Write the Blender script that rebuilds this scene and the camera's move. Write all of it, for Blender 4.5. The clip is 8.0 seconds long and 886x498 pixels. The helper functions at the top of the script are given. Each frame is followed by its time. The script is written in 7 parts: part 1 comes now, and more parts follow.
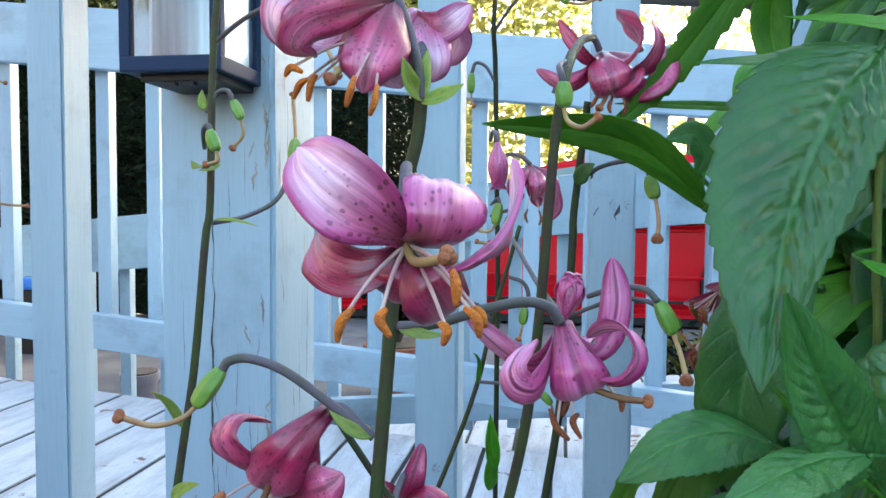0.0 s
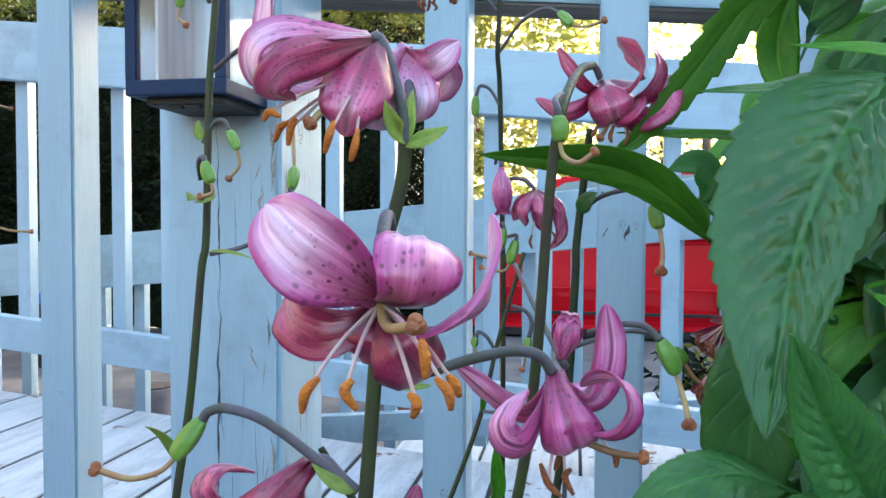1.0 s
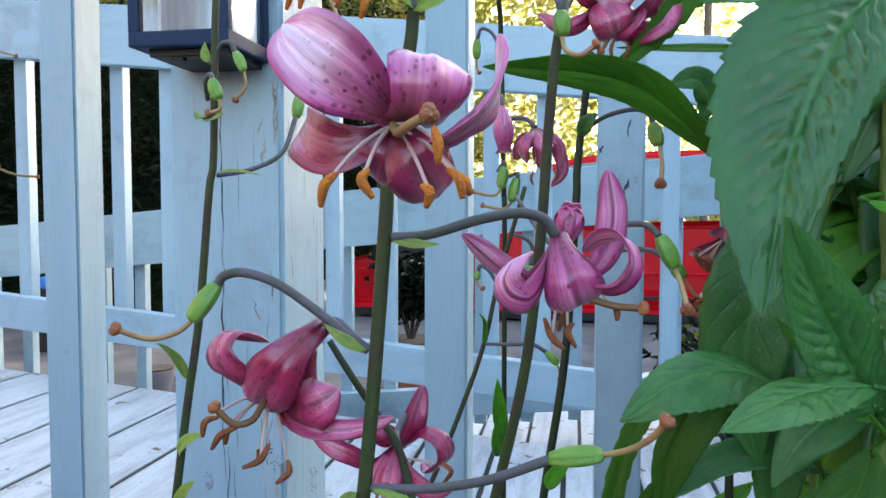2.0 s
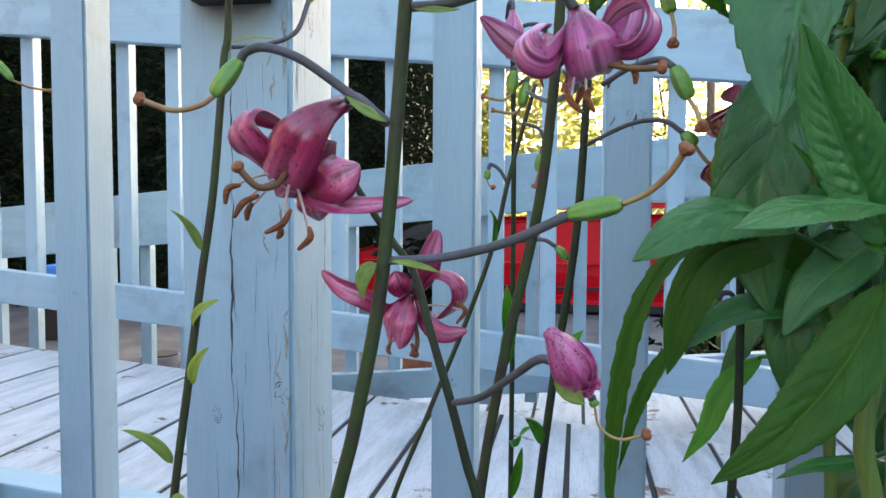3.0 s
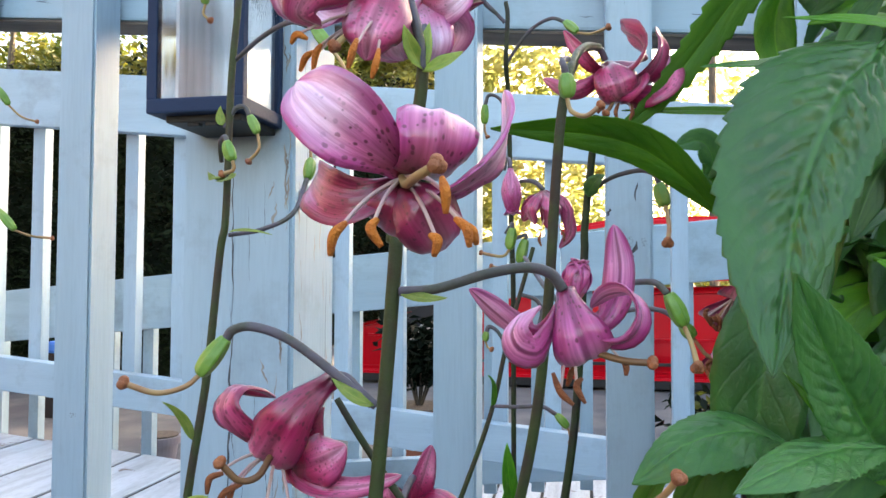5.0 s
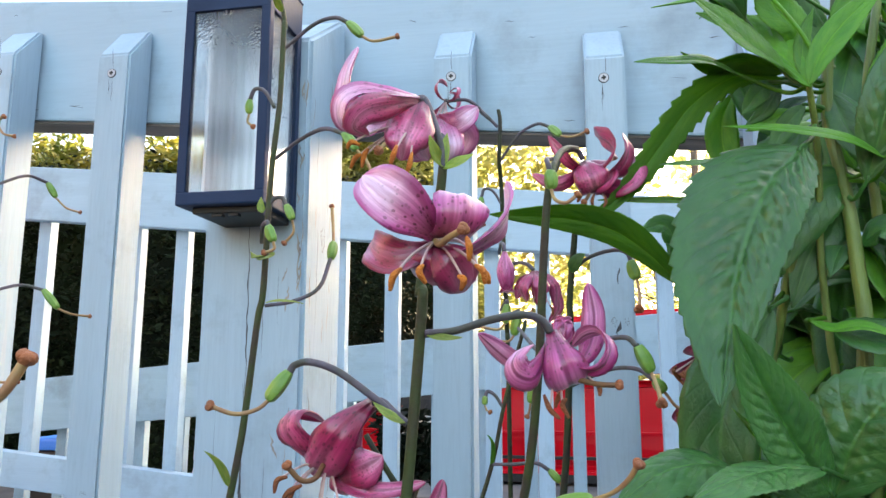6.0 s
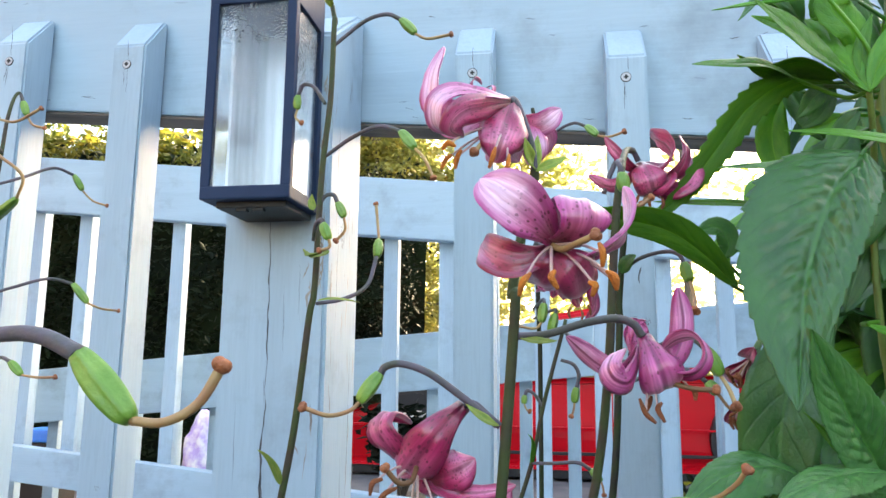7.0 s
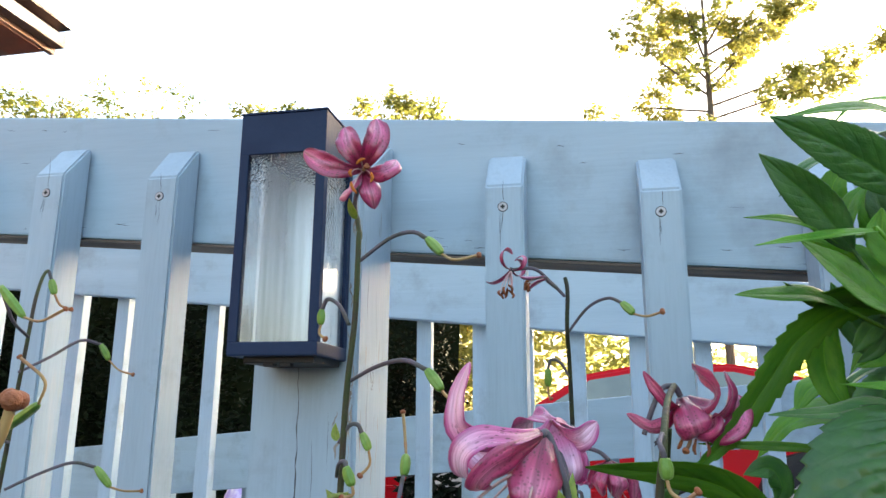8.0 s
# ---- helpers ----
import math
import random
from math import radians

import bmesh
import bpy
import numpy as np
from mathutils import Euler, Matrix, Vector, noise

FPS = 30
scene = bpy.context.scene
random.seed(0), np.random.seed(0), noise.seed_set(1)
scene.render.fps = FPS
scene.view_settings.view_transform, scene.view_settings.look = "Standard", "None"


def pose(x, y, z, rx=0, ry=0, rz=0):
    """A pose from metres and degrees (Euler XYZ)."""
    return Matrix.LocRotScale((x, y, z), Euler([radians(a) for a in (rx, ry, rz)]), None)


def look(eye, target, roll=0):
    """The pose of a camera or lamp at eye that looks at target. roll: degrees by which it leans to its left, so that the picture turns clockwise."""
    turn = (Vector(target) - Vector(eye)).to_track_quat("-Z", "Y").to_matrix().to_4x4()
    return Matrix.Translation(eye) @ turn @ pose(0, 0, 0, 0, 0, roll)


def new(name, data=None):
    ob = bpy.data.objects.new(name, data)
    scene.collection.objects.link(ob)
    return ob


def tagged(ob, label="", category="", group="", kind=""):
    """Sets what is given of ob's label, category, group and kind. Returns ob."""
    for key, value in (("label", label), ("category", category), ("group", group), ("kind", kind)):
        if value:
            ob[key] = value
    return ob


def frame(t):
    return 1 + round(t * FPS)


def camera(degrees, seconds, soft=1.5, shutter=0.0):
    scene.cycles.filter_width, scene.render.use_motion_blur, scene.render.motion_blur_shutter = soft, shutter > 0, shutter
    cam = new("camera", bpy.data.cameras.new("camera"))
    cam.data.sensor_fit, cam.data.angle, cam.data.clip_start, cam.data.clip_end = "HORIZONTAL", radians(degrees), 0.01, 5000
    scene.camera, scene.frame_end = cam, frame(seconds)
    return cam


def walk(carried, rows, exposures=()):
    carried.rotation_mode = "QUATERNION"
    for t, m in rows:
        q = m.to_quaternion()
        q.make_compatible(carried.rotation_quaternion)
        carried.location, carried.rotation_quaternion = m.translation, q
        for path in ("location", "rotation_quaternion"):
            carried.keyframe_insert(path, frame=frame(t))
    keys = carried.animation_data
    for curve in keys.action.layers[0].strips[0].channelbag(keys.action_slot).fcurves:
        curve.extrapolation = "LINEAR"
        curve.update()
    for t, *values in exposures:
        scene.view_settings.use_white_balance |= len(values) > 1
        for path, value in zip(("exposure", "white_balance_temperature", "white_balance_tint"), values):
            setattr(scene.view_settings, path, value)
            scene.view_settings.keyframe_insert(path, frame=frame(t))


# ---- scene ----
cam = camera(62.6, 8.0)
PATH = [
    (0, (0.207, -0.007, 0.767), (-0.107, 1.965, 0.662), 0.5),
    (0.5, (0.208, 0.0, 0.776), (-0.139, 1.968, 0.689), 0.6),
    (1, (0.212, 0.0, 0.774), (-0.143, 1.967, 0.703), 0.3),
    (2.3, (0.211, -0.009, 0.733), (-0.141, 1.957, 0.621), 0.1),
    (2.5, (0.209, -0.01, 0.722), (-0.148, 1.955, 0.608), 0.4),
    (3, (0.209, -0.012, 0.697), (-0.152, 1.952, 0.587), 0.3),
    (3.5, (0.208, -0.011, 0.685), (-0.16, 1.951, 0.55), 0.3),
    (4, (0.218, 0.003, 0.7), (-0.138, 1.968, 0.585), 0.2),
    (4.5, (0.211, 0.001, 0.726), (-0.16, 1.966, 0.707), 0.4),
    (5, (0.212, -0.008, 0.745), (-0.165, 1.954, 0.82), 0.2),
    (5.2, (0.216, -0.022, 0.748), (-0.165, 1.937, 0.878), -0.1),
    (6.3, (0.214, -0.061, 0.727), (-0.11, 1.88, 1.082), 0.1),
    (6.5, (0.213, -0.061, 0.728), (-0.094, 1.887, 1.061), 0.2),
    (7, (0.184, -0.063, 0.733), (-0.129, 1.887, 1.05), 0.5),
    (7.5, (0.181, -0.065, 0.779), (-0.186, 1.868, 1.136), 0.4),
    (8, (0.186, -0.063, 0.817), (-0.214, 1.846, 1.263), 0.4),
]
walk(cam, [(t, look(eye, target, roll)) for t, eye, target, roll in PATH],
     exposures=[(0.0, 3.52, 6550, 8), (3.5, 3.30, 7150, 12), (5.0, 3.53, 7600, 15), (6.5, 3.62, 7700, 15), (7.0, 3.68, 7650, 15), (8.0, 3.17, 7500, 15)])

# ---- world, sun, exposure ----
SUN_ELEV, SUN_AZ = 13.0, 45.0   # degrees; azimuth clockwise from +y
world = bpy.data.worlds.new("sky")
scene.world = world
world.use_nodes = True
wn = world.node_tree.nodes
sky = wn.new("ShaderNodeTexSky")
sky.sky_type = "NISHITA"
sky.sun_disc = False
sky.sun_elevation = radians(SUN_ELEV)
sky.sun_rotation = radians(SUN_AZ)
sky.air_density, sky.dust_density, sky.ozone_density = 1.0, 3.5, 1.0
wn["Background"].inputs["Strength"].default_value = 0.15
world.node_tree.links.new(sky.outputs[0], wn["Background"].inputs["Color"])

sun_data = bpy.data.lights.new("sun", "SUN")
sun_data.energy, sun_data.angle, sun_data.color = 5.0, radians(0.6), (1.0, 0.9, 0.72)
sun = new("sun", sun_data)
sx = math.sin(radians(SUN_AZ)) * math.cos(radians(SUN_ELEV))
sy = math.cos(radians(SUN_AZ)) * math.cos(radians(SUN_ELEV))
sun.matrix_world = look((sx * 30, sy * 30, math.sin(radians(SUN_ELEV)) * 30), (0, 0, 0))


# ---- materials ----
def material(name, color, rough=0.6, metal=0.0, color2=None, scale=8.0, mix=(0.4, 0.65), bump=0.0, bump_scale=60.0,
             stretch=(1, 1, 1), per_object=0.0, spec=0.5, coords="Object", stain=None, grain=0.0, chips=None):
    """A surface with two colours mixed by noise, fine relief and some change from piece to piece."""
    m = bpy.data.materials.new(name)
    m.use_nodes = True
    n, l = m.node_tree.nodes, m.node_tree.links
    b = n["Principled BSDF"]
    b.inputs["Roughness"].default_value = rough
    b.inputs["Metallic"].default_value = metal
    b.inputs["Specular IOR Level"].default_value = spec
    tc = n.new("ShaderNodeTexCoord")
    mp = n.new("ShaderNodeMapping")
    mp.inputs["Scale"].default_value = stretch
    l.new(tc.outputs[coords], mp.inputs["Vector"])
    noise1 = n.new("ShaderNodeTexNoise")
    noise1.inputs["Scale"].default_value = scale
    noise1.inputs["Detail"].default_value = 6
    l.new(mp.outputs[0], noise1.inputs["Vector"])
    ramp = n.new("ShaderNodeValToRGB")
    ramp.color_ramp.elements[0].position, ramp.color_ramp.elements[1].position = mix
    ramp.color_ramp.elements[0].color = (*color, 1)
    ramp.color_ramp.elements[1].color = (*(color2 or [c * 0.8 for c in color]), 1)
    l.new(noise1.outputs[0], ramp.inputs[0])
    out = ramp.outputs[0]
    if stain:
        scol, sscale, s0, s1 = stain
        n3 = n.new("ShaderNodeTexNoise")
        n3.inputs["Scale"].default_value = sscale
        n3.inputs["Detail"].default_value = 8
        n3.inputs["Roughness"].default_value = 0.65
        l.new(tc.outputs[coords], n3.inputs["Vector"])
        r3 = n.new("ShaderNodeValToRGB")
        r3.color_ramp.elements[0].position, r3.color_ramp.elements[0].color = s0, (0, 0, 0, 1)
        r3.color_ramp.elements[1].position, r3.color_ramp.elements[1].color = s1, (1, 1, 1, 1)
        l.new(n3.outputs[0], r3.inputs[0])
        m3 = n.new("ShaderNodeMix")
        m3.data_type = "RGBA"
        l.new(r3.outputs[0], m3.inputs["Factor"])
        l.new(out, m3.inputs["A"])
        m3.inputs["B"].default_value = (*scol, 1)
        out = m3.outputs["Result"]
    if grain:
        n4 = n.new("ShaderNodeTexNoise")
        n4.inputs["Scale"].default_value = 60
        n4.inputs["Detail"].default_value = 4
        l.new(mp.outputs[0], n4.inputs["Vector"])
        r4 = n.new("ShaderNodeValToRGB")
        r4.color_ramp.elements[0].position, r4.color_ramp.elements[0].color = 0.3, (1 - grain, 1 - grain, 1 - grain, 1)
        r4.color_ramp.elements[1].position, r4.color_ramp.elements[1].color = 0.55, (1, 1, 1, 1)
        l.new(n4.outputs[0], r4.inputs[0])
        m4 = n.new("ShaderNodeMix")
        m4.data_type, m4.blend_type = "RGBA", "MULTIPLY"
        m4.inputs["Factor"].default_value = 1.0
        l.new(out, m4.inputs["A"])
        l.new(r4.outputs[0], m4.inputs["B"])
        out = m4.outputs["Result"]
    if chips:
        ccol, cscale, c0, c1 = chips
        n5 = n.new("ShaderNodeTexNoise")
        n5.inputs["Scale"].default_value = cscale
        n5.inputs["Detail"].default_value = 9
        n5.inputs["Roughness"].default_value = 0.7
        l.new(mp.outputs[0], n5.inputs["Vector"])
        r5 = n.new("ShaderNodeValToRGB")
        r5.color_ramp.elements[0].position, r5.color_ramp.elements[0].color = c0, (0, 0, 0, 1)
        r5.color_ramp.elements[1].position, r5.color_ramp.elements[1].color = c1, (1, 1, 1, 1)
        l.new(n5.outputs[0], r5.inputs[0])
        m5 = n.new("ShaderNodeMix")
        m5.data_type = "RGBA"
        l.new(r5.outputs[0], m5.inputs["Factor"])
        l.new(out, m5.inputs["A"])
        m5.inputs["B"].default_value = (*ccol, 1)
        out = m5.outputs["Result"]
    if per_object:
        info = n.new("ShaderNodeObjectInfo")
        hsv = n.new("ShaderNodeHueSaturation")
        mr = n.new("ShaderNodeMapRange")
        mr.inputs["To Min"].default_value, mr.inputs["To Max"].default_value = 1 - per_object, 1 + per_object
        l.new(info.outputs["Random"], mr.inputs["Value"])
        l.new(mr.outputs[0], hsv.inputs["Value"])
        l.new(out, hsv.inputs["Color"])
        out = hsv.outputs[0]
    l.new(out, b.inputs["Base Color"])
    if bump:
        noise2 = n.new("ShaderNodeTexNoise")
        noise2.inputs["Scale"].default_value = bump_scale
        noise2.inputs["Detail"].default_value = 5
        l.new(mp.outputs[0], noise2.inputs["Vector"])
        bm_ = n.new("ShaderNodeBump")
        bm_.inputs["Strength"].default_value = bump
        bm_.inputs["Distance"].default_value = 0.002
        l.new(noise2.outputs[0], bm_.inputs["Height"])
        l.new(bm_.outputs[0], b.inputs["Normal"])
    return m


PAINT = material("painted_wood", (0.30, 0.43, 0.515), 0.5, color2=(0.27, 0.39, 0.47), scale=5, bump=0.18, bump_scale=40, stretch=(6, 6, 0.5), per_object=0.06, stain=((0.15, 0.20, 0.23), 9.0, 0.54, 0.86), grain=0.06, chips=((0.42, 0.46, 0.48), 3.2, 0.62, 0.80))
PAINT_H = material("painted_wood_along", (0.30, 0.43, 0.515), 0.5, color2=(0.27, 0.39, 0.47), scale=5, bump=0.14, bump_scale=40, stretch=(0.5, 6, 6), per_object=0.06, stain=((0.14, 0.185, 0.21), 7.0, 0.52, 0.84), grain=0.03, chips=((0.40, 0.46, 0.49), 3.2, 0.64, 0.84))
DECK = material("worn_deck_paint", (0.43, 0.475, 0.515), 0.7, color2=(0.30, 0.325, 0.35), scale=7, mix=(0.42, 0.7), bump=0.5, bump_scale=60, stretch=(5, 0.7, 5), per_object=0.08, stain=((0.13, 0.075, 0.05), 13.0, 0.615, 0.66), grain=0.16)
DARK_METAL = material("dark_metal", (0.010, 0.024, 0.060), 0.5, 0.0, color2=(0.014, 0.032, 0.074), scale=20, bump=0.1, bump_scale=300, spec=0.14)
STEEL = material("steel", (0.6, 0.6, 0.6), 0.35, 1.0)
SCREW = material("dull_screw", (0.45, 0.47, 0.49), 0.5, 0.3, color2=(0.35, 0.36, 0.37), scale=400)
CRACK = material("dark_split", (0.035, 0.04, 0.045), 0.9, color2=(0.08, 0.085, 0.09), scale=200)
BARE = material("bare_grey_wood", (0.33, 0.31, 0.27), 0.8, color2=(0.20, 0.18, 0.16), scale=90, stretch=(3, 3, 0.6))
KNOT = material("knot", (0.17, 0.165, 0.15), 0.7, color2=(0.07, 0.07, 0.07), scale=260, mix=(0.3, 0.7))
BLACK = material("black", (0.012, 0.012, 0.012), 0.6)
RED_PAINT = material("red_car_paint", (0.50, 0.003, 0.010), 0.3, color2=(0.44, 0.003, 0.009), scale=3, spec=0.12)
CAR_GLASS = material("car_glass", (0.09, 0.13, 0.11), 0.04, color2=(0.13, 0.18, 0.14), scale=2, spec=1.0)
RUBBER = material("rubber", (0.015, 0.015, 0.016), 0.8)
ASPHALT = material("ground_gravel", (0.085, 0.085, 0.09), 0.95, color2=(0.16, 0.15, 0.14), scale=3, bump=0.6, bump_scale=80)
BARK = material("bark", (0.09, 0.07, 0.05), 0.9, color2=(0.05, 0.04, 0.03), scale=12, stretch=(4, 4, 0.6), bump=0.8, bump_scale=30)
FOLIAGE = material("foliage", (0.08, 0.11, 0.016), 0.5, color2=(0.25, 0.21, 0.03), scale=1.2)
def translucent(m, share, tint=None):
    """Lets light through; tint is what the body of the leaf does to the colour of that light."""
    n, l = m.node_tree.nodes, m.node_tree.links
    tr = n.new("ShaderNodeBsdfTranslucent")
    mix = n.new("ShaderNodeMixShader")
    mix.inputs[0].default_value = share
    src = n["Principled BSDF"].inputs["Base Color"].links[0].from_socket
    if tint:
        q = n.new("ShaderNodeMix")
        q.data_type, q.blend_type = "RGBA", "MULTIPLY"
        q.inputs["Factor"].default_value = 1.0
        q.clamp_result = False
        l.new(src, q.inputs["A"])
        q.inputs["B"].default_value = (*tint, 1)
        src = q.outputs["Result"]
    l.new(src, tr.inputs["Color"])
    l.new(n["Principled BSDF"].outputs[0], mix.inputs[1])
    l.new(tr.outputs[0], mix.inputs[2])
    l.new(mix.outputs[0], n["Material Output"].inputs["Surface"])


translucent(FOLIAGE, 0.45)
# evergreen leaves with their deep shade put into a near-black colour
SHADED_FOLIAGE = material("shaded_foliage", (0.003, 0.007, 0.003), 0.7, color2=(0.009, 0.017, 0.005), scale=1.5, spec=0.1)
ROOF_TRIM = material("brown_trim", (0.14, 0.075, 0.068), 0.5, color2=(0.11, 0.06, 0.055), scale=4)
ROOF_DARK = material("dark_brown_metal", (0.035, 0.022, 0.022), 0.45, color2=(0.05, 0.03, 0.03), scale=5)
WALL_PAINT = material("brown_house_siding", (0.10, 0.06, 0.045), 0.7, color2=(0.08, 0.05, 0.04), scale=3)
# bare weathered wood, with the shadow under the board in its dark colour
SHADED_RAW_WOOD = material("shaded_bare_wood", (0.13, 0.105, 0.085), 0.8, color2=(0.035, 0.03, 0.025), scale=6, stretch=(0.5, 6, 6), bump=0.3)
# near-black colour for the shade between and under the deck boards
GAP_SHADE = material("gap_shade_black", (0.018, 0.018, 0.018), 0.95, color2=(0.03, 0.028, 0.026), scale=20)
SOFFIT = material("brown_soffit", (0.17, 0.06, 0.042), 0.6, color2=(0.13, 0.05, 0.035), scale=5)


# ---- building helpers ----
def thing(name, label, category, group="", kind="", at=(0, 0, 0)):
    ob = new(name)
    ob.location = at
    ob.empty_display_size = 0.02
    return tagged(ob, label, category, group, kind)


def part(name, bm, mat, parent=None, label="", smooth=False):
    me = bpy.data.meshes.new(name)
    bmesh.ops.recalc_face_normals(bm, faces=bm.faces)
    bm.to_mesh(me)
    bm.free()
    me.materials.append(mat)
    if smooth:
        me.polygons.foreach_set("use_smooth", [True] * len(me.polygons))
    ob = new(name, me)
    if parent:
        ob.parent = parent
        base = parent
        shift = Vector()
        while base:
            shift += base.location
            base = base.parent
        ob.location = -shift
    return tagged(ob, label) if label else ob


def box(x0, x1, y0, y1, z0, z1, slope=0.0, bevel=0.002, bm=None):
    """A bevelled board; slope shears it upwards along x."""
    bm = bm or bmesh.new()
    vs = bmesh.ops.create_cube(bm, size=1)["verts"]
    for v in vs:
        x, y, z = (x0, x1)[v.co.x > 0], (y0, y1)[v.co.y > 0], (z0, z1)[v.co.z > 0]
        v.co = (x, y, z + slope * x)
    if bevel:
        es = list({e for v in vs for e in v.link_edges})
        bmesh.ops.bevel(bm, geom=es, offset=bevel, segments=2, affect="EDGES", profile=0.6)
    return bm


def cylinder(r, p0, p1, seg=16, r2=None, bm=None):
    bm = bm or bmesh.new()
    p0, p1 = Vector(p0), Vector(p1)
    d = p1 - p0
    m = Matrix.Translation((p0 + p1) / 2) @ d.to_track_quat("Z", "Y").to_matrix().to_4x4()
    bmesh.ops.create_cone(bm, cap_ends=True, segments=seg, radius1=r, radius2=r if r2 is None else r2, depth=d.length, matrix=m)
    return bm


# ---- ground ----
bm = bmesh.new()
bmesh.ops.create_grid(bm, x_segments=2, y_segments=2, size=300)
for v in bm.verts:
    v.co.z = -0.12
ground = part("ground", bm, ASPHALT)
tagged(ground, "grey gravelly driveway ground reaching to the horizon", "ground", kind="structure")

# ---- near fence along the ramp ----
S1, S2 = -0.084, -0.093
near_fence = thing("ramp_fence", "pale blue-grey painted wooden ramp fence with square pickets", "fence", at=(0, 0.63, 0.2))
part("top_board", box(-1.6, 1.5, 0.630, 0.668, 0.977, 1.121, S1, 0.003), PAINT_H, near_fence)
part("lower_edge", box(-1.6, 1.5, 0.631, 0.667, 0.9735, 0.9765, S1, 0.001), SHADED_RAW_WOOD, near_fence, "bare weathered underside of the board, darkened for its shadow line")
part("bottom_board", box(-1.6, 1.5, 0.630, 0.668, 0.29, 0.382, S1, 0.003), PAINT_H, near_fence)

part("board_joint", box(-0.1725, -0.1700, 0.6292, 0.632, 0.292, 0.380, S1, 0), DECK, near_fence, "pale filled joint")


def crack_strip(bm, p0, p1, w, side, rng, n=10):
    """A jagged narrow split in the wood from p0 to p1."""
    p0, p1, side = Vector(p0), Vector(p1), Vector(side)
    prev = None
    off = 0.0
    for i in range(n + 1):
        s = i / n
        off += rng.uniform(-1, 1) * w * 0.6
        ww = w * math.sin(math.pi * (0.04 + 0.92 * s)) * rng.uniform(0.35, 1.0)
        c = p0 + (p1 - p0) * s + side * off
        a, b = bm.verts.new(c - side * ww * 0.5), bm.verts.new(c + side * ww * 0.5)
        if prev:
            bm.faces.new((prev[0], prev[1], b, a))
        prev = (a, b)


rng = random.Random(15)
bm = bmesh.new()
for k in range(70):
    x, z = rng.uniform(-0.75, 0.75), rng.uniform(0.985, 1.112)
    if rng.random() < 0.45:
        z = rng.uniform(0.981, 0.996)
    ln = rng.uniform(0.003, 0.016)
    crack_strip(bm, (x, 0.6297, z + S1 * x), (x + ln, 0.6297, z + S1 * (x + ln)), rng.uniform(0.0005, 0.0012), (0, 0, 1), rng, 6)
tagged(part("nick", bm, CRACK, near_fence, "small nicks and splits in the paint"), kind="stuff")


def picket(x, fence):
    zt = 1.036 + S1 * x
    w = 0.0365
    bm = bmesh.new()
    prof = [(0.589, 0.12), (0.589, zt), (0.623, zt + 0.041), (0.6285, zt + 0.041), (0.6285, 0.12)]
    a = [bm.verts.new((x, y, z)) for y, z in prof]
    b = [bm.verts.new((x + w, y, z)) for y, z in prof]
    bm.faces.new(a)
    bm.faces.new(b[::-1])
    for i in range(5):
        bm.faces.new((a[i], b[i], b[(i + 1) % 5], a[(i + 1) % 5]))
    bmesh.ops.bevel(bm, geom=list(bm.edges), offset=0.0022, segments=2, affect="EDGES")
    p = part("picket", bm, PAINT, fence)
    zs = zt - 0.021
    sx_ = x + w * 0.47
    s = part("screw", cylinder(0.0042, (sx_, 0.5880, zs), (sx_, 0.592, zs), 18), SCREW, p, "small steel screw head with a cross slot")
    bm = box(sx_ - 0.0021, sx_ + 0.0021, 0.5876, 0.5885, zs - 0.0008, zs + 0.0008, 0, 0)
    box(sx_ - 0.0008, sx_ + 0.0008, 0.5875, 0.5885, zs - 0.0021, zs + 0.0021, 0, 0, bm)
    part("screw_hole", cylinder(0.0049, (sx_, 0.5886, zs), (sx_, 0.5895, zs), 18), BLACK, p)
    part("screw_slot", bm, BLACK, p)
    bm = bmesh.new()
    rg = random.Random(int(x * 1000) + 5000)
    for k in range(3):
        cx, cz = sx_ + rg.uniform(-0.003, 0.003), zs
        sgn = 1 if k == 0 else -1
        ln = rg.uniform(0.012, 0.045)
        crack_strip(bm, (cx, 0.5886, cz + sgn * 0.004), (cx + rg.uniform(-0.002, 0.002), 0.5886, cz + sgn * (0.004 + ln)), 0.0008, (1, 0, 0), rg)
    part("crack", bm, CRACK, p)
    return p


pickets = {}
for x in (-0.95, -0.815, -0.679, -0.543, -0.407, -0.270, 0.089, 0.2305, 0.373, 0.515, 0.657, 0.80, 0.94):
    pickets[x] = picket(x, near_fence)

# gouges down to the dark wood on one picket
rng = random.Random(31)
for x, z, ln, w in ((0.2388, 0.7715, 0.008, 0.0018), (0.2532, 0.7735, 0.013, 0.0040), (0.2560, 0.8205, 0.015, 0.0022), (0.2335, 0.8000, 0.007, 0.0030)):
    bm = bmesh.new()
    crack_strip(bm, (x, 0.5886, z), (x - 0.002, 0.5886, z - ln), w, (1, 0, 0), rng, 4)
    part("gouge", bm, CRACK, pickets[0.2305])

# post
bm = bmesh.new()
PX0, PX1, PY0, PY1 = -0.1075, -0.012, 0.532, 0.6285
prof = [(PY0, -0.12), (PY0, 1.030), (PY1 - 0.012, 1.088), (PY1, 1.088), (PY1, -0.12)]
a = [bm.verts.new((PX0, y, z)) for y, z in prof]
b = [bm.verts.new((PX1, y, z)) for y, z in prof]
bm.faces.new(a)
bm.faces.new(b[::-1])
for i in range(5):
    bm.faces.new((a[i], b[i], b[(i + 1) % 5], a[(i + 1) % 5]))
bmesh.ops.bevel(bm, geom=list(bm.edges), offset=0.0035, segments=3, affect="EDGES")
post = part("post", bm, PAINT, near_fence, "thick square post with long drying cracks")
rng = random.Random(5)
bm = bmesh.new()
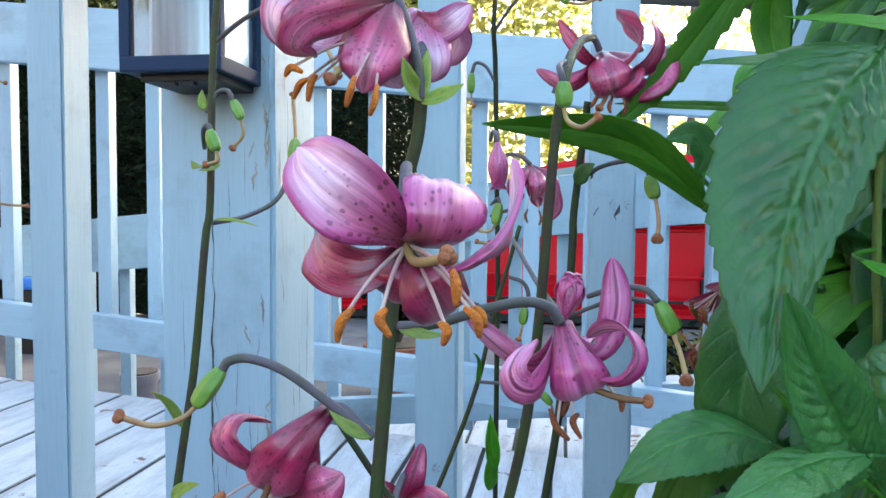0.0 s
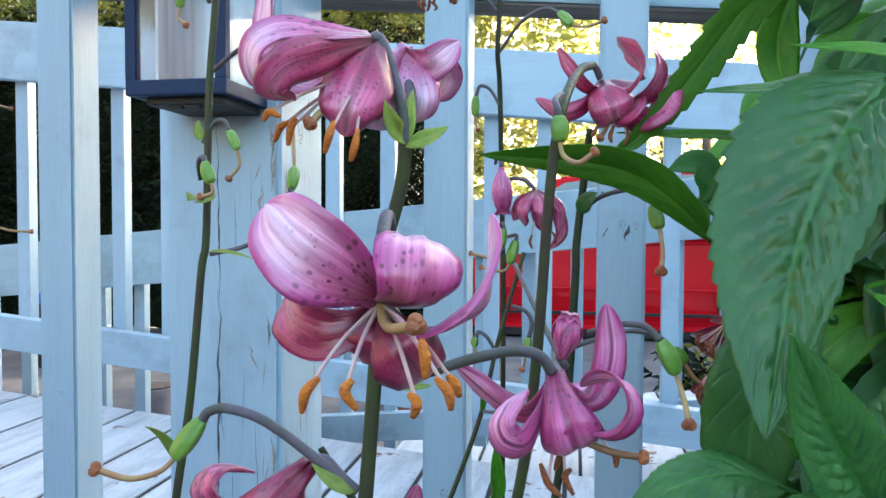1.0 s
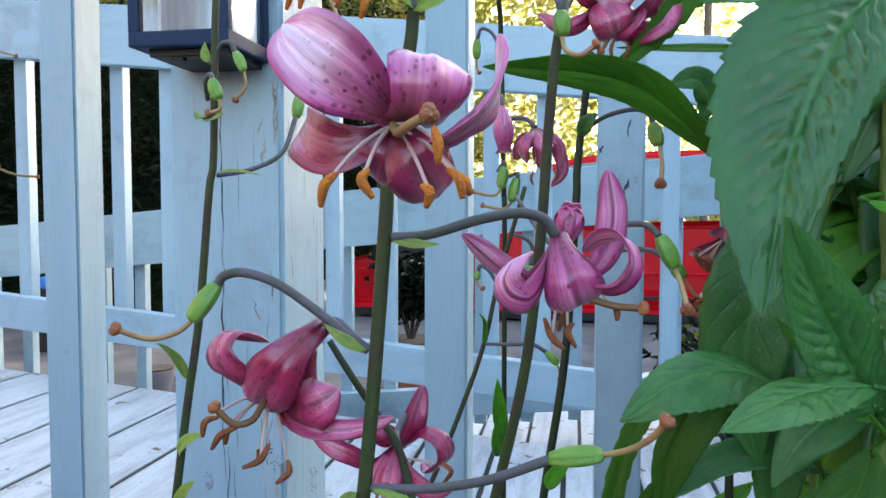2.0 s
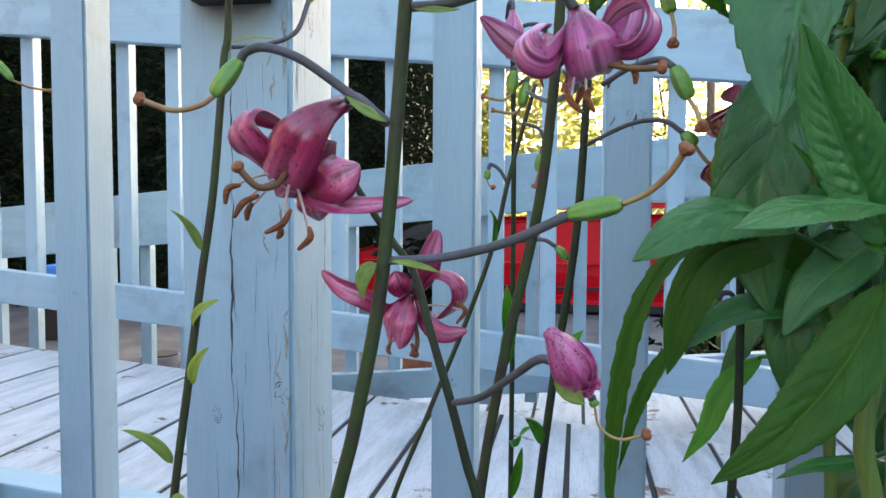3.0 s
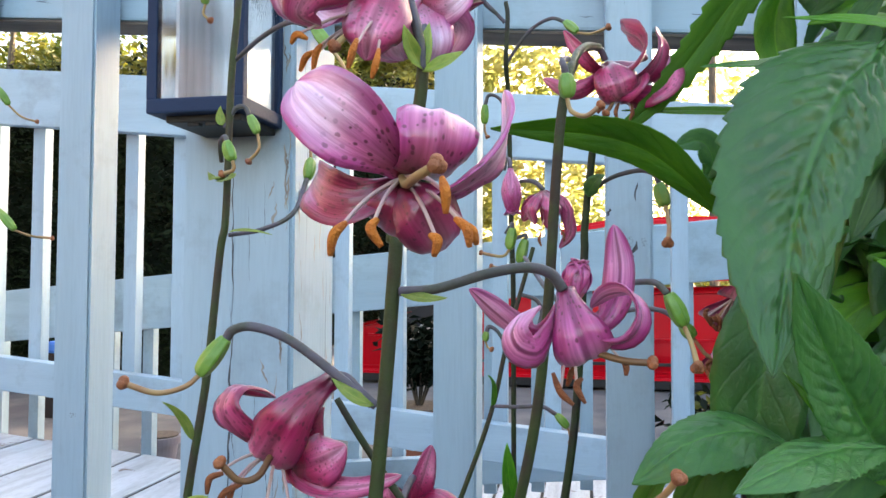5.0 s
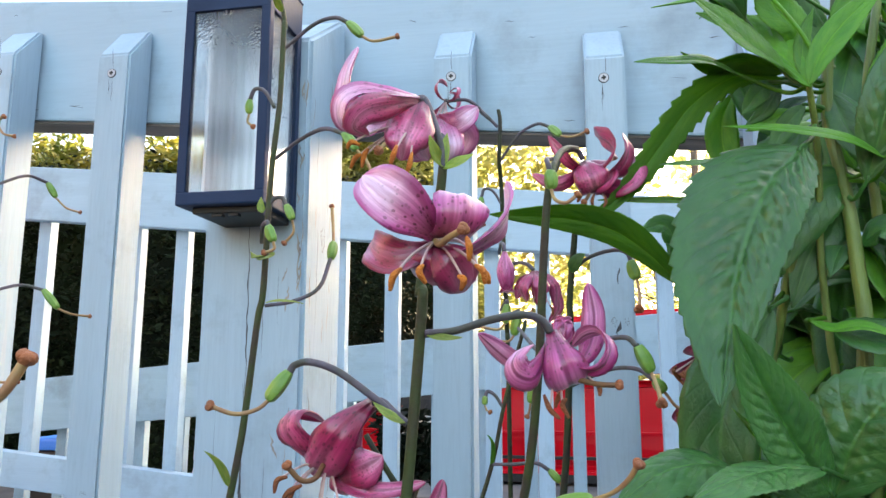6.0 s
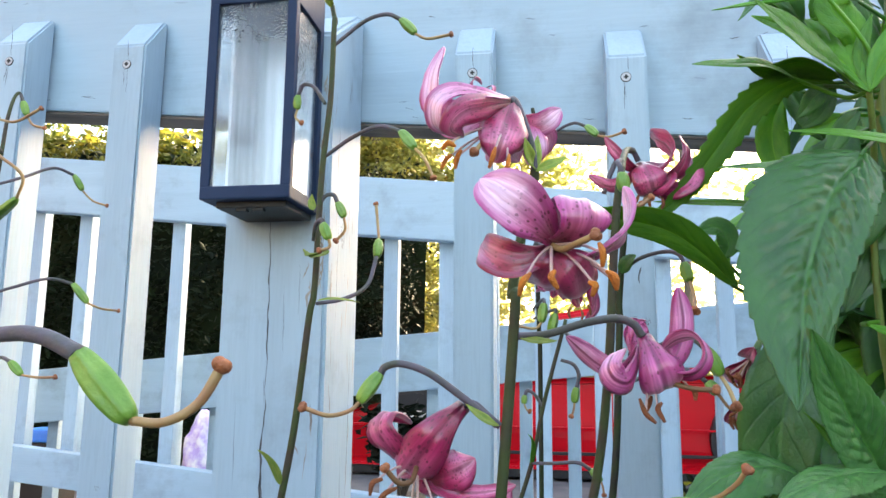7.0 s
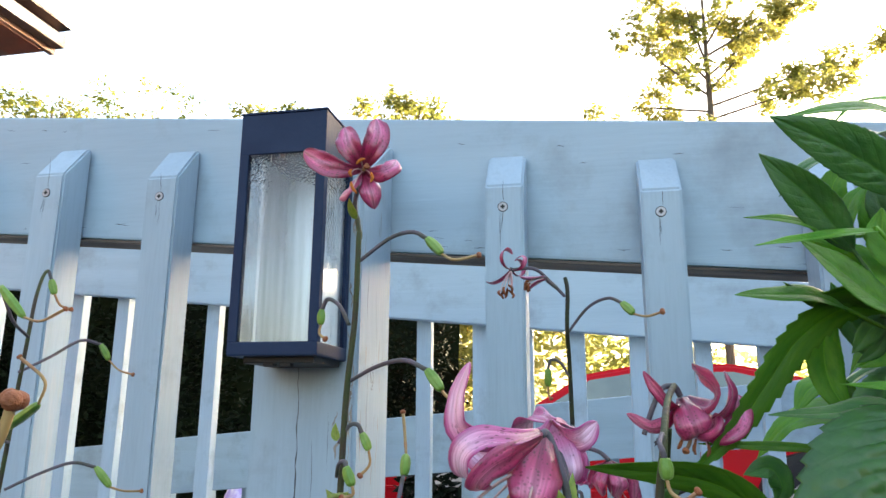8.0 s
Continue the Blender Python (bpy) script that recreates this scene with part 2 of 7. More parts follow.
FY = PY0 - 0.0003
for x0, z0, x1, z1, w in ((-0.0655, 0.862, -0.0625, 0.70, 0.0014), (-0.0640, 0.72, -0.0575, 0.53, 0.0022), (-0.0585, 0.56, -0.0600, 0.40, 0.0017), (-0.0600, 0.42, -0.058, 0.2, 0.0016), (-0.0622, 0.655, -0.0610, 0.60, 0.0010), (-0.0545, 0.545, -0.0550, 0.47, 0.0009),
                          (-0.0335, 0.62, -0.0310, 0.535, 0.0006), (-0.0285, 0.53, -0.0255, 0.42, 0.0007), (-0.0425, 0.66, -0.0430, 0.60, 0.0005), (-0.026, 0.60, -0.0275, 0.545, 0.0005),
                          (-0.088, 0.70, -0.087, 0.63, 0.0004), (-0.050, 0.80, -0.049, 0.74, 0.0005), (-0.036, 0.82, -0.0355, 0.77, 0.0004), (-0.079, 0.50, -0.078, 0.43, 0.0005), (-0.052, 0.585, -0.0515, 0.55, 0.0006)):
    crack_strip(bm, (x0, FY, z0), (x1, FY, z1), w, (1, 0, 0), rng, 26)
for y0, z0, y1, z1, w in ((0.56, 0.86, 0.562, 0.77, 0.001), (0.585, 0.66, 0.587, 0.56, 0.001), (0.608, 0.75, 0.607, 0.6, 0.0012), (0.57, 0.60, 0.568, 0.5, 0.0009), (0.55, 0.53, 0.551, 0.42, 0.0011), (0.6, 0.5, 0.602, 0.38, 0.001), (0.58, 0.93, 0.583, 0.87, 0.0008), (0.557, 0.95, 0.558, 0.9, 0.001)):
    crack_strip(bm, (PX1 + 0.0003, y0, z0), (PX1 + 0.0003, y1, z1), w, (0, 1, 0), rng, 22)
part("crack", bm, CRACK, post, "dark drying cracks")
# worn paint along the corner and on the side of the post
bm = bmesh.new()
for k in range(46):
    z = rng.uniform(0.34, 0.98)
    x = PX1 - 0.004 - abs(rng.gauss(0, 0.007))
    ln = rng.uniform(0.006, 0.03)
    crack_strip(bm, (x, FY, z), (x + rng.uniform(-0.001, 0.001), FY, z + ln), rng.uniform(0.0008, 0.0030), (1, 0, 0), rng, 9)
for k in range(40):
    y, z = rng.uniform(PY0 + 0.006, PY1 - 0.006), rng.uniform(0.34, 1.0)
    ln = rng.uniform(0.008, 0.035)
    crack_strip(bm, (PX1 + 0.0003, y, z), (PX1 + 0.0003, y + rng.uniform(-0.001, 0.001), z + ln), rng.uniform(0.0008, 0.0026), (0, 1, 0), rng, 9)
tagged(part("worn_patch", bm, BARE, post, "patches of bare weathered wood"), kind="stuff")


def knot(cx, cz, w, h, side, parent, seed, plane=PY0):
    """Rings of a knot showing through the paint, each a thin uneven band."""
    rg = random.Random(seed)
    bm = bmesh.new()
    for ring in range(3):
        k0, k1 = 0.25 + ring * 0.3, 0.36 + ring * 0.3
        seg = 22
        rows_ = []
        for i in range(seg):
            t = 2 * math.pi * i / seg
            n_ = 1 + 0.45 * noise.noise((math.cos(t) * 2 + seed, math.sin(t) * 2, ring * 0.3))
            pair = []
            for k in (k0, k1 + 0.03 * rg.random()):
                u, v = math.cos(t) * w * k * n_, math.sin(t) * h * k * n_
                pair.append(bm.verts.new((cx + u, plane - 0.0002, cz + v) if side == "front" else (PX1 + 0.0002, cx + u, cz + v)))
            rows_.append(pair)
        for i in range(seg):
            if rg.random() < 0.62:
                continue
            p, q = rows_[i], rows_[(i + 1) % seg]
            bm.faces.new((p[0], p[1], q[1], q[0]))
    part("knot", bm, KNOT, parent)


knot(-0.021, 0.550, 0.006, 0.009, "front", post, 1)
knot(-0.078, 0.528, 0.005, 0.008, "front", post, 2)
knot(0.594, 0.512, 0.010, 0.014, "side", post, 3)
knot(0.575, 0.85, 0.008, 0.012, "side", post, 4)

for px, kx, kz, w, h in ((0.2305, 0.249, 0.773, 0.0025, 0.005), (0.2305, 0.2595, 0.772, 0.002, 0.004), (-0.270, -0.248, 0.6165, 0.004, 0.002), (-0.407, -0.386, 0.73, 0.003, 0.004), (0.089, 0.108, 0.55, 0.003, 0.005), (0.373, 0.39, 0.62, 0.003, 0.005)):
    knot(kx, kz, w, h, "front", pickets[px], int(kx * 999), 0.589)

for px in (-1.56, 1.40):
    part("end_post", box(px, px + 0.095, 0.6, 0.6285, -0.12, 1.03 + S1 * px, 0, 0.006), PAINT, near_fence)

# ---- far fence of the ramp ----
far_fence = thing("ramp_fence", "pale blue-grey wooden fence with thin slats behind two rails", "fence", at=(0, 1.65, 0.2))
part("top_rail", box(-3.2, 1.6, 1.630, 1.668, 1.020, 1.166, S2, 0.003), PAINT_H, far_fence)
part("bottom_rail", box(-3.2, 1.6, 1.630, 1.668, 0.330, 0.416, S2, 0.003), PAINT_H, far_fence)
for x in (-1.89, -1.755, -1.62, -1.485, -1.35, -1.215, -1.075, -0.942, -0.807, -0.66, -0.52, -0.376, -0.241, -0.103, 0.005, 0.126, 0.262, 0.405, 0.54, 0.68, 0.82, 0.96):
    part("slat", box(x, x + 0.036, 1.669, 1.700, 0.335 + S2 * x, 1.10 + S2 * x, 0, 0.002), PAINT, far_fence)

for px in (-2.7, 1.45):
    part("end_post", box(px, px + 0.095, 1.6705, 1.765, -0.12, 1.10 + S2 * px, 0, 0.006), PAINT, far_fence)

# ---- fence of the lower ramp run, rising the other way ----
S3 = 0.095
low_fence = thing("ramp_fence", "pale blue-grey wooden fence of the lower ramp run", "fence", at=(0, 2.07, 0.0))
part("top_rail", box(-3.2, 1.7, 2.05, 2.088, 0.683, 0.848, S3, 0.003), PAINT_H, low_fence)
part("bottom_rail", box(-3.2, 1.7, 2.05, 2.088, 0.165, 0.247, S3, 0.003), PAINT_H, low_fence)
x = -2.11
while x < 1.3:
    part("slat", box(x, x + 0.036, 2.089, 2.12, 0.13 + S3 * x, 0.80 + S3 * x, 0, 0.002), PAINT, low_fence)
    x += 0.136

for px in (-2.7, 1.45):
    part("end_post", box(px, px + 0.095, 2.0885, 2.18, -0.12, 0.80 + S3 * px, 0, 0.006), PAINT, low_fence)

# ---- ramp decks, board by board ----
ramp = thing("ramp_floor", "sloping wooden ramp of worn white-painted boards", "ramp", kind="structure")
x = -2.6
while x < 1.6:
    part("deck_board", box(x, x + 0.1375, 0.672, 1.60, 0.208, 0.244, S1, 0.0015), DECK, ramp)
    # dark strip painted into each open gap in place of its shade
    part("joint_dirt", box(x + 0.1380, x + 0.1470, 0.674, 1.598, 0.212, 0.2410, S1, 0), GAP_SHADE, ramp)
    x += 0.1475
# added dark sheet, so the gaps look shaded from above
part("underlay", box(-2.6, 1.6, 0.675, 1.597, 0.180, 0.1835, S1, 0), GAP_SHADE, ramp, "near-black sheet that stands in for the shade below the boards")
part("joist", box(-2.6, 1.6, 0.69, 0.728, 0.06, 0.178, S1, 0.003), PAINT_H, ramp)
part("joist", box(-2.6, 1.6, 1.53, 1.568, 0.06, 0.178, S1, 0.003), PAINT_H, ramp)

ramp2 = thing("lower_ramp_floor", "lower wooden ramp run of worn white boards", "ramp", kind="structure")
x = -0.35
while x < 1.6:
    part("deck_board", box(x, x + 0.1375, 1.71, 2.9, 0.039, 0.075, S3, 0.0015), DECK, ramp2)
    # the same gap shade as a dark strip
    part("joint_dirt", box(x + 0.1380, x + 0.1470, 1.712, 2.898, 0.043, 0.0720, S3, 0), GAP_SHADE, ramp2)
    x += 0.1475

# ---- lantern on the post ----
def pane_material():
    """Wet clear glass: drops in the upper part, run marks below."""
    m = bpy.data.materials.new("wet_lantern_glass")
    m.use_nodes = True
    n, l = m.node_tree.nodes, m.node_tree.links
    b = n["Principled BSDF"]
    b.inputs["Base Color"].default_value = (0.93, 0.96, 0.97, 1)
    b.inputs["Transmission Weight"].default_value = 1.0
    b.inputs["IOR"].default_value = 1.45
    tc = n.new("ShaderNodeTexCoord")
    sep = n.new("ShaderNodeSeparateXYZ")
    l.new(tc.outputs["Generated"], sep.inputs[0])

    def fit_ramp(src, p0, c0, p1, c1):
        r = n.new("ShaderNodeValToRGB")
        e = r.color_ramp.elements
        e[0].position, e[0].color = p0, (c0, c0, c0, 1)
        e[1].position, e[1].color = p1, (c1, c1, c1, 1)
        l.new(src, r.inputs[0])
        return r.outputs[0]

    def op(kind, x, y):
        q = n.new("ShaderNodeMath")
        q.operation = kind
        for i, v in enumerate((x, y)):
            if isinstance(v, (int, float)):
                q.inputs[i].default_value = v
            else:
                l.new(v, q.inputs[i])
        return q.outputs[0]

    drops = n.new("ShaderNodeTexVoronoi")
    drops.inputs["Scale"].default_value = 420
    l.new(tc.outputs["Object"], drops.inputs["Vector"])
    runs = n.new("ShaderNodeTexNoise")
    mp = n.new("ShaderNodeMapping")
    mp.inputs["Scale"].default_value = (150, 150, 9)
    l.new(tc.outputs["Object"], mp.inputs[0])
    l.new(mp.outputs[0], runs.inputs["Vector"])
    runs.inputs["Scale"].default_value = 1.0
    runs.inputs["Detail"].default_value = 4
    patch = n.new("ShaderNodeTexNoise")
    patch.inputs["Scale"].default_value = 30
    l.new(tc.outputs["Object"], patch.inputs["Vector"])
    zone = op("MULTIPLY", fit_ramp(sep.outputs[2], 0.35, 0, 0.85, 1), fit_ramp(patch.outputs[0], 0.38, 0.1, 0.6, 1))
    bead = op("MULTIPLY", fit_ramp(drops.outputs["Distance"], 0.15, 1, 0.5, 0), zone)
    bp = n.new("ShaderNodeBump")
    bp.inputs["Strength"].default_value = 1.0
    bp.inputs["Distance"].default_value = 0.0005
    l.new(op("ADD", bead, op("MULTIPLY", runs.outputs[0], 0.12)), bp.inputs["Height"])
    l.new(bp.outputs[0], b.inputs["Normal"])
    l.new(op("ADD", op("MULTIPLY", zone, 0.10), fit_ramp(runs.outputs[0], 0.4, 0.03, 0.7, 0.22)), b.inputs["Roughness"])
    return m


PANE = pane_material()
BRUSHED = material("brushed_back_plate", (0.58, 0.63, 0.68), 0.45, 0.6, color2=(0.40, 0.45, 0.50), scale=9, stretch=(14, 14, 0.6), bump=0.1, bump_scale=90)
lantern = thing("wall_lantern", "dark grey metal box lantern with wet glass panes on the post", "lantern", at=(-0.065, 0.5, 0.86))
LX0, LX1, LY0, LY1, LZ0, LZ1 = -0.0965, -0.0215, 0.462, 0.531, 0.861, 1.062
part("base", box(LX0, LX1, LY0, LY1, LZ0, LZ0 + 0.011, 0, 0.0015), DARK_METAL, lantern)
cap = part("cap", box(LX0, LX1, LY0, LY1, LZ1 - 0.036, LZ1 - 0.0012, 0, 0.0008), DARK_METAL, lantern)
part("lid", box(LX0 - 0.0008, LX1 + 0.0008, LY0 - 0.0008, LY1, LZ1 - 0.0010, LZ1 + 0.0008, 0, 0.0006), DARK_METAL, cap)
for px in (LX0, LX1 - 0.008):
    for py in (LY0, LY1 - 0.008):
        part("corner_bar", box(px, px + 0.008, py, py + 0.008, LZ0 + 0.0105, LZ1 - 0.0355, 0, 0.001), DARK_METAL, lantern)
pane_z = (LZ0 + 0.0105, LZ1 - 0.0355)
for x0, x1, y0, y1 in ((LX0 + 0.0075, LX1 - 0.0075, LY0 + 0.002, LY0 + 0.0040), (LX1 - 0.004, LX1 - 0.002, LY0 + 0.0075, LY1 - 0.0075), (LX0 + 0.002, LX0 + 0.004, LY0 + 0.0075, LY1 - 0.0075)):
    pane = part("pane", box(x0, x1, y0, y1, *pane_z, 0, 0), PANE, lantern, "clear pane wet with droplets")
    pane.visible_shadow = False
part("back_plate", box(LX0 + 0.0085, LX1 - 0.0085, LY1 - 0.0045, LY1 - 0.0015, *pane_z, 0, 0), BRUSHED, lantern, "pale metal back plate")
part("reflector", box(LX0 + 0.014, LX0 + 0.0165, LY0 + 0.016, LY1 - 0.006, *pane_z, 0, 0.0004), BRUSHED, lantern)
part("foot", box(LX0 + 0.010, LX1 - 0.006, LY0 + 0.010, LY1, LZ0 - 0.005, LZ0 + 0.001, 0, 0.001), BLACK, lantern)
for k in range(2):
    part("latch", box(LX0 + 0.026 + k * 0.014, LX0 + 0.035 + k * 0.014, LY0 + 0.012, LY0 + 0.018, LZ0 - 0.0075, LZ0 - 0.0045, 0, 0.0006), BLACK, lantern)

# ---- plant materials ----
def petal_material(name, throat, low, mid, tip, edge, line, bare=0.45, reach=0.58):
    """Waxy tepal: paler along the middle, deeper at the edges and throat, dark speckles and a faint midline."""
    m = bpy.data.materials.new(name)
    m.use_nodes = True
    n, l = m.node_tree.nodes, m.node_tree.links
    b = n["Principled BSDF"]

    def ramp(src, *stops):
        r = n.new("ShaderNodeValToRGB")
        e = r.color_ramp.elements
        e[0].position, e[0].color = stops[0][0], (*stops[0][1], 1)
        e[1].position, e[1].color = stops[-1][0], (*stops[-1][1], 1)
        for pos, col in stops[1:-1]:
            e.new(pos).color = (*col, 1)
        l.new(src, r.inputs[0])
        return r.outputs[0]

    def op(kind, x, y):
        q = n.new("ShaderNodeMath")
        q.operation = kind
        for i, v in enumerate((x, y)):
            if v is None:
                continue
            if isinstance(v, (int, float)):
                q.inputs[i].default_value = v
            else:
                l.new(v, q.inputs[i])
        return q.outputs[0]

    def mix(fac, x, y, blend="MIX"):
        q = n.new("ShaderNodeMix")
        q.data_type, q.blend_type = "RGBA", blend
        for key, v in (("Factor", fac), ("A", x), ("B", y)):
            if isinstance(v, float):
                q.inputs[key].default_value = v
            elif isinstance(v, tuple):
                q.inputs[key].default_value = (*v, 1)
            else:
                l.new(v, q.inputs[key])
        return q.outputs["Result"]

    W, K = (1, 1, 1), (0, 0, 0)
    uv = n.new("ShaderNodeTexCoord")
    sep = n.new("ShaderNodeSeparateXYZ")
    l.new(uv.outputs["UV"], sep.inputs[0])
    info = n.new("ShaderNodeObjectInfo")
    shift = op("MULTIPLY", info.outputs["Random"], 37.0)
    comb = n.new("ShaderNodeCombineXYZ")
    l.new(shift, comb.inputs[0])
    l.new(shift, comb.inputs[1])

    def mapped(scale):
        mp = n.new("ShaderNodeMapping")
        mp.inputs["Scale"].default_value = scale
        l.new(uv.outputs["UV"], mp.inputs[0])
        l.new(comb.outputs[0], mp.inputs["Location"])
        return mp.outputs[0]

    def noise_of(scale, detail):
        z = n.new("ShaderNodeTexNoise")
        z.inputs["Scale"].default_value = 1.0
        z.inputs["Detail"].default_value = detail
        l.new(mapped(scale), z.inputs["Vector"])
        return z.outputs[0]

    col = ramp(sep.outputs[0], (0.0, throat), (0.3, low), (0.62, mid), (1.0, tip))
    across = op("ABSOLUTE", op("SUBTRACT", sep.outputs[1], 0.5), None)
    soft = noise_of((3.0, 4.0, 1), 4)
    rim = op("ADD", across, op("MULTIPLY", op("SUBTRACT", soft, 0.5), 0.35))
    col = mix(ramp(rim, (0.26, K), (0.48, W)), col, edge)
    pale = tuple(min(1.0, c * 0.75 + 0.27) for c in mid)
    heart = op("MULTIPLY", ramp(rim, (0.03, W), (0.27, K)), ramp(sep.outputs[0], (0.36, K), (0.7, W)))
    col = mix(op("MULTIPLY", heart, 0.8), col, pale)
    streak = noise_of((2.2, 14.0, 1), 5)
    col = mix(0.6, col, ramp(soft, (0.3, (0.62, 0.45, 0.55)), (0.7, (1.12, 1.2, 1.18))), "MULTIPLY")
    col = mix(0.5, col, ramp(streak, (0.36, (0.62, 0.42, 0.52)), (0.64, (1.25, 1.6, 1.45))), "MULTIPLY")
    col = mix(op("MULTIPLY", ramp(across, (0.03, W), (0.085, K)), line), col, (edge[0] * 0.6, edge[1] * 0.5, edge[2] * 0.6))
    vo = n.new("ShaderNodeTexVoronoi")
    vo.voronoi_dimensions = "2D"
    vo.inputs["Scale"].default_value = 1.0
    warp = n.new("ShaderNodeTexNoise")
    warp.inputs["Scale"].default_value = 1.0
    warp.inputs["Detail"].default_value = 2
    l.new(mapped((30, 15, 1)), warp.inputs["Vector"])
    l.new(mix(0.035, mapped((22, 10, 1)), warp.outputs["Color"], "ADD"), vo.inputs["Vector"])
    sepc = n.new("ShaderNodeSeparateColor")
    l.new(vo.outputs["Color"], sepc.inputs[0])
    dots = ramp(op("ADD", vo.outputs["Distance"], op("MULTIPLY", sepc.outputs[1], 0.30)), (0.26, W), (0.42, K))
    zone = ramp(op("ADD", sep.outputs[0], op("MULTIPLY", op("SUBTRACT", sepc.outputs[2], 0.5), 0.3)), (0.25, W), (reach, K))
    pick = op("MULTIPLY", op("MULTIPLY", dots, zone), op("GREATER_THAN", sepc.outputs[0], bare))
    col = mix(op("MULTIPLY", pick, 0.9), col, (0.10, 0.004, 0.022))
    l.new(col, b.inputs["Base Color"])
    b.inputs["Roughness"].default_value = 0.36
    b.inputs["Specular IOR Level"].default_value = 0.5
    b.inputs["Subsurface Weight"].default_value = 0.12
    b.inputs["Subsurface Radius"].default_value = (0.002, 0.0008, 0.001)
    b.inputs["Coat Weight"].default_value = 0.8
    b.inputs["Coat Roughness"].default_value = 0.28
    bp = n.new("ShaderNodeBump")
    bp.inputs["Strength"].default_value = 0.3
    bp.inputs["Distance"].default_value = 0.0008
    l.new(op("ADD", streak, soft), bp.inputs["Height"])
    l.new(bp.outputs[0], b.inputs["Normal"])
    translucent(m, 0.15)
    return m


def leaf_material(name, col, col2, rough=0.42, share=0.25, spec=0.55):
    m = bpy.data.materials.new(name)
    m.use_nodes = True
    n, l = m.node_tree.nodes, m.node_tree.links
    b = n["Principled BSDF"]
    uv = n.new("ShaderNodeTexCoord")
    nz = n.new("ShaderNodeTexNoise")
    nz.inputs["Scale"].default_value = 5
    nz.inputs["Detail"].default_value = 6
    l.new(uv.outputs["UV"], nz.inputs["Vector"])
    rp = n.new("ShaderNodeValToRGB")
    rp.color_ramp.elements[0].position, rp.color_ramp.elements[0].color = 0.35, (*col, 1)
    rp.color_ramp.elements[1].position, rp.color_ramp.elements[1].color = 0.7, (*col2, 1)
    l.new(nz.outputs[0], rp.inputs[0])
    info = n.new("ShaderNodeObjectInfo")
    hsv = n.new("ShaderNodeHueSaturation")
    mr = n.new("ShaderNodeMapRange")
    mr.inputs["To Min"].default_value, mr.inputs["To Max"].default_value = 0.8, 1.2
    l.new(info.outputs["Random"], mr.inputs["Value"])
    l.new(mr.outputs[0], hsv.inputs["Value"])
    # pale midrib
    sep = n.new("ShaderNodeSeparateXYZ")
    l.new(uv.outputs["UV"], sep.inputs[0])
    d = n.new("ShaderNodeMath")
    d.operation = "SUBTRACT"
    d.inputs[1].default_value = 0.5
    l.new(sep.outputs[1], d.inputs[0])
    ab = n.new("ShaderNodeMath")
    ab.operation = "ABSOLUTE"
    l.new(d.outputs[0], ab.inputs[0])
    rib = n.new("ShaderNodeValToRGB")
    rib.color_ramp.elements[0].position, rib.color_ramp.elements[0].color = 0.008, (1, 1, 1, 1)
    rib.color_ramp.elements[1].position, rib.color_ramp.elements[1].color = 0.03, (0, 0, 0, 1)
    l.new(ab.outputs[0], rib.inputs[0])
    mx = n.new("ShaderNodeMix")
    mx.data_type = "RGBA"
    l.new(rib.outputs[0], mx.inputs["Factor"])
    l.new(rp.outputs[0], mx.inputs["A"])
    mx.inputs["B"].default_value = (*[min(1, c * 1.15) for c in col2], 1)
    l.new(mx.outputs["Result"], hsv.inputs["Color"])
    l.new(hsv.outputs[0], b.inputs["Base Color"])
    b.inputs["Roughness"].default_value = rough
    b.inputs["Subsurface Weight"].default_value = 0.1
    b.inputs["Subsurface Radius"].default_value = (0.001, 0.002, 0.0005)
    # side veins and fine net
    def op(kind, x, y):
        q = n.new("ShaderNodeMath")
        q.operation = kind
        for i, v in enumerate((x, y)):
            if isinstance(v, (int, float)):
                q.inputs[i].default_value = v
            else:
                l.new(v, q.inputs[i])
        return q.outputs[0]

    wob = n.new("ShaderNodeTexNoise")
    wob.inputs["Scale"].default_value = 7
    l.new(uv.outputs["UV"], wob.inputs["Vector"])
    run = op("ADD", op("SUBTRACT", op("MULTIPLY", sep.outputs[0], 8.0), op("MULTIPLY", ab.outputs[0], 3.8)), op("MULTIPLY", wob.outputs[0], 0.12))
    vein = op("SUBTRACT", 0.5, op("ABSOLUTE", op("SUBTRACT", op("FRACT", run, 0.0), 0.5), 0.0))
    groove = n.new("ShaderNodeValToRGB")
    groove.color_ramp.elements[0].position, groove.color_ramp.elements[0].color = 0.02, (0, 0, 0, 1)
    groove.color_ramp.elements[1].position, groove.color_ramp.elements[1].color = 0.09, (1, 1, 1, 1)
    l.new(vein, groove.inputs[0])
    mp = n.new("ShaderNodeMapping")
    mp.inputs["Scale"].default_value = (34, 17, 1)
    l.new(uv.outputs["UV"], mp.inputs[0])
    net = n.new("ShaderNodeTexVoronoi")
    net.feature = "DISTANCE_TO_EDGE"
    net.inputs["Scale"].default_value = 1.0
    l.new(mp.outputs[0], net.inputs["Vector"])
    cells = op("MINIMUM", op("MULTIPLY", net.outputs["Distance"], 2.2), 0.6)
    height = op("ADD", op("MULTIPLY", groove.outputs[0], 1.0), cells)
    bp = n.new("ShaderNodeBump")
    bp.inputs["Strength"].default_value = 0.25
    bp.inputs["Distance"].default_value = 0.0006
    l.new(height, bp.inputs["Height"])
    l.new(bp.outputs[0], b.inputs["Normal"])
    # vein grooves darkened a little, standing in for shade in the relief
    shade = n.new("ShaderNodeMix")
    shade.data_type, shade.blend_type = "RGBA", "MULTIPLY"
    shade.inputs["Factor"].default_value = 0.07
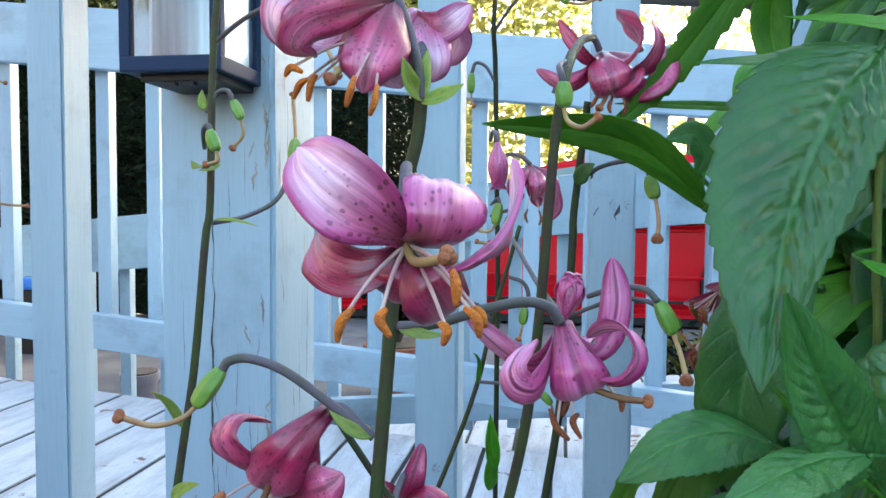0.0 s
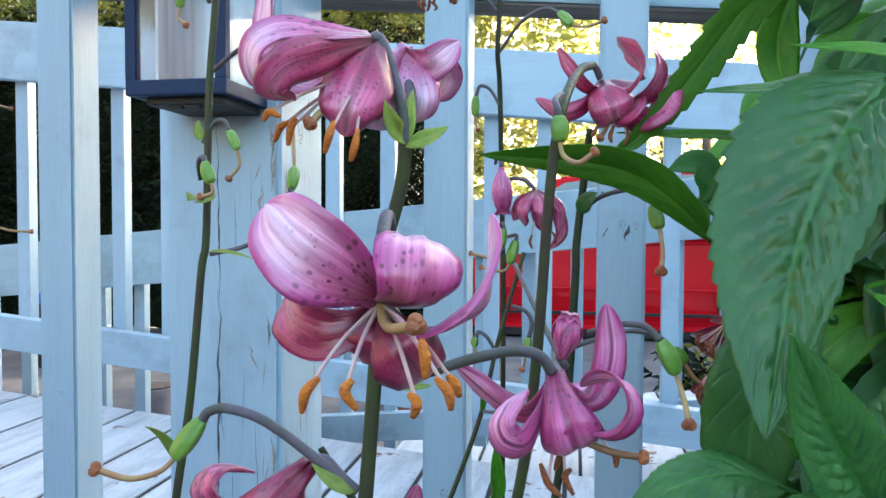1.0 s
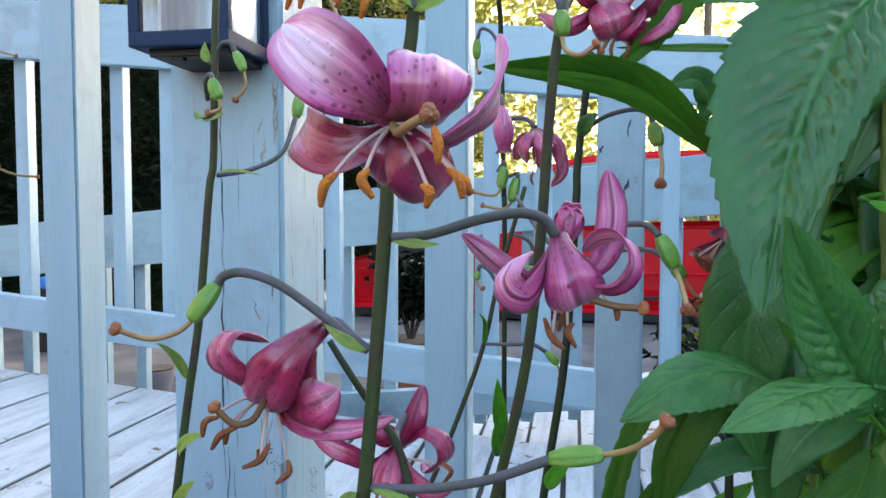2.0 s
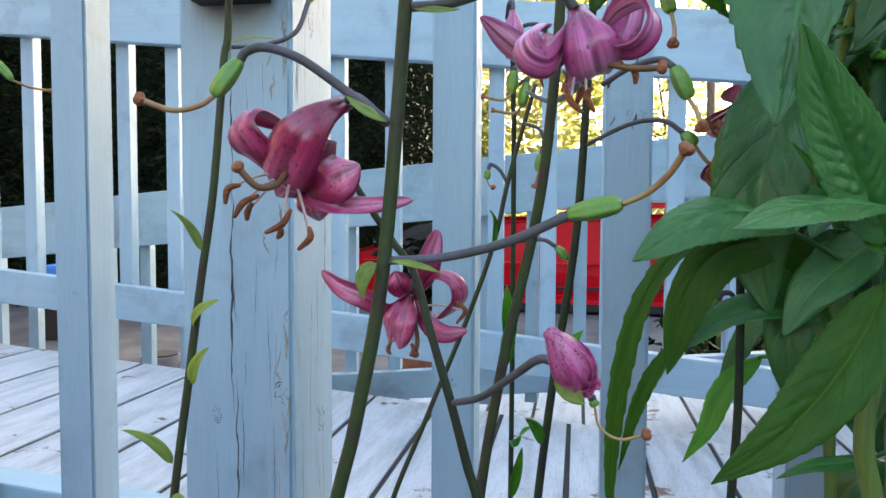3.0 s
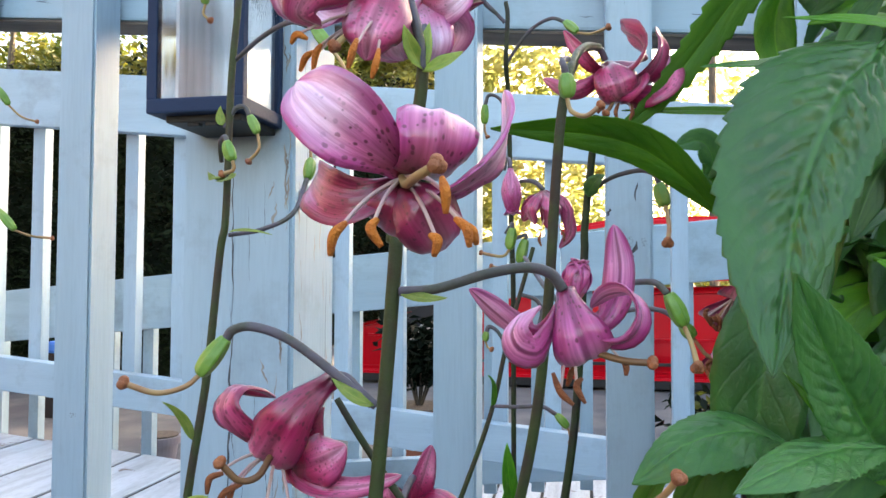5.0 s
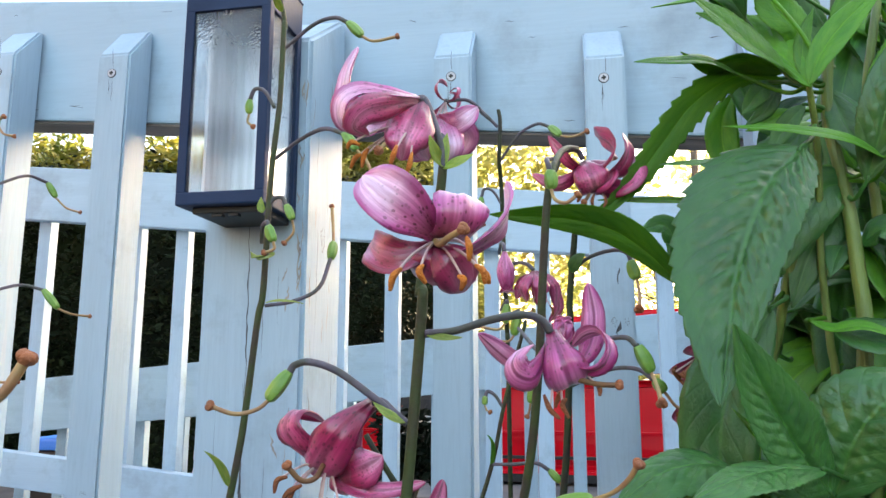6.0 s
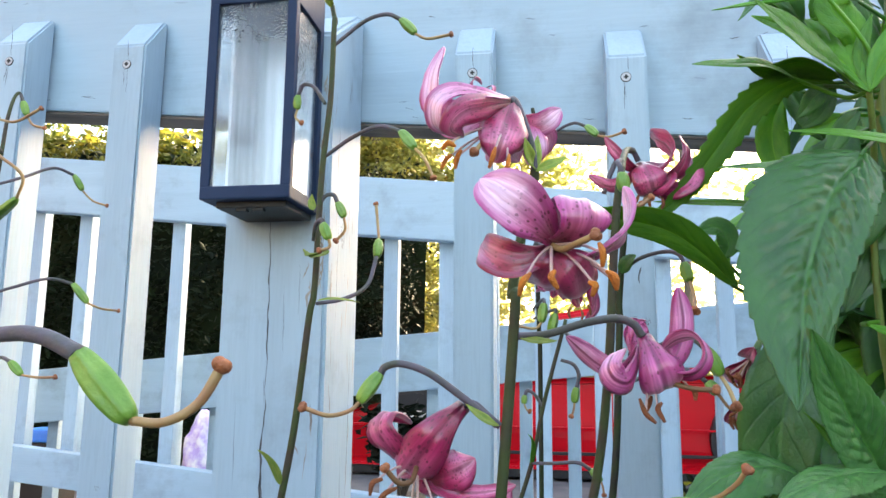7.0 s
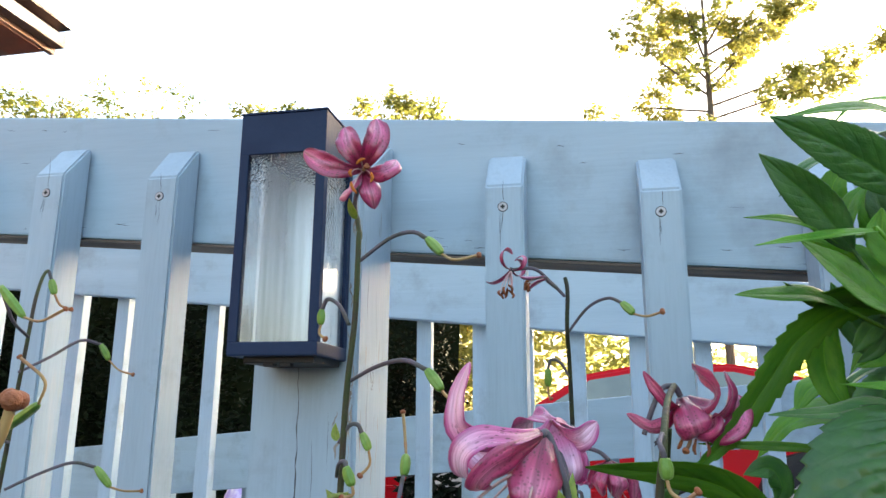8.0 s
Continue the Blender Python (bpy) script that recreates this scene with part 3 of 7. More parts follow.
    l.new(hsv.outputs[0], shade.inputs["A"])
    l.new(groove.outputs[0], shade.inputs["B"])
    l.new(shade.outputs["Result"], b.inputs["Base Color"])
    b.inputs["Specular IOR Level"].default_value = spec
    translucent(m, share, (2.4, 2.2, 0.45))
    return m


TEPAL = petal_material("lily_tepal", (0.13, 0.008, 0.025), (0.44, 0.016, 0.10), (0.69, 0.10, 0.27), (0.52, 0.028, 0.16), (0.29, 0.008, 0.07), 0.5, 0.25, 0.95)
# crimson throat tone, with the shade of the lower tepals in its colour
TEPAL_SHADED_THROAT = petal_material("shaded_crimson_tepal", (0.11, 0.008, 0.025), (0.30, 0.014, 0.065), (0.48, 0.040, 0.16), (0.44, 0.03, 0.14), (0.27, 0.010, 0.07), 0.4, 0.25)
TEPAL_STRIPED = petal_material("striped_lily_tepal", (0.20, 0.012, 0.05), (0.56, 0.075, 0.28), (0.82, 0.31, 0.58), (0.60, 0.085, 0.34), (0.34, 0.013, 0.14), 0.8, 0.66)
TEPAL_SPECKLED = petal_material("speckled_lily_tepal", (0.62, 0.15, 0.33), (0.66, 0.17, 0.38), (0.58, 0.09, 0.28), (0.40, 0.03, 0.13), (0.50, 0.06, 0.22), 0.3, 0.38)
TEPAL_PALE = petal_material("pale_lily_tepal", (0.28, 0.022, 0.07), (0.62, 0.14, 0.32), (0.90, 0.56, 0.74), (0.74, 0.24, 0.50), (0.48, 0.05, 0.24), 0.2)
LEAF = leaf_material("broad_leaf", (0.028, 0.135, 0.030), (0.050, 0.190, 0.038), 0.34)
# yellower, darker copy of LEAF: backlight and low shade put into the colour
LEAF_BACKLIT = leaf_material("backlit_leaf", (0.038, 0.13, 0.012), (0.062, 0.17, 0.018), 0.5, 0.40, 0.25)
LEAF_LIGHT = leaf_material("young_leaf", (0.052, 0.225, 0.018), (0.095, 0.29, 0.026), 0.38, 0.32, 0.4)
BRACT = leaf_material("bract", (0.15, 0.25, 0.035), (0.25, 0.31, 0.06), 0.5)
STEM = material("lily_stem", (0.038, 0.058, 0.019), 0.55, color2=(0.044, 0.036, 0.026), scale=90, bump=0.3, bump_scale=500, spec=0.25)
STEM_DARK = material("dark_lily_stem", (0.024, 0.040, 0.014), 0.6, color2=(0.022, 0.020, 0.018), scale=90, bump=0.3, bump_scale=500, spec=0.25)
PEDICEL = material("pedicel", (0.095, 0.085, 0.11), 0.55, color2=(0.06, 0.07, 0.055), scale=120, bump=0.2, bump_scale=600, spec=0.3)
POD = material("green_pod", (0.085, 0.22, 0.022), 0.42, color2=(0.15, 0.29, 0.045), scale=150, bump=0.2, bump_scale=500)
STYLE = material("style", (0.33, 0.23, 0.09), 0.5, color2=(0.27, 0.13, 0.06), scale=90)
STYLE_BROWN = material("brown_style", (0.16, 0.08, 0.03), 0.5, color2=(0.11, 0.05, 0.022), scale=90)
STIGMA = material("stigma", (0.30, 0.10, 0.035), 0.7, color2=(0.20, 0.07, 0.03), scale=250, bump=0.5, bump_scale=900)
ANTHER = material("anther", (0.55, 0.17, 0.015), 0.8, color2=(0.42, 0.12, 0.02), scale=300, bump=0.6, bump_scale=1500)
ANTHER_DRY = material("dry_anther", (0.24, 0.075, 0.025), 0.8, color2=(0.16, 0.05, 0.02), scale=300, bump=0.6, bump_scale=1500)
FILAMENT = material("filament", (0.46, 0.34, 0.30), 0.45, color2=(0.42, 0.24, 0.26), scale=150)
GREEN_STEM = material("green_stem", (0.13, 0.20, 0.035), 0.5, color2=(0.07, 0.12, 0.025), scale=60, stretch=(4, 4, 0.25), bump=0.4, bump_scale=250)


# ---- plant shapes ----
def smooth_path(pts, n=8):
    """Points on a smooth curve through pts."""
    p = [Vector(q) for q in pts]
    p = [p[0] * 2 - p[1]] + p + [p[-1] * 2 - p[-2]]
    out = []
    for i in range(1, len(p) - 2):
        a, b, c, d = p[i - 1:i + 3]
        for k in range(n):
            t = k / n
            out.append(0.5 * (2 * b + (c - a) * t + (2 * a - 5 * b + 4 * c - d) * t * t + (3 * b - a - 3 * c + d) * t ** 3))
    out.append(p[-2])
    return out


def tube(pts, radius, seg=10, n=8, knots=(), bm=None):
    """A round stem along a smooth curve. radius(u) or (r0, r1)."""
    bm = bm or bmesh.new()
    c = smooth_path(pts, n)
    f = radius if callable(radius) else (lambda u: radius[0] + (radius[1] - radius[0]) * u)
    side = Vector((1, 0.3, 0.1))
    rings = []
    for i, q in enumerate(c):
        tan = (c[min(i + 1, len(c) - 1)] - c[max(i - 1, 0)]).normalized()
        side = (side - tan * side.dot(tan)).normalized()
        up = tan.cross(side)
        r = f(i / (len(c) - 1))
        rings.append([bm.verts.new(q + (side * math.cos(a) + up * math.sin(a)) * r) for a in (2 * math.pi * k / seg for k in range(seg))])
    for a, b in zip(rings, rings[1:]):
        for k in range(seg):
            bm.faces.new((a[k], a[(k + 1) % seg], b[(k + 1) % seg], b[k]))
    bm.faces.new(rings[0][::-1])
    bm.faces.new(rings[-1])
    return bm


def sheet(name, grid, thick, mat, parent, label=""):
    """A closed thin sheet over a grid of points [i][j], with its UV running along i and across j."""
    g = np.array(grid, float)
    ni, nj, _ = g.shape
    du, dv = np.gradient(g, axis=0), np.gradient(g, axis=1)
    nrm = np.cross(du, dv)
    nrm /= np.linalg.norm(nrm, axis=2, keepdims=True) + 1e-12
    taper = np.minimum(1, np.minimum(np.arange(nj), np.arange(nj)[::-1]) * 0.7 + 0.15)[None, :, None]
    top, low = g + nrm * thick / 2 * taper, g - nrm * thick / 2 * taper
    verts = [tuple(v) for v in top.reshape(-1, 3)] + [tuple(v) for v in low.reshape(-1, 3)]
    uvs = [(i / (ni - 1), j / (nj - 1)) for i in range(ni) for j in range(nj)] * 2
    N = ni * nj
    ix = lambda i, j: i * nj + j
    faces = []
    for i in range(ni - 1):
        for j in range(nj - 1):
            q = (ix(i, j), ix(i + 1, j), ix(i + 1, j + 1), ix(i, j + 1))
            faces.append(q)
            faces.append(tuple(N + k for k in q[::-1]))
    rim = [ix(i, 0) for i in range(ni)] + [ix(ni - 1, j) for j in range(1, nj)] + [ix(i, nj - 1) for i in range(ni - 2, -1, -1)] + [ix(0, j) for j in range(nj - 2, 0, -1)]
    for a, b in zip(rim, rim[1:] + rim[:1]):
        faces.append((b, a, N + a, N + b))
    me = bpy.data.meshes.new(name)
    me.from_pydata(verts, [], faces)
    layer = me.uv_layers.new(name="UVMap")
    idx = np.empty(len(me.loops), dtype=np.int32)
    me.loops.foreach_get("vertex_index", idx)
    layer.data.foreach_set("uv", np.array(uvs, np.float32)[idx].ravel())
    me.polygons.foreach_set("use_smooth", [True] * len(me.polygons))
    me.materials.append(mat)
    ob = new(name, me)
    ob.parent = parent
    base, shift = parent, Vector()
    while base:
        shift += base.location
        base = base.parent
    ob.location = -shift
    return tagged(ob, label) if label else ob


def leaf(name, base, ctrl, tip, width, face, mat, parent, fold=0.25, quilt=0.0, teeth=0.0, ni=26, nj=11, widest=0.4, wave=0.0, label=""):
    """A leaf along a bent midrib; face is the way its upper side looks."""
    b, c, t, f = Vector(base), Vector(ctrl), Vector(tip), Vector(face).normalized()
    grid = []
    length = (c - b).length + (t - c).length
    for i in range(ni):
        s = i / (ni - 1)
        p = b * (1 - s) ** 2 + c * 2 * s * (1 - s) + t * s * s
        tan = ((c - b) * (1 - s) + (t - c) * s).normalized()
        side = tan.cross(f).normalized()
        nr = side.cross(tan).normalized()
        w = width * 0.5 * (math.sin(math.pi * min(1, s ** (math.log(0.5) / math.log(widest)))) ** 0.85 * 0.97 + 0.02 * (1 - s))
        row = []
        for j in range(nj):
            v = j / (nj - 1) * 2 - 1
            a = abs(v)
            edge = w
            if teeth and a > 0.99:
                edge = w * (1 + teeth * ((s * 15) % 1.0))
            h = fold * a ** 1.3 * w - 0.35 * fold * a ** 3 * w
            if quilt:
                vein = (s * 8 - a * 1.3 + 0.12 * noise.noise((s * 9 + b.x * 30, v * 4, 1.0))) % 1.0
                h += quilt * width * 0.05 * (math.sin(math.pi * vein) ** 0.5) * min(1, a * 4) * (1 - a ** 3)
                h += quilt * width * 0.018 * noise.noise((s * 16 + b.x * 50, v * 7, b.z * 40)) * (1 - a ** 4)
                h += quilt * width * 0.012 * noise.noise((s * 34 + b.x * 50, v * 15, b.z * 40)) * (1 - a ** 4)
            h += wave * width * math.sin(s * 9 + v * 2 + b.x * 60) * a * 0.12
            row.append(p + side * v * edge + nr * h)
        grid.append(row)
    return sheet(name, grid, 0.00035, mat, parent, label)


def tepal(name, base, a, radial, length, width, th0, th1, parent, twist=0.0, cup=0.35, ni=22, nj=9, mat=None, power=1.2):
    """One lily tepal that leaves the flower's axis a and rolls back; th in degrees from the axis."""
    side = a.cross(radial).normalized()
    p = Vector(base)
    grid = []
    last = 0.0
    for i in range(ni):
        u = i / (ni - 1)
        s = 1 - (1 - u) ** 1.35
        th = radians(th0 + (th1 - th0) * s ** power)
        d = a * math.cos(th) + radial * math.sin(th)
        nr = side.cross(d).normalized()
        p = p + d * (length * (s - last))
        last = s
        tw = radians(twist) * s
        sd = side * math.cos(tw) + nr * math.sin(tw)
        nn = nr * math.cos(tw) - side * math.sin(tw)
        k = min(1.0, s / 0.5)
        w = width * 0.5 * (0.36 + 0.64 * k * k * (3 - 2 * k))
        if s > 0.5:
            w *= max(0.0, 1 - ((s - 0.5) / 0.5) ** 2.4) ** 0.62 + 0.012
        row = []
        for j in range(nj):
            v = j / (nj - 1) * 2 - 1
            h = -cup * w * v * v + 0.10 * w * math.exp(-(v * 5) ** 2) + 0.05 * w * noise.noise((s * 5 + p.x * 90, v * 2.5, p.z * 70))
            row.append(p + sd * v * w + nn * h)
        grid.append(row)
    return sheet(name, grid, 0.0005, mat or TEPAL, parent)


def frame_of(axis):
    a = Vector(axis).normalized()
    up = Vector((0, 0, 1)) - a * a.z
    if up.length < 0.05:
        up = Vector((0, 1, 0)) - a * a.y
    up.normalize()
    right = up.cross(a).normalized()
    if right.x < 0 and abs(a.z) < 0.5:
        right = -right
    return a, up, right


def flower(label, plant, stalk, base, axis, tepals, size=1.0, stamen=0.021, spread=38, anther=None, seed=1, style=0.024, style_dir=None, stalk_r=(0.0011, 0.0012), hang=0.1, power=1.2):
    """A nodding lily flower on its stalk. tepals: rows of azimuth, length, width, th0, th1, twist (mm and degrees)."""
    rng = random.Random(seed)
    a, up, right = frame_of(axis)
    b = Vector(base)
    bm = tube(list(stalk) + [base], stalk_r, 9)
    tube([b - a * 0.0012, b + a * 0.001], lambda u: 0.0014 * size, 10, 3, bm=bm)
    f = part("flower", bm, PEDICEL, plant, label, smooth=True)
    for phi, ln, wd, t0, t1, tw, *pw in tepals:
        rad = up * math.cos(radians(phi)) + right * math.sin(radians(phi))
        tepal("tepal", b + rad * 0.0012 * size, a, rad, ln * 0.001 * size, wd * 0.001 * size, t0, t1, f, tw, power=pw[0] if pw else power)
    for k in range(6):
        phi = radians(60 * k + 25 + rng.uniform(-14, 14))
        rad = up * math.cos(phi) + right * math.sin(phi)
        sp = radians(spread * rng.uniform(0.6, 1.25))
        ln = stamen * size * rng.uniform(0.85, 1.1)
        d = a * math.cos(sp) + rad * math.sin(sp)
        e = b + a * ln * 0.5 + rad * ln * 0.16
        t = b + d * ln + Vector((0, 0, -hang * ln))
        part("filament", tube([b, e, t], (0.00045 * size, 0.0003 * size), 6, 5), FILAMENT, f, smooth=True)
        side = (rad * 0.3 + Vector((rng.uniform(-0.6, 0.6), rng.uniform(-0.6, 0.6), rng.uniform(-1.6, -0.8)))).normalized()
        h = 0.0031 * size
        bow = rad * h * 0.45
        pa = [t - side * h * 0.9 - bow, t + bow * 0.6, t + side * h * 1.1 - bow]
        part("anther", tube(pa, lambda u: 0.00085 * size * (0.4 + math.sin(math.pi * (0.1 + u * 0.8)) * 0.7), 8, 6), anther or ANTHER, f, smooth=True)
    if style:
        d = (Vector(style_dir).normalized() if style_dir else a)
        s1 = b + a * style * size * 0.45 + d * style * size * 0.1
        s2 = b + d * style * size
        part("pistil", tube([b, s1, s2], (0.0009 * size, 0.0007 * size), 8, 6), STYLE, f, smooth=True)
        stigma_knob(s2, s2 - s1, 0.0017 * size, f)
    return f


def curved_tepal(name, pts, width, side, twist, parent, mat, low=0.34, cup=0.3, ni=30, nj=11):
    """A tepal along a curved midrib; its cross direction is carried along the curve without turning, plus a twist."""
    c = smooth_path(pts, 10)
    dist = [0.0]
    for q, r in zip(c, c[1:]):
        dist.append(dist[-1] + (r - q).length)
    seed = c[0].x * 310 + c[-1].z * 170
    sd = Vector(side)
    grid, k = [], 0
    prev = None
    for i in range(ni):
        s = 1 - (1 - i / (ni - 1)) ** 1.3
        goal = s * dist[-1]
        while k < len(c) - 2 and dist[k + 1] < goal:
            k += 1
        f = (goal - dist[k]) / max(1e-9, dist[k + 1] - dist[k])
        p = c[k] + (c[k + 1] - c[k]) * f
        tan = (c[k + 1] - c[k]).normalized()
        if prev:
            tan = (tan + prev * 0.6).normalized()
        prev = tan
        sd = (sd - tan * sd.dot(tan)).normalized()
        tw = radians(twist) * s
        nr = tan.cross(sd)
        s2 = sd * math.cos(tw) + nr * math.sin(tw)
        n2 = nr * math.cos(tw) - sd * math.sin(tw)
        g = min(1.0, s / 0.5)
        w = width * 0.5 * (low + (1 - low) * g * g * (3 - 2 * g))
        if s > 0.5:
            w *= max(0.0, 1 - ((s - 0.5) / 0.5) ** 2.2) ** 0.6 + 0.01
        row = []
        for j in range(nj):
            v = j / (nj - 1) * 2 - 1
            h = -cup * w * v * v - 0.10 * w * math.exp(-(v * 5) ** 2)
            h += 0.20 * w * noise.noise((s * 4 + seed, v * 2.0, seed)) + 0.10 * w * abs(v) ** 2 * math.sin(s * 13 + seed + v * 2) + 0.05 * w * noise.noise((s * 12 + seed, v * 6, seed))
            row.append(p + s2 * v * w + n2 * h)
        grid.append(row)
    return sheet(name, grid, 0.0006, mat, parent)


def shaped_flower(label, plant, stalk, tepals, throat, anthers, pistil, mat, dry=False):
    """A lily flower whose tepals roll back along their own curves. tepals: midrib, width in mm, cross direction, twist."""
    t = Vector(throat)
    bm = tube(list(stalk), (0.0011, 0.0013), 9)
    f = part("flower", bm, PEDICEL, plant, label, smooth=True)
    for pts, w, side, tw, *own in tepals:
        curved_tepal("tepal", pts, w * 0.001, side, tw, f, own[0] if own else mat, own[1] if len(own) > 1 else 0.34, own[2] if len(own) > 2 else 0.3)
    for a, m, b in anthers:
        a, m, b = Vector(a), Vector(m), Vector(b)
        e = t + (m - t) * 0.55 + Vector((0, 0, 0.0012))
        part("filament", tube([t, e, m], (0.00042, 0.0003), 6, 6), FILAMENT, f, smooth=True)
        part("anther", tube([a, m, b], lambda u: 0.00075 * (0.35 + math.sin(math.pi * (0.08 + u * 0.84)) * 0.7), 8, 7), ANTHER_DRY if dry else ANTHER, f, smooth=True)
    if pistil:
        part("pistil", tube([t] + list(pistil), (0.0008, 0.00075), 8, 6), STYLE_BROWN if dry else STYLE, f, smooth=True)
        stigma_knob(pistil[-1], Vector(pistil[-1]) - Vector(pistil[-2]), 0.0015, f)
    return f


def stigma_knob(p, d, r, parent):
    """A three-lobed stigma."""
    bm = bmesh.new()
    a, up, right = frame_of(d)
    for k in range(3):
        q = Vector(p) + (up * math.cos(k * 2.1) + right * math.sin(k * 2.1)) * r * 0.36 + a * r * 0.15
        bmesh.ops.create_icosphere(bm, subdivisions=2, radius=r * 0.75, matrix=Matrix.Translation(q))
    bmesh.ops.create_icosphere(bm, subdivisions=2, radius=r * 0.8, matrix=Matrix.Translation(p))
    return part("stigma", bm, STIGMA, parent, smooth=True)


def seed_pod(plant, stalk, pod_end, style_pts, r=0.0019, label="ribbed green seed pod on an arched purple-grey stalk", stalk_r=(0.0009, 0.0011), knob=0.0015):
    """An arched stalk, a ribbed green pod and the dried style with its stigma."""
    a, b = Vector(stalk[-1]), Vector(pod_end)
    bm = bmesh.new()
    d, up, right = frame_of(b - a)
    rings = []
    for i in range(13):
        s = i / 12
        rr = r * (0.42 + 0.62 * math.sin(math.pi * (0.06 + 0.84 * s)) ** 0.7) * (1 if s < 0.95 else 0.7)
        rings.append([bm.verts.new(a + (b - a) * s + (up * math.cos(t) + right * math.sin(t)) * rr * (1 + 0.10 * math.cos(3 * t) + 0.11 * math.cos(6 * t))) for t in (2 * math.pi * k / 24 for k in range(24))])
    for x, y in zip(rings, rings[1:]):
        for k in range(24):
            bm.faces.new((x[k], x[(k + 1) % 24], y[(k + 1) % 24], y[k]))
    bm.faces.new(rings[0][::-1])
    bm.faces.new(rings[-1])
    p = part("seed_pod", bm, POD, plant, label, smooth=True)
    part("stalk", tube(stalk, stalk_r, 9, 8), PEDICEL, p, smooth=True)
    part("style", tube([pod_end] + list(style_pts), (r * 0.3, r * 0.36), 8, 6), STYLE, p, smooth=True)
    stigma_knob(style_pts[-1], Vector(style_pts[-1]) - (Vector(style_pts[-2]) if len(style_pts) > 1 else b), knob, p)
    return p

# ---- surroundings ----
# pale colour of the added right-hand house, chosen to bounce light
BOUNCE_SIDING = material("pale_bounce_siding", (0.88, 0.85, 0.80), 0.7, color2=(0.82, 0.79, 0.74), scale=3)
# red parked car beyond the lower fence
car = thing("parked_car", "glossy red hatchback parked on the driveway beyond the fences", "car", at=(0.2, 6.5, -0.12))


def car_shell(y0, y1):
    """Side outline of the lower body, swept across the car with rounded flanks."""
    prof = [(-1.66, -0.03), (-1.72, 0.20), (-1.62, 0.35), (-1.05, 0.48), (-0.55, 0.63), (2.3, 0.69), (2.5, 0.65), (2.55, 0.30), (2.45, -0.03)]
    bm = bmesh.new()
    rows = []
    for k, (y, shrink) in enumerate(((y0, 0.9), (y0 - 0.05, 0.97), (y0 - 0.06, 1.0), ((y0 + y1) / 2, 1.0), (y1, 0.95))):
        rows.append([bm.verts.new((x * (0.97 if k in (0, 4) else 1), y + (0.05 if z > 0.6 else 0), 0.35 + (z - 0.35) * shrink)) for x, z in prof])
    n = len(prof)
    for a, b in zip(rows, rows[1:]):
        for i in range(n):
            bm.faces.new((a[i], a[(i + 1) % n], b[(i + 1) % n], b[i]))
    bm.faces.new(rows[0])
    bm.faces.new(rows[-1][::-1])
    bmesh.ops.bevel(bm, geom=list(bm.edges), offset=0.02, segments=2, affect="EDGES")
    return bm


part("body", car_shell(5.75, 7.3), RED_PAINT, car, smooth=False)
part("side_crease", box(-1.5, 2.3, 5.672, 5.70, 0.268, 0.284, 0, 0.007), RED_PAINT, car)
part("rub_strip", box(-1.3, 2.2, 5.678, 5.70, 0.075, 0.10, 0, 0.006), BLACK, car)
for dx in (-0.50, 0.66, 1.42):
    part("door_gap", box(dx, dx + 0.008, 5.6875, 5.70, 0.03, 0.66, 0, 0), BLACK, car)
part("sill", box(-1.55, 2.3, 5.70, 5.80, -0.10, -0.035, 0, 0.01), BLACK, car)
bm = bmesh.new()
cab = [(-0.66, 0.68), (-0.33, 0.885), (0.08, 1.14), (0.50, 1.215), (1.2, 1.22), (1.85, 1.08), (2.3, 0.74)]
rows = [[bm.verts.new((x * k + off, y + (z - 0.7) * lean, z)) for x, z in cab] for y, k, off, lean in ((5.74, 1, 0, 0.28), (7.2, 1, 0, -0.28))]
for i in range(len(cab) - 1):
    bm.faces.new((rows[0][i], rows[0][i + 1], rows[1][i + 1], rows[1][i]))
bm.faces.new(rows[0])
bm.faces.new(rows[1][::-1])
bmesh.ops.bevel(bm, geom=list(bm.edges), offset=0.03, segments=3, affect="EDGES")
part("roof", bm, RED_PAINT, car)


def side_window(pts):
    bm = bmesh.new()
    a = [bm.verts.new((x, 5.728 + (z - 0.7) * 0.28, z)) for x, z in pts]
    b = [bm.verts.new((x, 5.75 + (z - 0.7) * 0.28, z)) for x, z in pts]
    bm.faces.new(a)
    bm.faces.new(b[::-1])
    for i in range(len(pts)):
        bm.faces.new((a[i], a[(i + 1) % len(pts)], b[(i + 1) % len(pts)], b[i]))
    return bm


part("side_window", side_window([(-0.42, 0.75), (-0.24, 0.87), (0.13, 1.095), (0.50, 1.155), (0.62, 1.157), (0.62, 0.75)]), CAR_GLASS, car)
part("side_window", side_window([(0.70, 0.75), (0.70, 1.157), (1.2, 1.155), (1.75, 1.03), (1.9, 0.78)]), CAR_GLASS, car)
for wx in (-0.95, 1.65):
    wheel = part("wheel", cylinder(0.33, (wx, 5.68, 0.19), (wx, 5.9, 0.19), 32), RUBBER, car)
    part("rim", cylinder(0.2, (wx, 5.665, 0.19), (wx, 5.69, 0.19), 24), STEEL, wheel)
    part("wheel_arch", cylinder(0.38, (wx, 5.692, 0.2), (wx, 5.8, 0.2), 32), BLACK, car)

# house at the side, its eave against the sky
house = thing("house", "brown-sided house with a dark brown eave", "house", at=(-8, -2, -0.12))
part("wall", box(-12, -5.35, -9.5, 5.1, -0.12, 4.35, 0, 0.01), WALL_PAINT, house)
bm = bmesh.new()
prof = [(-4.95, 4.28), (-4.95, 4.46), (-8.6, 6.6), (-12.4, 4.46), (-12.4, 4.28)]
a = [bm.verts.new((x, -10, z)) for x, z in prof]
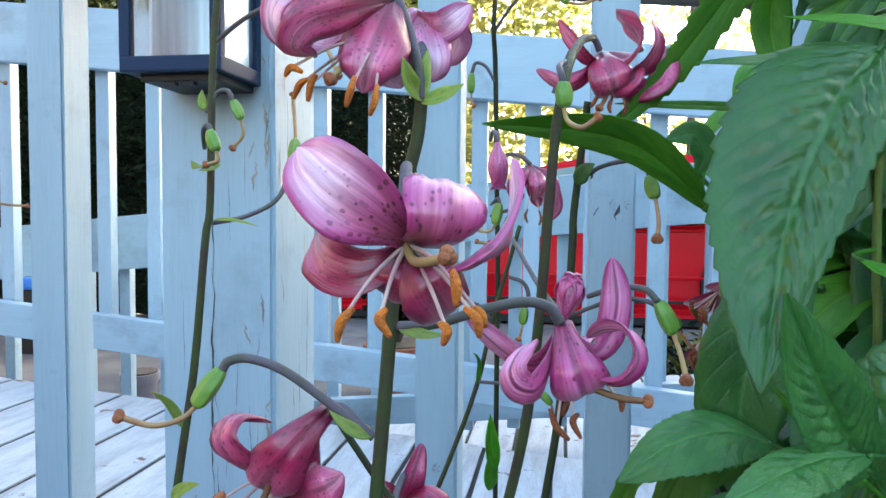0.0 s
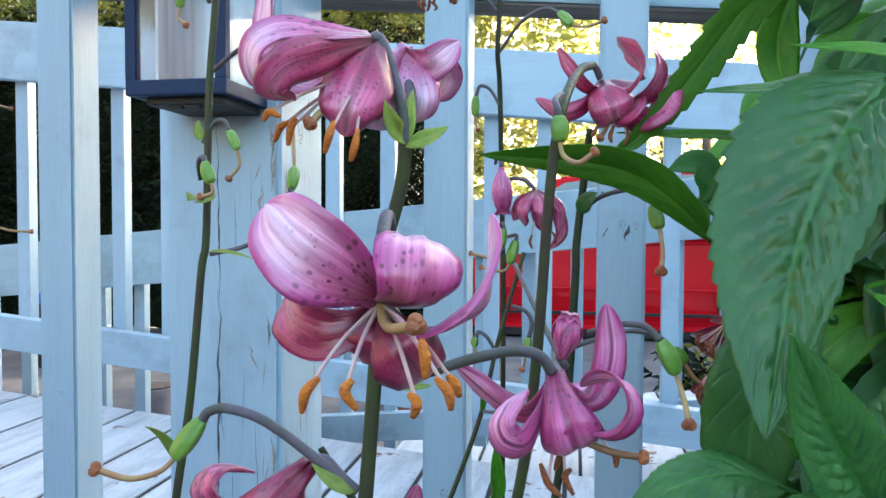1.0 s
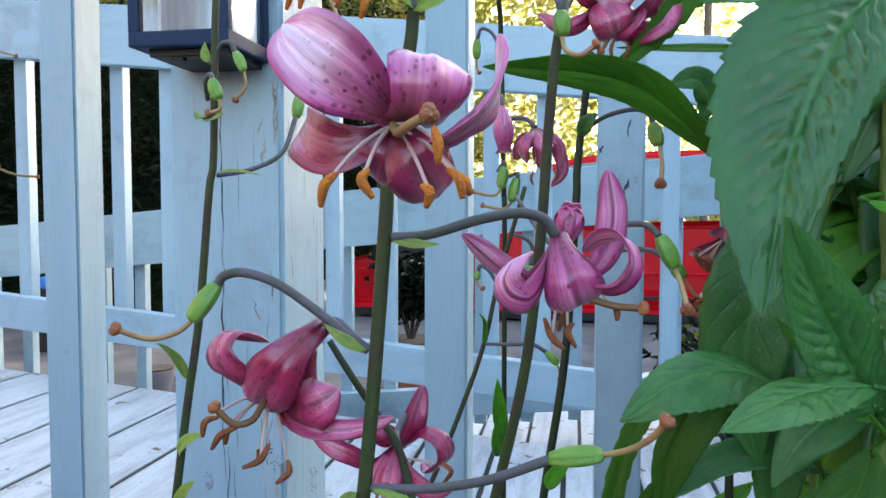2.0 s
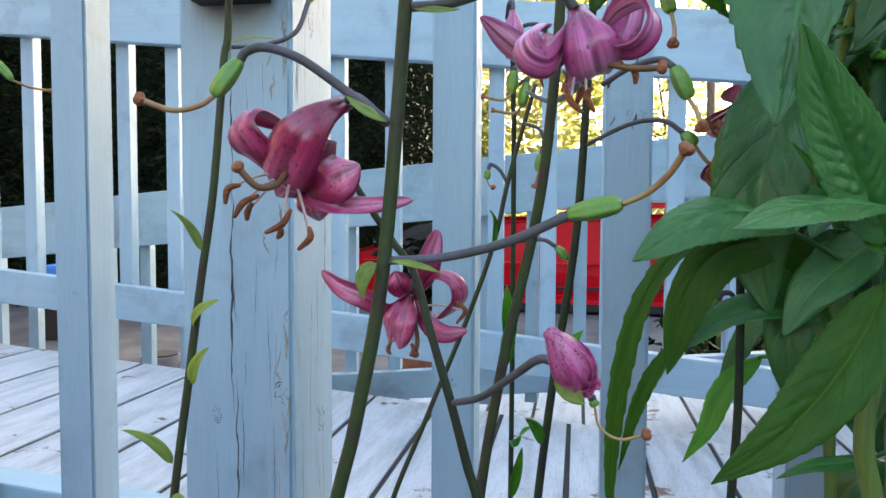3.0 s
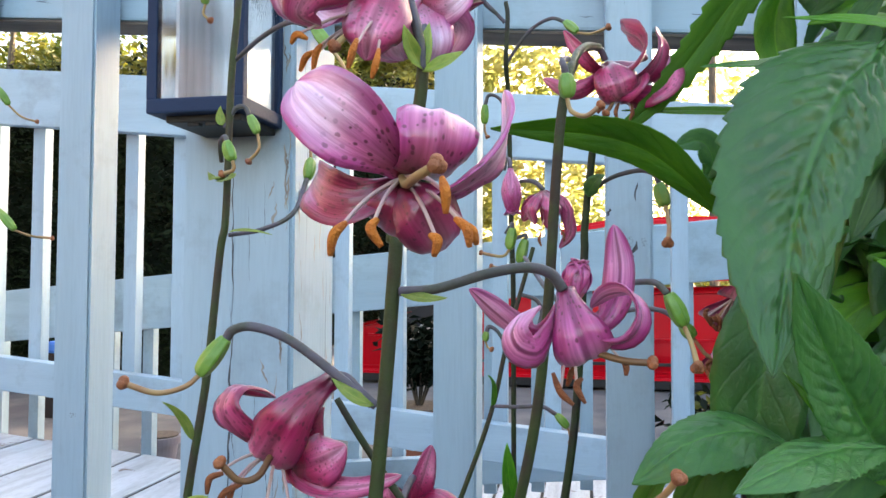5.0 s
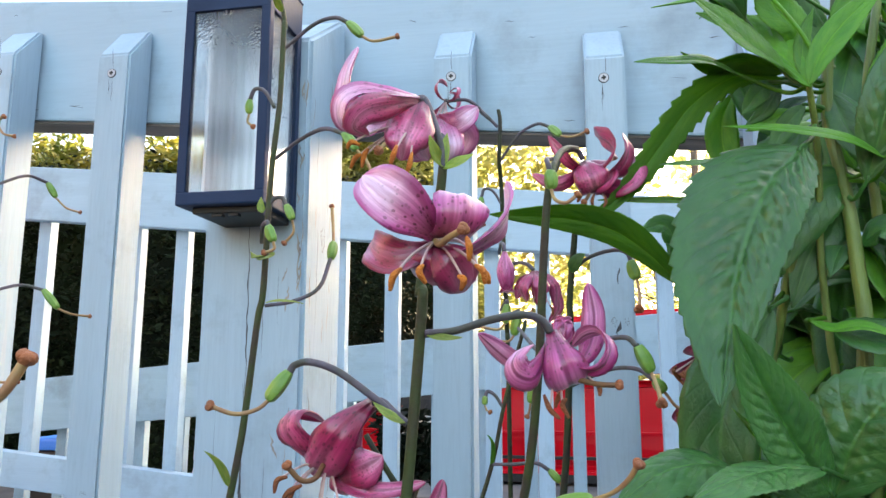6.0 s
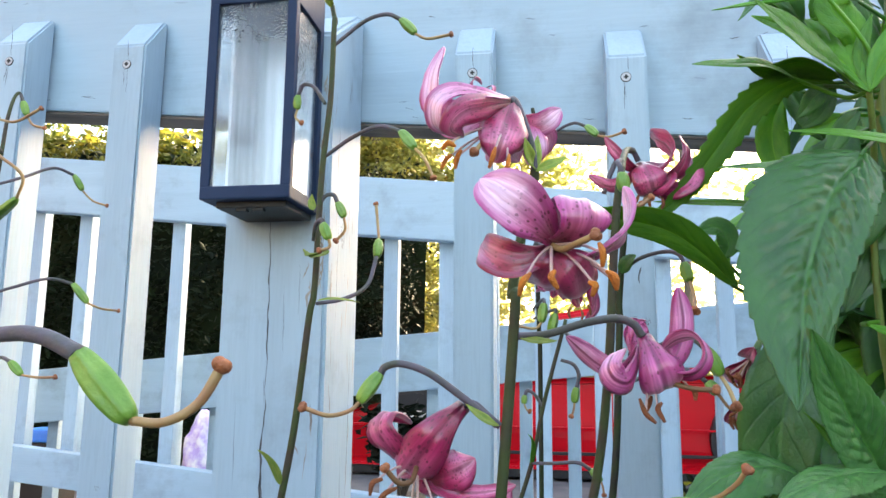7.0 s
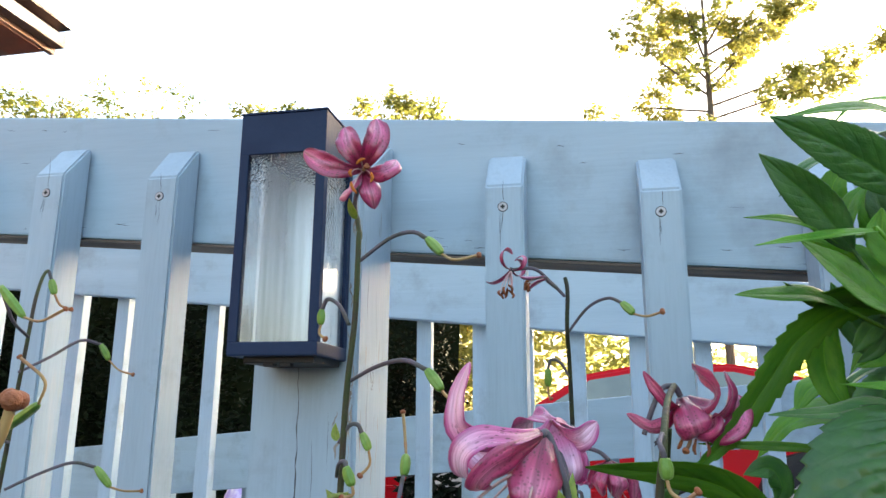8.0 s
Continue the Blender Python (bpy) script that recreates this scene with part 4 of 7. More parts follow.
b = [bm.verts.new((x, 5.55, z)) for x, z in prof]
bm.faces.new(a)
bm.faces.new(b[::-1])
for i in range(5):
    bm.faces.new((a[i], b[i], b[(i + 1) % 5], a[(i + 1) % 5]))
part("roof", bm, ROOF_TRIM, house)
part("gutter", box(-4.93, -4.80, -10, 5.58, 4.30, 4.43, 0, 0.02), ROOF_DARK, house, "dark brown gutter")
part("fascia", box(-4.99, -4.93, -10, 5.60, 4.26, 4.52, 0, 0.008), ROOF_TRIM, house)
part("roof_edge", box(-5.05, -4.78, -10, 5.62, 4.52, 4.545, 0, 0.004), ROOF_DARK, house)
part("soffit", box(-5.35, -4.97, -10, 5.5, 4.25, 4.275, 0, 0), SOFFIT, house)


# house added out of view: keeps the low sun off the fences
sun_block_house = thing("house", "unseen pale house added to block the low sun and bounce light", "house", at=(8, -1, -0.12))
part("wall", box(4.4, 13, -9, 9.2, -0.12, 3.1, 0, 0.01), BOUNCE_SIDING, sun_block_house)
bm = bmesh.new()
prof = [(4.0, 3.05), (4.0, 3.25), (9.0, 4.4), (13.5, 3.25), (13.5, 3.05)]
a = [bm.verts.new((x, -9.5, z)) for x, z in prof]
b = [bm.verts.new((x, 9.7, z)) for x, z in prof]
bm.faces.new(a)
bm.faces.new(b[::-1])
for i in range(5):
    bm.faces.new((a[i], b[i], b[(i + 1) % 5], a[(i + 1) % 5]))
part("roof", bm, ROOF_TRIM, sun_block_house)

# unseen low wall added behind the camera's place to dim the lower fence
dimming_wall = part("wall_south", box(-4.0, 3.2, -1.25, -1.05, -0.12, 0.80, 0, 0.012), WALL_PAINT)
tagged(dimming_wall, "unseen low dark brown wall added to dim the lower fence", "wall", kind="structure")

# ---- trees and hedge ----
YELLOW_FOLIAGE = material("yellow_foliage", (0.16, 0.18, 0.035), 0.5, color2=(0.30, 0.27, 0.06), scale=1.2)
translucent(YELLOW_FOLIAGE, 0.5)
# paler copy of the foliage: the low sun's glare put into its colour
SUN_TONED_FOLIAGE = material("sun_toned_foliage", (0.26, 0.28, 0.08), 0.5, color2=(0.46, 0.42, 0.16), scale=1.2)
translucent(SUN_TONED_FOLIAGE, 0.5)


def tree_mesh_trunk(base, height, r, limbs, rng):
    bm = bmesh.new()
    base = Vector(base)
    pts, ends = [], []
    p = base.copy()
    for i in range(7):
        pts.append(p.copy())
        p = p + Vector((rng.uniform(-0.12, 0.12), rng.uniform(-0.12, 0.12), height / 6))
    for i in range(6):
        cylinder(r * (1 - i / 7), pts[i], pts[i + 1], 10, r * (1 - (i + 1) / 7), bm)
    for k in range(limbs):
        i = rng.randint(1, 5)
        s = pts[i] + (pts[i + 1] - pts[i]) * rng.random()
        ang = rng.uniform(0, 6.28)
        ln = height * rng.uniform(0.25, 0.5) * (1.15 - i / 8)
        e = s + Vector((math.cos(ang) * ln, math.sin(ang) * ln, ln * rng.uniform(0.1, 0.6)))
        mid = (s + e) / 2 + Vector((0, 0, ln * 0.08))
        cylinder(r * 0.35, s, mid, 6, r * 0.22, bm)
        cylinder(r * 0.22, mid, e, 6, r * 0.06, bm)
        ends += [mid, e, (mid + e) / 2]
    ends += pts[3:]
    return bm, ends


def leaf_cloud(ends, per, spread, size, rng, flat=1.0):
    """Many small bent leaves round the ends of the limbs."""
    vs, fs = [], []
    for c in ends:
        for _ in range(per):
            d = Vector((rng.gauss(0, spread), rng.gauss(0, spread), rng.gauss(0, spread * flat)))
            p = c + d
            u = Vector((rng.gauss(0, 1), rng.gauss(0, 1), rng.gauss(0, 0.6))).normalized()
            w = u.cross(Vector((rng.gauss(0, 1), rng.gauss(0, 1), rng.gauss(0, 1)))).normalized()
            s = size * rng.uniform(0.6, 1.4)
            n = u.cross(w) * s * 0.15
            k = len(vs)
            vs += [p - u * s, p + w * s * 0.45 + n, p + u * s, p - w * s * 0.45 + n]
            fs += [(k, k + 1, k + 2), (k, k + 2, k + 3)]
    me = bpy.data.meshes.new("crown")
    me.from_pydata([tuple(v) for v in vs], [], fs)
    return me


def tree(label, base, height, r, limbs, per, spread, size, mat, seed, flat=1.0):
    rng = random.Random(seed)
    t = thing("tree", label, "tree", at=base)
    bm, ends = tree_mesh_trunk(base, height, r, limbs, rng)
    part("trunk", bm, BARK, t)
    tufts = [e + Vector((rng.gauss(0, spread * 1.5), rng.gauss(0, spread * 1.5), rng.gauss(0, spread))) for e in ends for _ in range(7)]
    me = leaf_cloud(tufts, per // 7, spread * 0.42, size, rng, flat * 0.7)
    me.materials.append(mat)
    crown = new("crown", me)
    crown.parent = t
    crown.location = -Vector(base)
    return t


def open_tree(label, base, crotch, limbs, r, size, per, mat, seed):
    """A tree with long rising limbs, each hung with separate bunches of leaves; limbs: rise from the crotch, reach x, y, z."""
    rg = random.Random(seed)
    t = thing("tree", label, "tree", at=base)
    b = Vector(base)
    bm = bmesh.new()
    top = b + Vector((0, 0, crotch + 3.0))
    cylinder(r, b, b + Vector((0, 0, crotch)), 10, r * 0.7, bm)
    cylinder(r * 0.7, b + Vector((0, 0, crotch)), top, 8, r * 0.15, bm)
    tufts = []
    for up, dx, dy, dz in limbs:
        s0 = b + Vector((0, 0, crotch + up))
        e = s0 + Vector((dx, dy, dz))
        m = (s0 + e) / 2 + Vector((0, 0, -0.10 * dz + 0.05))
        cylinder(r * 0.30, s0, m, 6, r * 0.2, bm)
        cylinder(r * 0.2, m, e, 6, r * 0.05, bm)
        ln = (e - s0).length
        for k in range(int(ln / 0.13)):
            u = rg.uniform(0.22, 1.02)
            q = s0 + (m - s0) * u * 2 if u < 0.5 else m + (e - m) * (u * 2 - 1)
            w = q + Vector((rg.gauss(0, 0.16), rg.gauss(0, 0.16), rg.gauss(-0.05, 0.13)))
            cylinder(r * 0.05, q, w, 4, r * 0.02, bm)
            tufts.append(w)
    part("trunk", bm, BARK, t)
    me = leaf_cloud(tufts, per, 0.085, size, rg, 0.8)
    me.materials.append(mat)
    crown = new("crown", me)
    crown.parent = t
    crown.location = -b
    return t


open_tree("tall tree with rising limbs and bunched sunlit leaves", (2.4, 13.0, -0.12), 6.35,
          [(0.0, -1.9, 0.2, 0.35), (0.3, -1.5, -0.4, 1.3), (0.6, -1.0, 0.5, 2.0), (0.1, 3.2, 0.1, 1.2), (-0.15, 2.2, -0.5, 0.45), (0.7, 1.6, 0.4, 1.7),
           (0.9, -0.5, -0.3, 1.8), (1.3, 0.8, 0.3, 1.6), (0.4, 0.9, -0.7, 0.9), (1.1, 2.6, 0.4, 1.9), (-0.3, -1.5, 0.4, 0.1), (1.6, -1.2, 0.2, 1.2)],
          0.085, 0.055, 60, YELLOW_FOLIAGE, 3)
tree("leafy tree with yellow-green foliage behind the fence", (-4.65, 13.0, -0.12), 6.15, 0.15, 26, 420, 0.26, 0.06, YELLOW_FOLIAGE, 5)
tree("leafy tree with yellow-green foliage behind the fence", (-3.2, 13.4, -0.12), 6.0, 0.13, 24, 420, 0.24, 0.06, YELLOW_FOLIAGE, 8)
def woods(label, x0, x1, y, top, count, seed, mat, inner=True):
    """A far dense belt of foliage with an uneven crest."""
    rg = random.Random(seed)
    w = thing("far_woods", label, "woods", kind="stuff", at=((x0 + x1) / 2, y, -0.12))
    pts = []
    for _ in range(count):
        x = rg.uniform(x0, x1)
        h = top * (0.85 + 0.22 * noise.noise((x * 0.45, seed, 0)) + 0.10 * noise.noise((x * 1.7, seed, 3)))
        z = rg.random() ** 0.8 * h
        pts.append(Vector((x, y + rg.uniform(-0.8, 0.8), z)))
    me = leaf_cloud(pts, 20, 0.28, 0.13, rg)
    me.materials.append(mat)
    ob = new("leaves", me)
    ob.parent = w
    ob.location = -w.location
    if not inner:
        return
    # dark sheet behind the leaves, standing in for the shaded inside
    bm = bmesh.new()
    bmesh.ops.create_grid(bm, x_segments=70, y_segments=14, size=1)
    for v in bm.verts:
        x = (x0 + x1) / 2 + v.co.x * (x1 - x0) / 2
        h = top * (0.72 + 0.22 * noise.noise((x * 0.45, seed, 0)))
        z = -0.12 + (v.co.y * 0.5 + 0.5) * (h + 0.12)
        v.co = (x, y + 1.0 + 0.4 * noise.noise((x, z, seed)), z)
    part("inner_twigs", bm, SHADED_FOLIAGE, w)


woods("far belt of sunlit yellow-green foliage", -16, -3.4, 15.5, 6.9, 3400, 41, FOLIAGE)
woods("thin far belt of foliage coloured pale as if sunlit, with gaps of sky", -3.4, 0.8, 15.5, 6.8, 330, 45, SUN_TONED_FOLIAGE, False)
woods("sparse far foliage coloured pale as if bleached by the low sun", 0.6, 4.4, 15.5, 6.0, 75, 46, SUN_TONED_FOLIAGE, False)
woods("far belt of foliage coloured pale as if sunlit", 2.0, 16, 17.5, 2.2, 420, 43, SUN_TONED_FOLIAGE, False)
tree("leafy tree at the driveway's edge", (-11.5, 13.0, -0.12), 7.6, 0.16, 18, 240, 0.36, 0.06, FOLIAGE, 11)
tree("leafy tree beyond the parked car", (6.5, 12.0, -0.12), 4.2, 0.13, 16, 90, 0.4, 0.065, SUN_TONED_FOLIAGE, 14)
tree("leafy tree beyond the parked car", (2.0, 15.0, -0.12), 4.0, 0.07, 16, 36, 0.4, 0.065, SUN_TONED_FOLIAGE, 16)

# dark dense conifer hedges at the side and behind the car
def conifer_hedge(label, x0, x1, y, height, count, seed):
    rg = random.Random(seed)
    h = thing("conifer_hedge", label, "hedge", kind="stuff", at=((x0 + x1) / 2, y, -0.12))
    pts = []
    for _ in range(count):
        x, z = rg.uniform(x0, x1), rg.uniform(0.0, height)
        pts.append(Vector((x, y + (x - x1) * -0.05 + rg.gauss(0, 0.12) + z * 0.12, z)))
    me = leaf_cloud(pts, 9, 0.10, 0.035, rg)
    me.materials.append(SHADED_FOLIAGE)
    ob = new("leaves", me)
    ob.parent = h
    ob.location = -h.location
    # uneven near-black backing in place of the hedge's shaded depth
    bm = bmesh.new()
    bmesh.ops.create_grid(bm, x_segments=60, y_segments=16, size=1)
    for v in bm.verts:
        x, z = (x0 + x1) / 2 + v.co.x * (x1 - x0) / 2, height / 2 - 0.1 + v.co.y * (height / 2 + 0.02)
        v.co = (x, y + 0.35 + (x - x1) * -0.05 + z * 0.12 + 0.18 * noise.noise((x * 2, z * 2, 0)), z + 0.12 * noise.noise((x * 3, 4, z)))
    part("inner_twigs", bm, SHADED_FOLIAGE, h)


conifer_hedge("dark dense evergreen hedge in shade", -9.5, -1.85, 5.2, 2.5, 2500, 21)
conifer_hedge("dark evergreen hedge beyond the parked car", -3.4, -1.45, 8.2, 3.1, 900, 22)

# shrubs and pots between the lower fence and the car
def shrub(label, base, r, h, count, size, mat, seed, pot=None):
    rg = random.Random(seed)
    s = thing("shrub", label, "shrub", at=base)
    b = Vector(base)
    bm = bmesh.new()
    tips = []
    for k in range(9):
        a = rg.uniform(0, 6.28)
        e = b + Vector((math.cos(a) * r * rg.uniform(0.3, 1), math.sin(a) * r * rg.uniform(0.3, 1), h * rg.uniform(0.5, 1)))
        tube([b, (b + e) / 2 + Vector((0, 0, 0.04)), e], (0.006, 0.002), 6, 4, bm=bm)
        tips += [e, (b + e) / 2 + Vector((0, 0, 0.03)), b * 0.25 + e * 0.75]
    part("twigs", bm, BARK, s)
    me = leaf_cloud(tips, count, r * 0.22, size, rg)
    me.materials.append(mat)
    ob = new("leaves", me)
    ob.parent = s
    ob.location = -b
    return s


def pot(label, x, y, r, h, mat, z0=-0.12):
    p = thing("flower_pot", label, "pot", at=(x, y, z0))
    part("body", cylinder(r * 0.75, (x, y, z0), (x, y, z0 + h), 28, r), mat, p, smooth=False)
    part("rim", cylinder(r * 1.06, (x, y, z0 + h - 0.03), (x, y, z0 + h + 0.004), 28, r * 1.08), mat, p)
    part("soil", cylinder(r * 0.95, (x, y, z0 + h + 0.002), (x, y, z0 + h + 0.012), 24), BARK, p)


TERRACOTTA = material("terracotta", (0.35, 0.12, 0.06), 0.8, color2=(0.28, 0.1, 0.06), scale=12)
GREY_PLASTIC = material("grey_plastic", (0.22, 0.2, 0.23), 0.5, color2=(0.16, 0.15, 0.17), scale=6)
BLUE_PLASTIC = material("blue_plastic", (0.03, 0.2, 0.65), 0.4)
LILAC = material("lilac_film", (0.45, 0.35, 0.7), 0.3, color2=(0.75, 0.75, 0.8), scale=25)

pot("terracotta pot on the ground behind the ramp", (-0.5562, 3.4000, 0.3392)[0], 3.4, 0.15, 0.24, TERRACOTTA, -0.12)
shrub("dark green potted shrub", ((-0.5562, 3.4000, 0.3392)[0], 3.4, 0.1), 0.16, 0.42, 26, 0.035, SHADED_FOLIAGE, 51)
shrub("low leafy shrub beside the car", ((0.7995, 3.2000, 0.1353)[0], 3.2, -0.12), 0.3, 0.42, 22, 0.035, FOLIAGE, 52)
shrub("low leafy shrub beside the car", ((0.8045, 3.3000, 0.1853)[0] + 0.1, 3.3, -0.12), 0.35, 0.35, 24, 0.035, SHADED_FOLIAGE, 53)
pot("grey plastic pot behind the ramp", (-1.6548, 3.0000, 0.0946)[0], 3.0, 0.08, 0.14, GREY_PLASTIC, -0.12)
# crate with a blue lid, and a bag
cx, cz = (-2.8550, 4.0000, 0.2935)[0], (-2.8550, 4.0000, 0.2935)[2]
crate = thing("storage_crate", "black crate with a bright blue lid", "crate", at=(cx, 4.0, -0.12))
part("body", box(cx - 0.14, cx + 0.14, 3.9, 4.1, -0.12, cz - 0.03, 0, 0.008), BLACK, crate)
part("lid", box(cx - 0.13, cx + 0.10, 3.89, 4.11, cz - 0.025, cz + 0.05, 0, 0.02), BLUE_PLASTIC, crate, "bright blue plastic lid")
gx, gz = (-1.6388, 3.6000, 0.3607)[0], (-1.6388, 3.6000, 0.3607)[2]
bag = thing("soil_bag", "crumpled lilac and white plastic bag", "bag", at=(gx, 3.6, -0.12))
bm = bmesh.new()
bmesh.ops.create_icosphere(bm, subdivisions=4, radius=1)
for v in bm.verts:
    k = 1 + 0.16 * noise.noise(v.co * 2.5) + 0.08 * noise.noise(v.co * 7)
    v.co = (gx + v.co.x * 0.13 * k, 3.6 + v.co.y * 0.1 * k, (gz + 0.12 - 0.12) / 2 + v.co.z * ((gz + 0.24) / 2) * k)
part("film", bm, LILAC, bag, smooth=True)

# ---- lily stems ----
def lily_stem(label, pts, r, mat=None):
    # the lowest stretch runs straight on down to the ground
    low, nxt = Vector(pts[1]), Vector(pts[2])
    d = (low - nxt).normalized()
    d = Vector((d.x * 0.5, d.y * 0.5, -abs(d.z))).normalized()
    steps = max(2, int((low.z + 0.12) / 0.08))
    foot = [low + d * ((low.z + 0.12) / -d.z) * (1 - k / steps) for k in range(steps)]
    pts = foot + list(pts[1:])
    s = thing("lily_plant", label, "lily plant", "lily plants", at=pts[0])
    part("stem", tube(pts, r, 14, 8), mat or STEM, s, smooth=True)
    return s


main_stem = lily_stem("martagon lily with a thick dark stem, pink flowers and pods", [(0.128, 0.150, -0.12), (0.1516, 0.1500, 0.6144), (0.1590, 0.1490, 0.6476), (0.1657, 0.1490, 0.6848), (0.1713, 0.1480, 0.7489), (0.1704, 0.1490, 0.7536), (0.1731, 0.1490, 0.7698), (0.1764, 0.1480, 0.7819), (0.1776, 0.1470, 0.7904)], (0.0021, 0.0014))
left_stem = lily_stem("slender lily before the post with pods and a star flower", [(0.035, 0.262, -0.12), (0.0427, 0.2620, 0.5596), (0.0526, 0.2620, 0.6300), (0.0582, 0.2620, 0.6678), (0.0641, 0.2620, 0.7048), (0.0691, 0.2620, 0.7545), (0.0713, 0.2620, 0.7694), (0.0729, 0.2620, 0.8243), (0.0759, 0.2620, 0.8615), (0.0765, 0.2620, 0.9000), (0.0760, 0.2650, 0.9012), (0.0732, 0.2680, 0.9121)], (0.0023, 0.0012))
stem_r1 = lily_stem("leaning lily with a deep pink flower at its tip", [(0.15, 0.225, -0.12), (0.1773, 0.2220, 0.5890), (0.1854, 0.2200, 0.6435), (0.1967, 0.2160, 0.6955), (0.2014, 0.2130, 0.7337), (0.2039, 0.2110, 0.7701), (0.2057, 0.2100, 0.7917), (0.2077, 0.2120, 0.8043), (0.2100, 0.2250, 0.8151), (0.2135, 0.2450, 0.8244), (0.2180, 0.2650, 0.8301)], (0.0022, 0.0013))
stem_r2 = lily_stem("dark-stemmed lily with arched seed pods", [(0.178, 0.305, -0.12), (0.1928, 0.3020, 0.5581), (0.2001, 0.3020, 0.6246), (0.2086, 0.3000, 0.6862), (0.2124, 0.3000, 0.7499), (0.2128, 0.3000, 0.7659), (0.2157, 0.3000, 0.7938), (0.2176, 0.2980, 0.8119)], (0.0023, 0.0015), STEM_DARK)
stem_r0 = lily_stem("thin dark lily with a withered flower", [(0.155, 0.44, -0.12), (0.1701, 0.4400, 0.5008), (0.1703, 0.4400, 0.6050), (0.1708, 0.4300, 0.7451), (0.1703, 0.4300, 0.7582), (0.1690, 0.4200, 0.8469), (0.1685, 0.4100, 0.8698), (0.1695, 0.4100, 0.8955), (0.1682, 0.4120, 0.9054)], (0.0020, 0.0013), STEM_DARK)
stem_r3 = lily_stem("thin leaning lily with small green pods", [(0.05, 0.36, -0.12), (0.1100, 0.3600, 0.5281), (0.1315, 0.3600, 0.5849), (0.1522, 0.3600, 0.6365), (0.1667, 0.3600, 0.6780), (0.1749, 0.3600, 0.7143), (0.1875, 0.3600, 0.7598)], (0.0019, 0.0011))
stem_n = lily_stem("lily crossing behind another, with a hanging and a closed flower", [(0.20, 0.19, -0.12), (0.1844, 0.1900, 0.6024), (0.1789, 0.1900, 0.6249), (0.1744, 0.1900, 0.6417), (0.1683, 0.1930, 0.6597), (0.1617, 0.1980, 0.6781), (0.1549, 0.2000, 0.6869), (0.1461, 0.2000, 0.6994), (0.1401, 0.2000, 0.7086)], (0.0019, 0.0010), STEM_DARK)
stem_rr = lily_stem("thin dark lily beside broad leaves, its flowers half hidden", [(0.262, 0.27, -0.12), (0.2666, 0.2700, 0.5769), (0.2687, 0.2700, 0.6240), (0.2683, 0.2700, 0.6720), (0.2670, 0.2700, 0.6904), (0.2666, 0.2800, 0.7180)], (0.0021, 0.0014), STEM_DARK)
stem_ll = lily_stem("slender lily carrying several seed pods before the fence", [(-0.19, 0.33, -0.12), (-0.178, 0.33, 0.62), (-0.1657, 0.3300, 0.7857), (-0.1634, 0.3300, 0.8238), (-0.1606, 0.3300, 0.8595), (-0.1632, 0.3350, 0.8863), (-0.1642, 0.3400, 0.9027), (-0.1647, 0.3450, 0.9080), (-0.1615, 0.3450, 0.9020)], (0.0021, 0.0009))
near_stem = lily_stem("lily with ripening pods growing apart from the others", [(0.07, 0.05, -0.12), (0.0768, 0.0460, 0.7005), (0.0757, 0.0440, 0.7367), (0.0737, 0.0440, 0.7660), (0.0572, 0.0440, 0.8509), (0.0560, 0.0440, 0.8582)], (0.0017, 0.001))

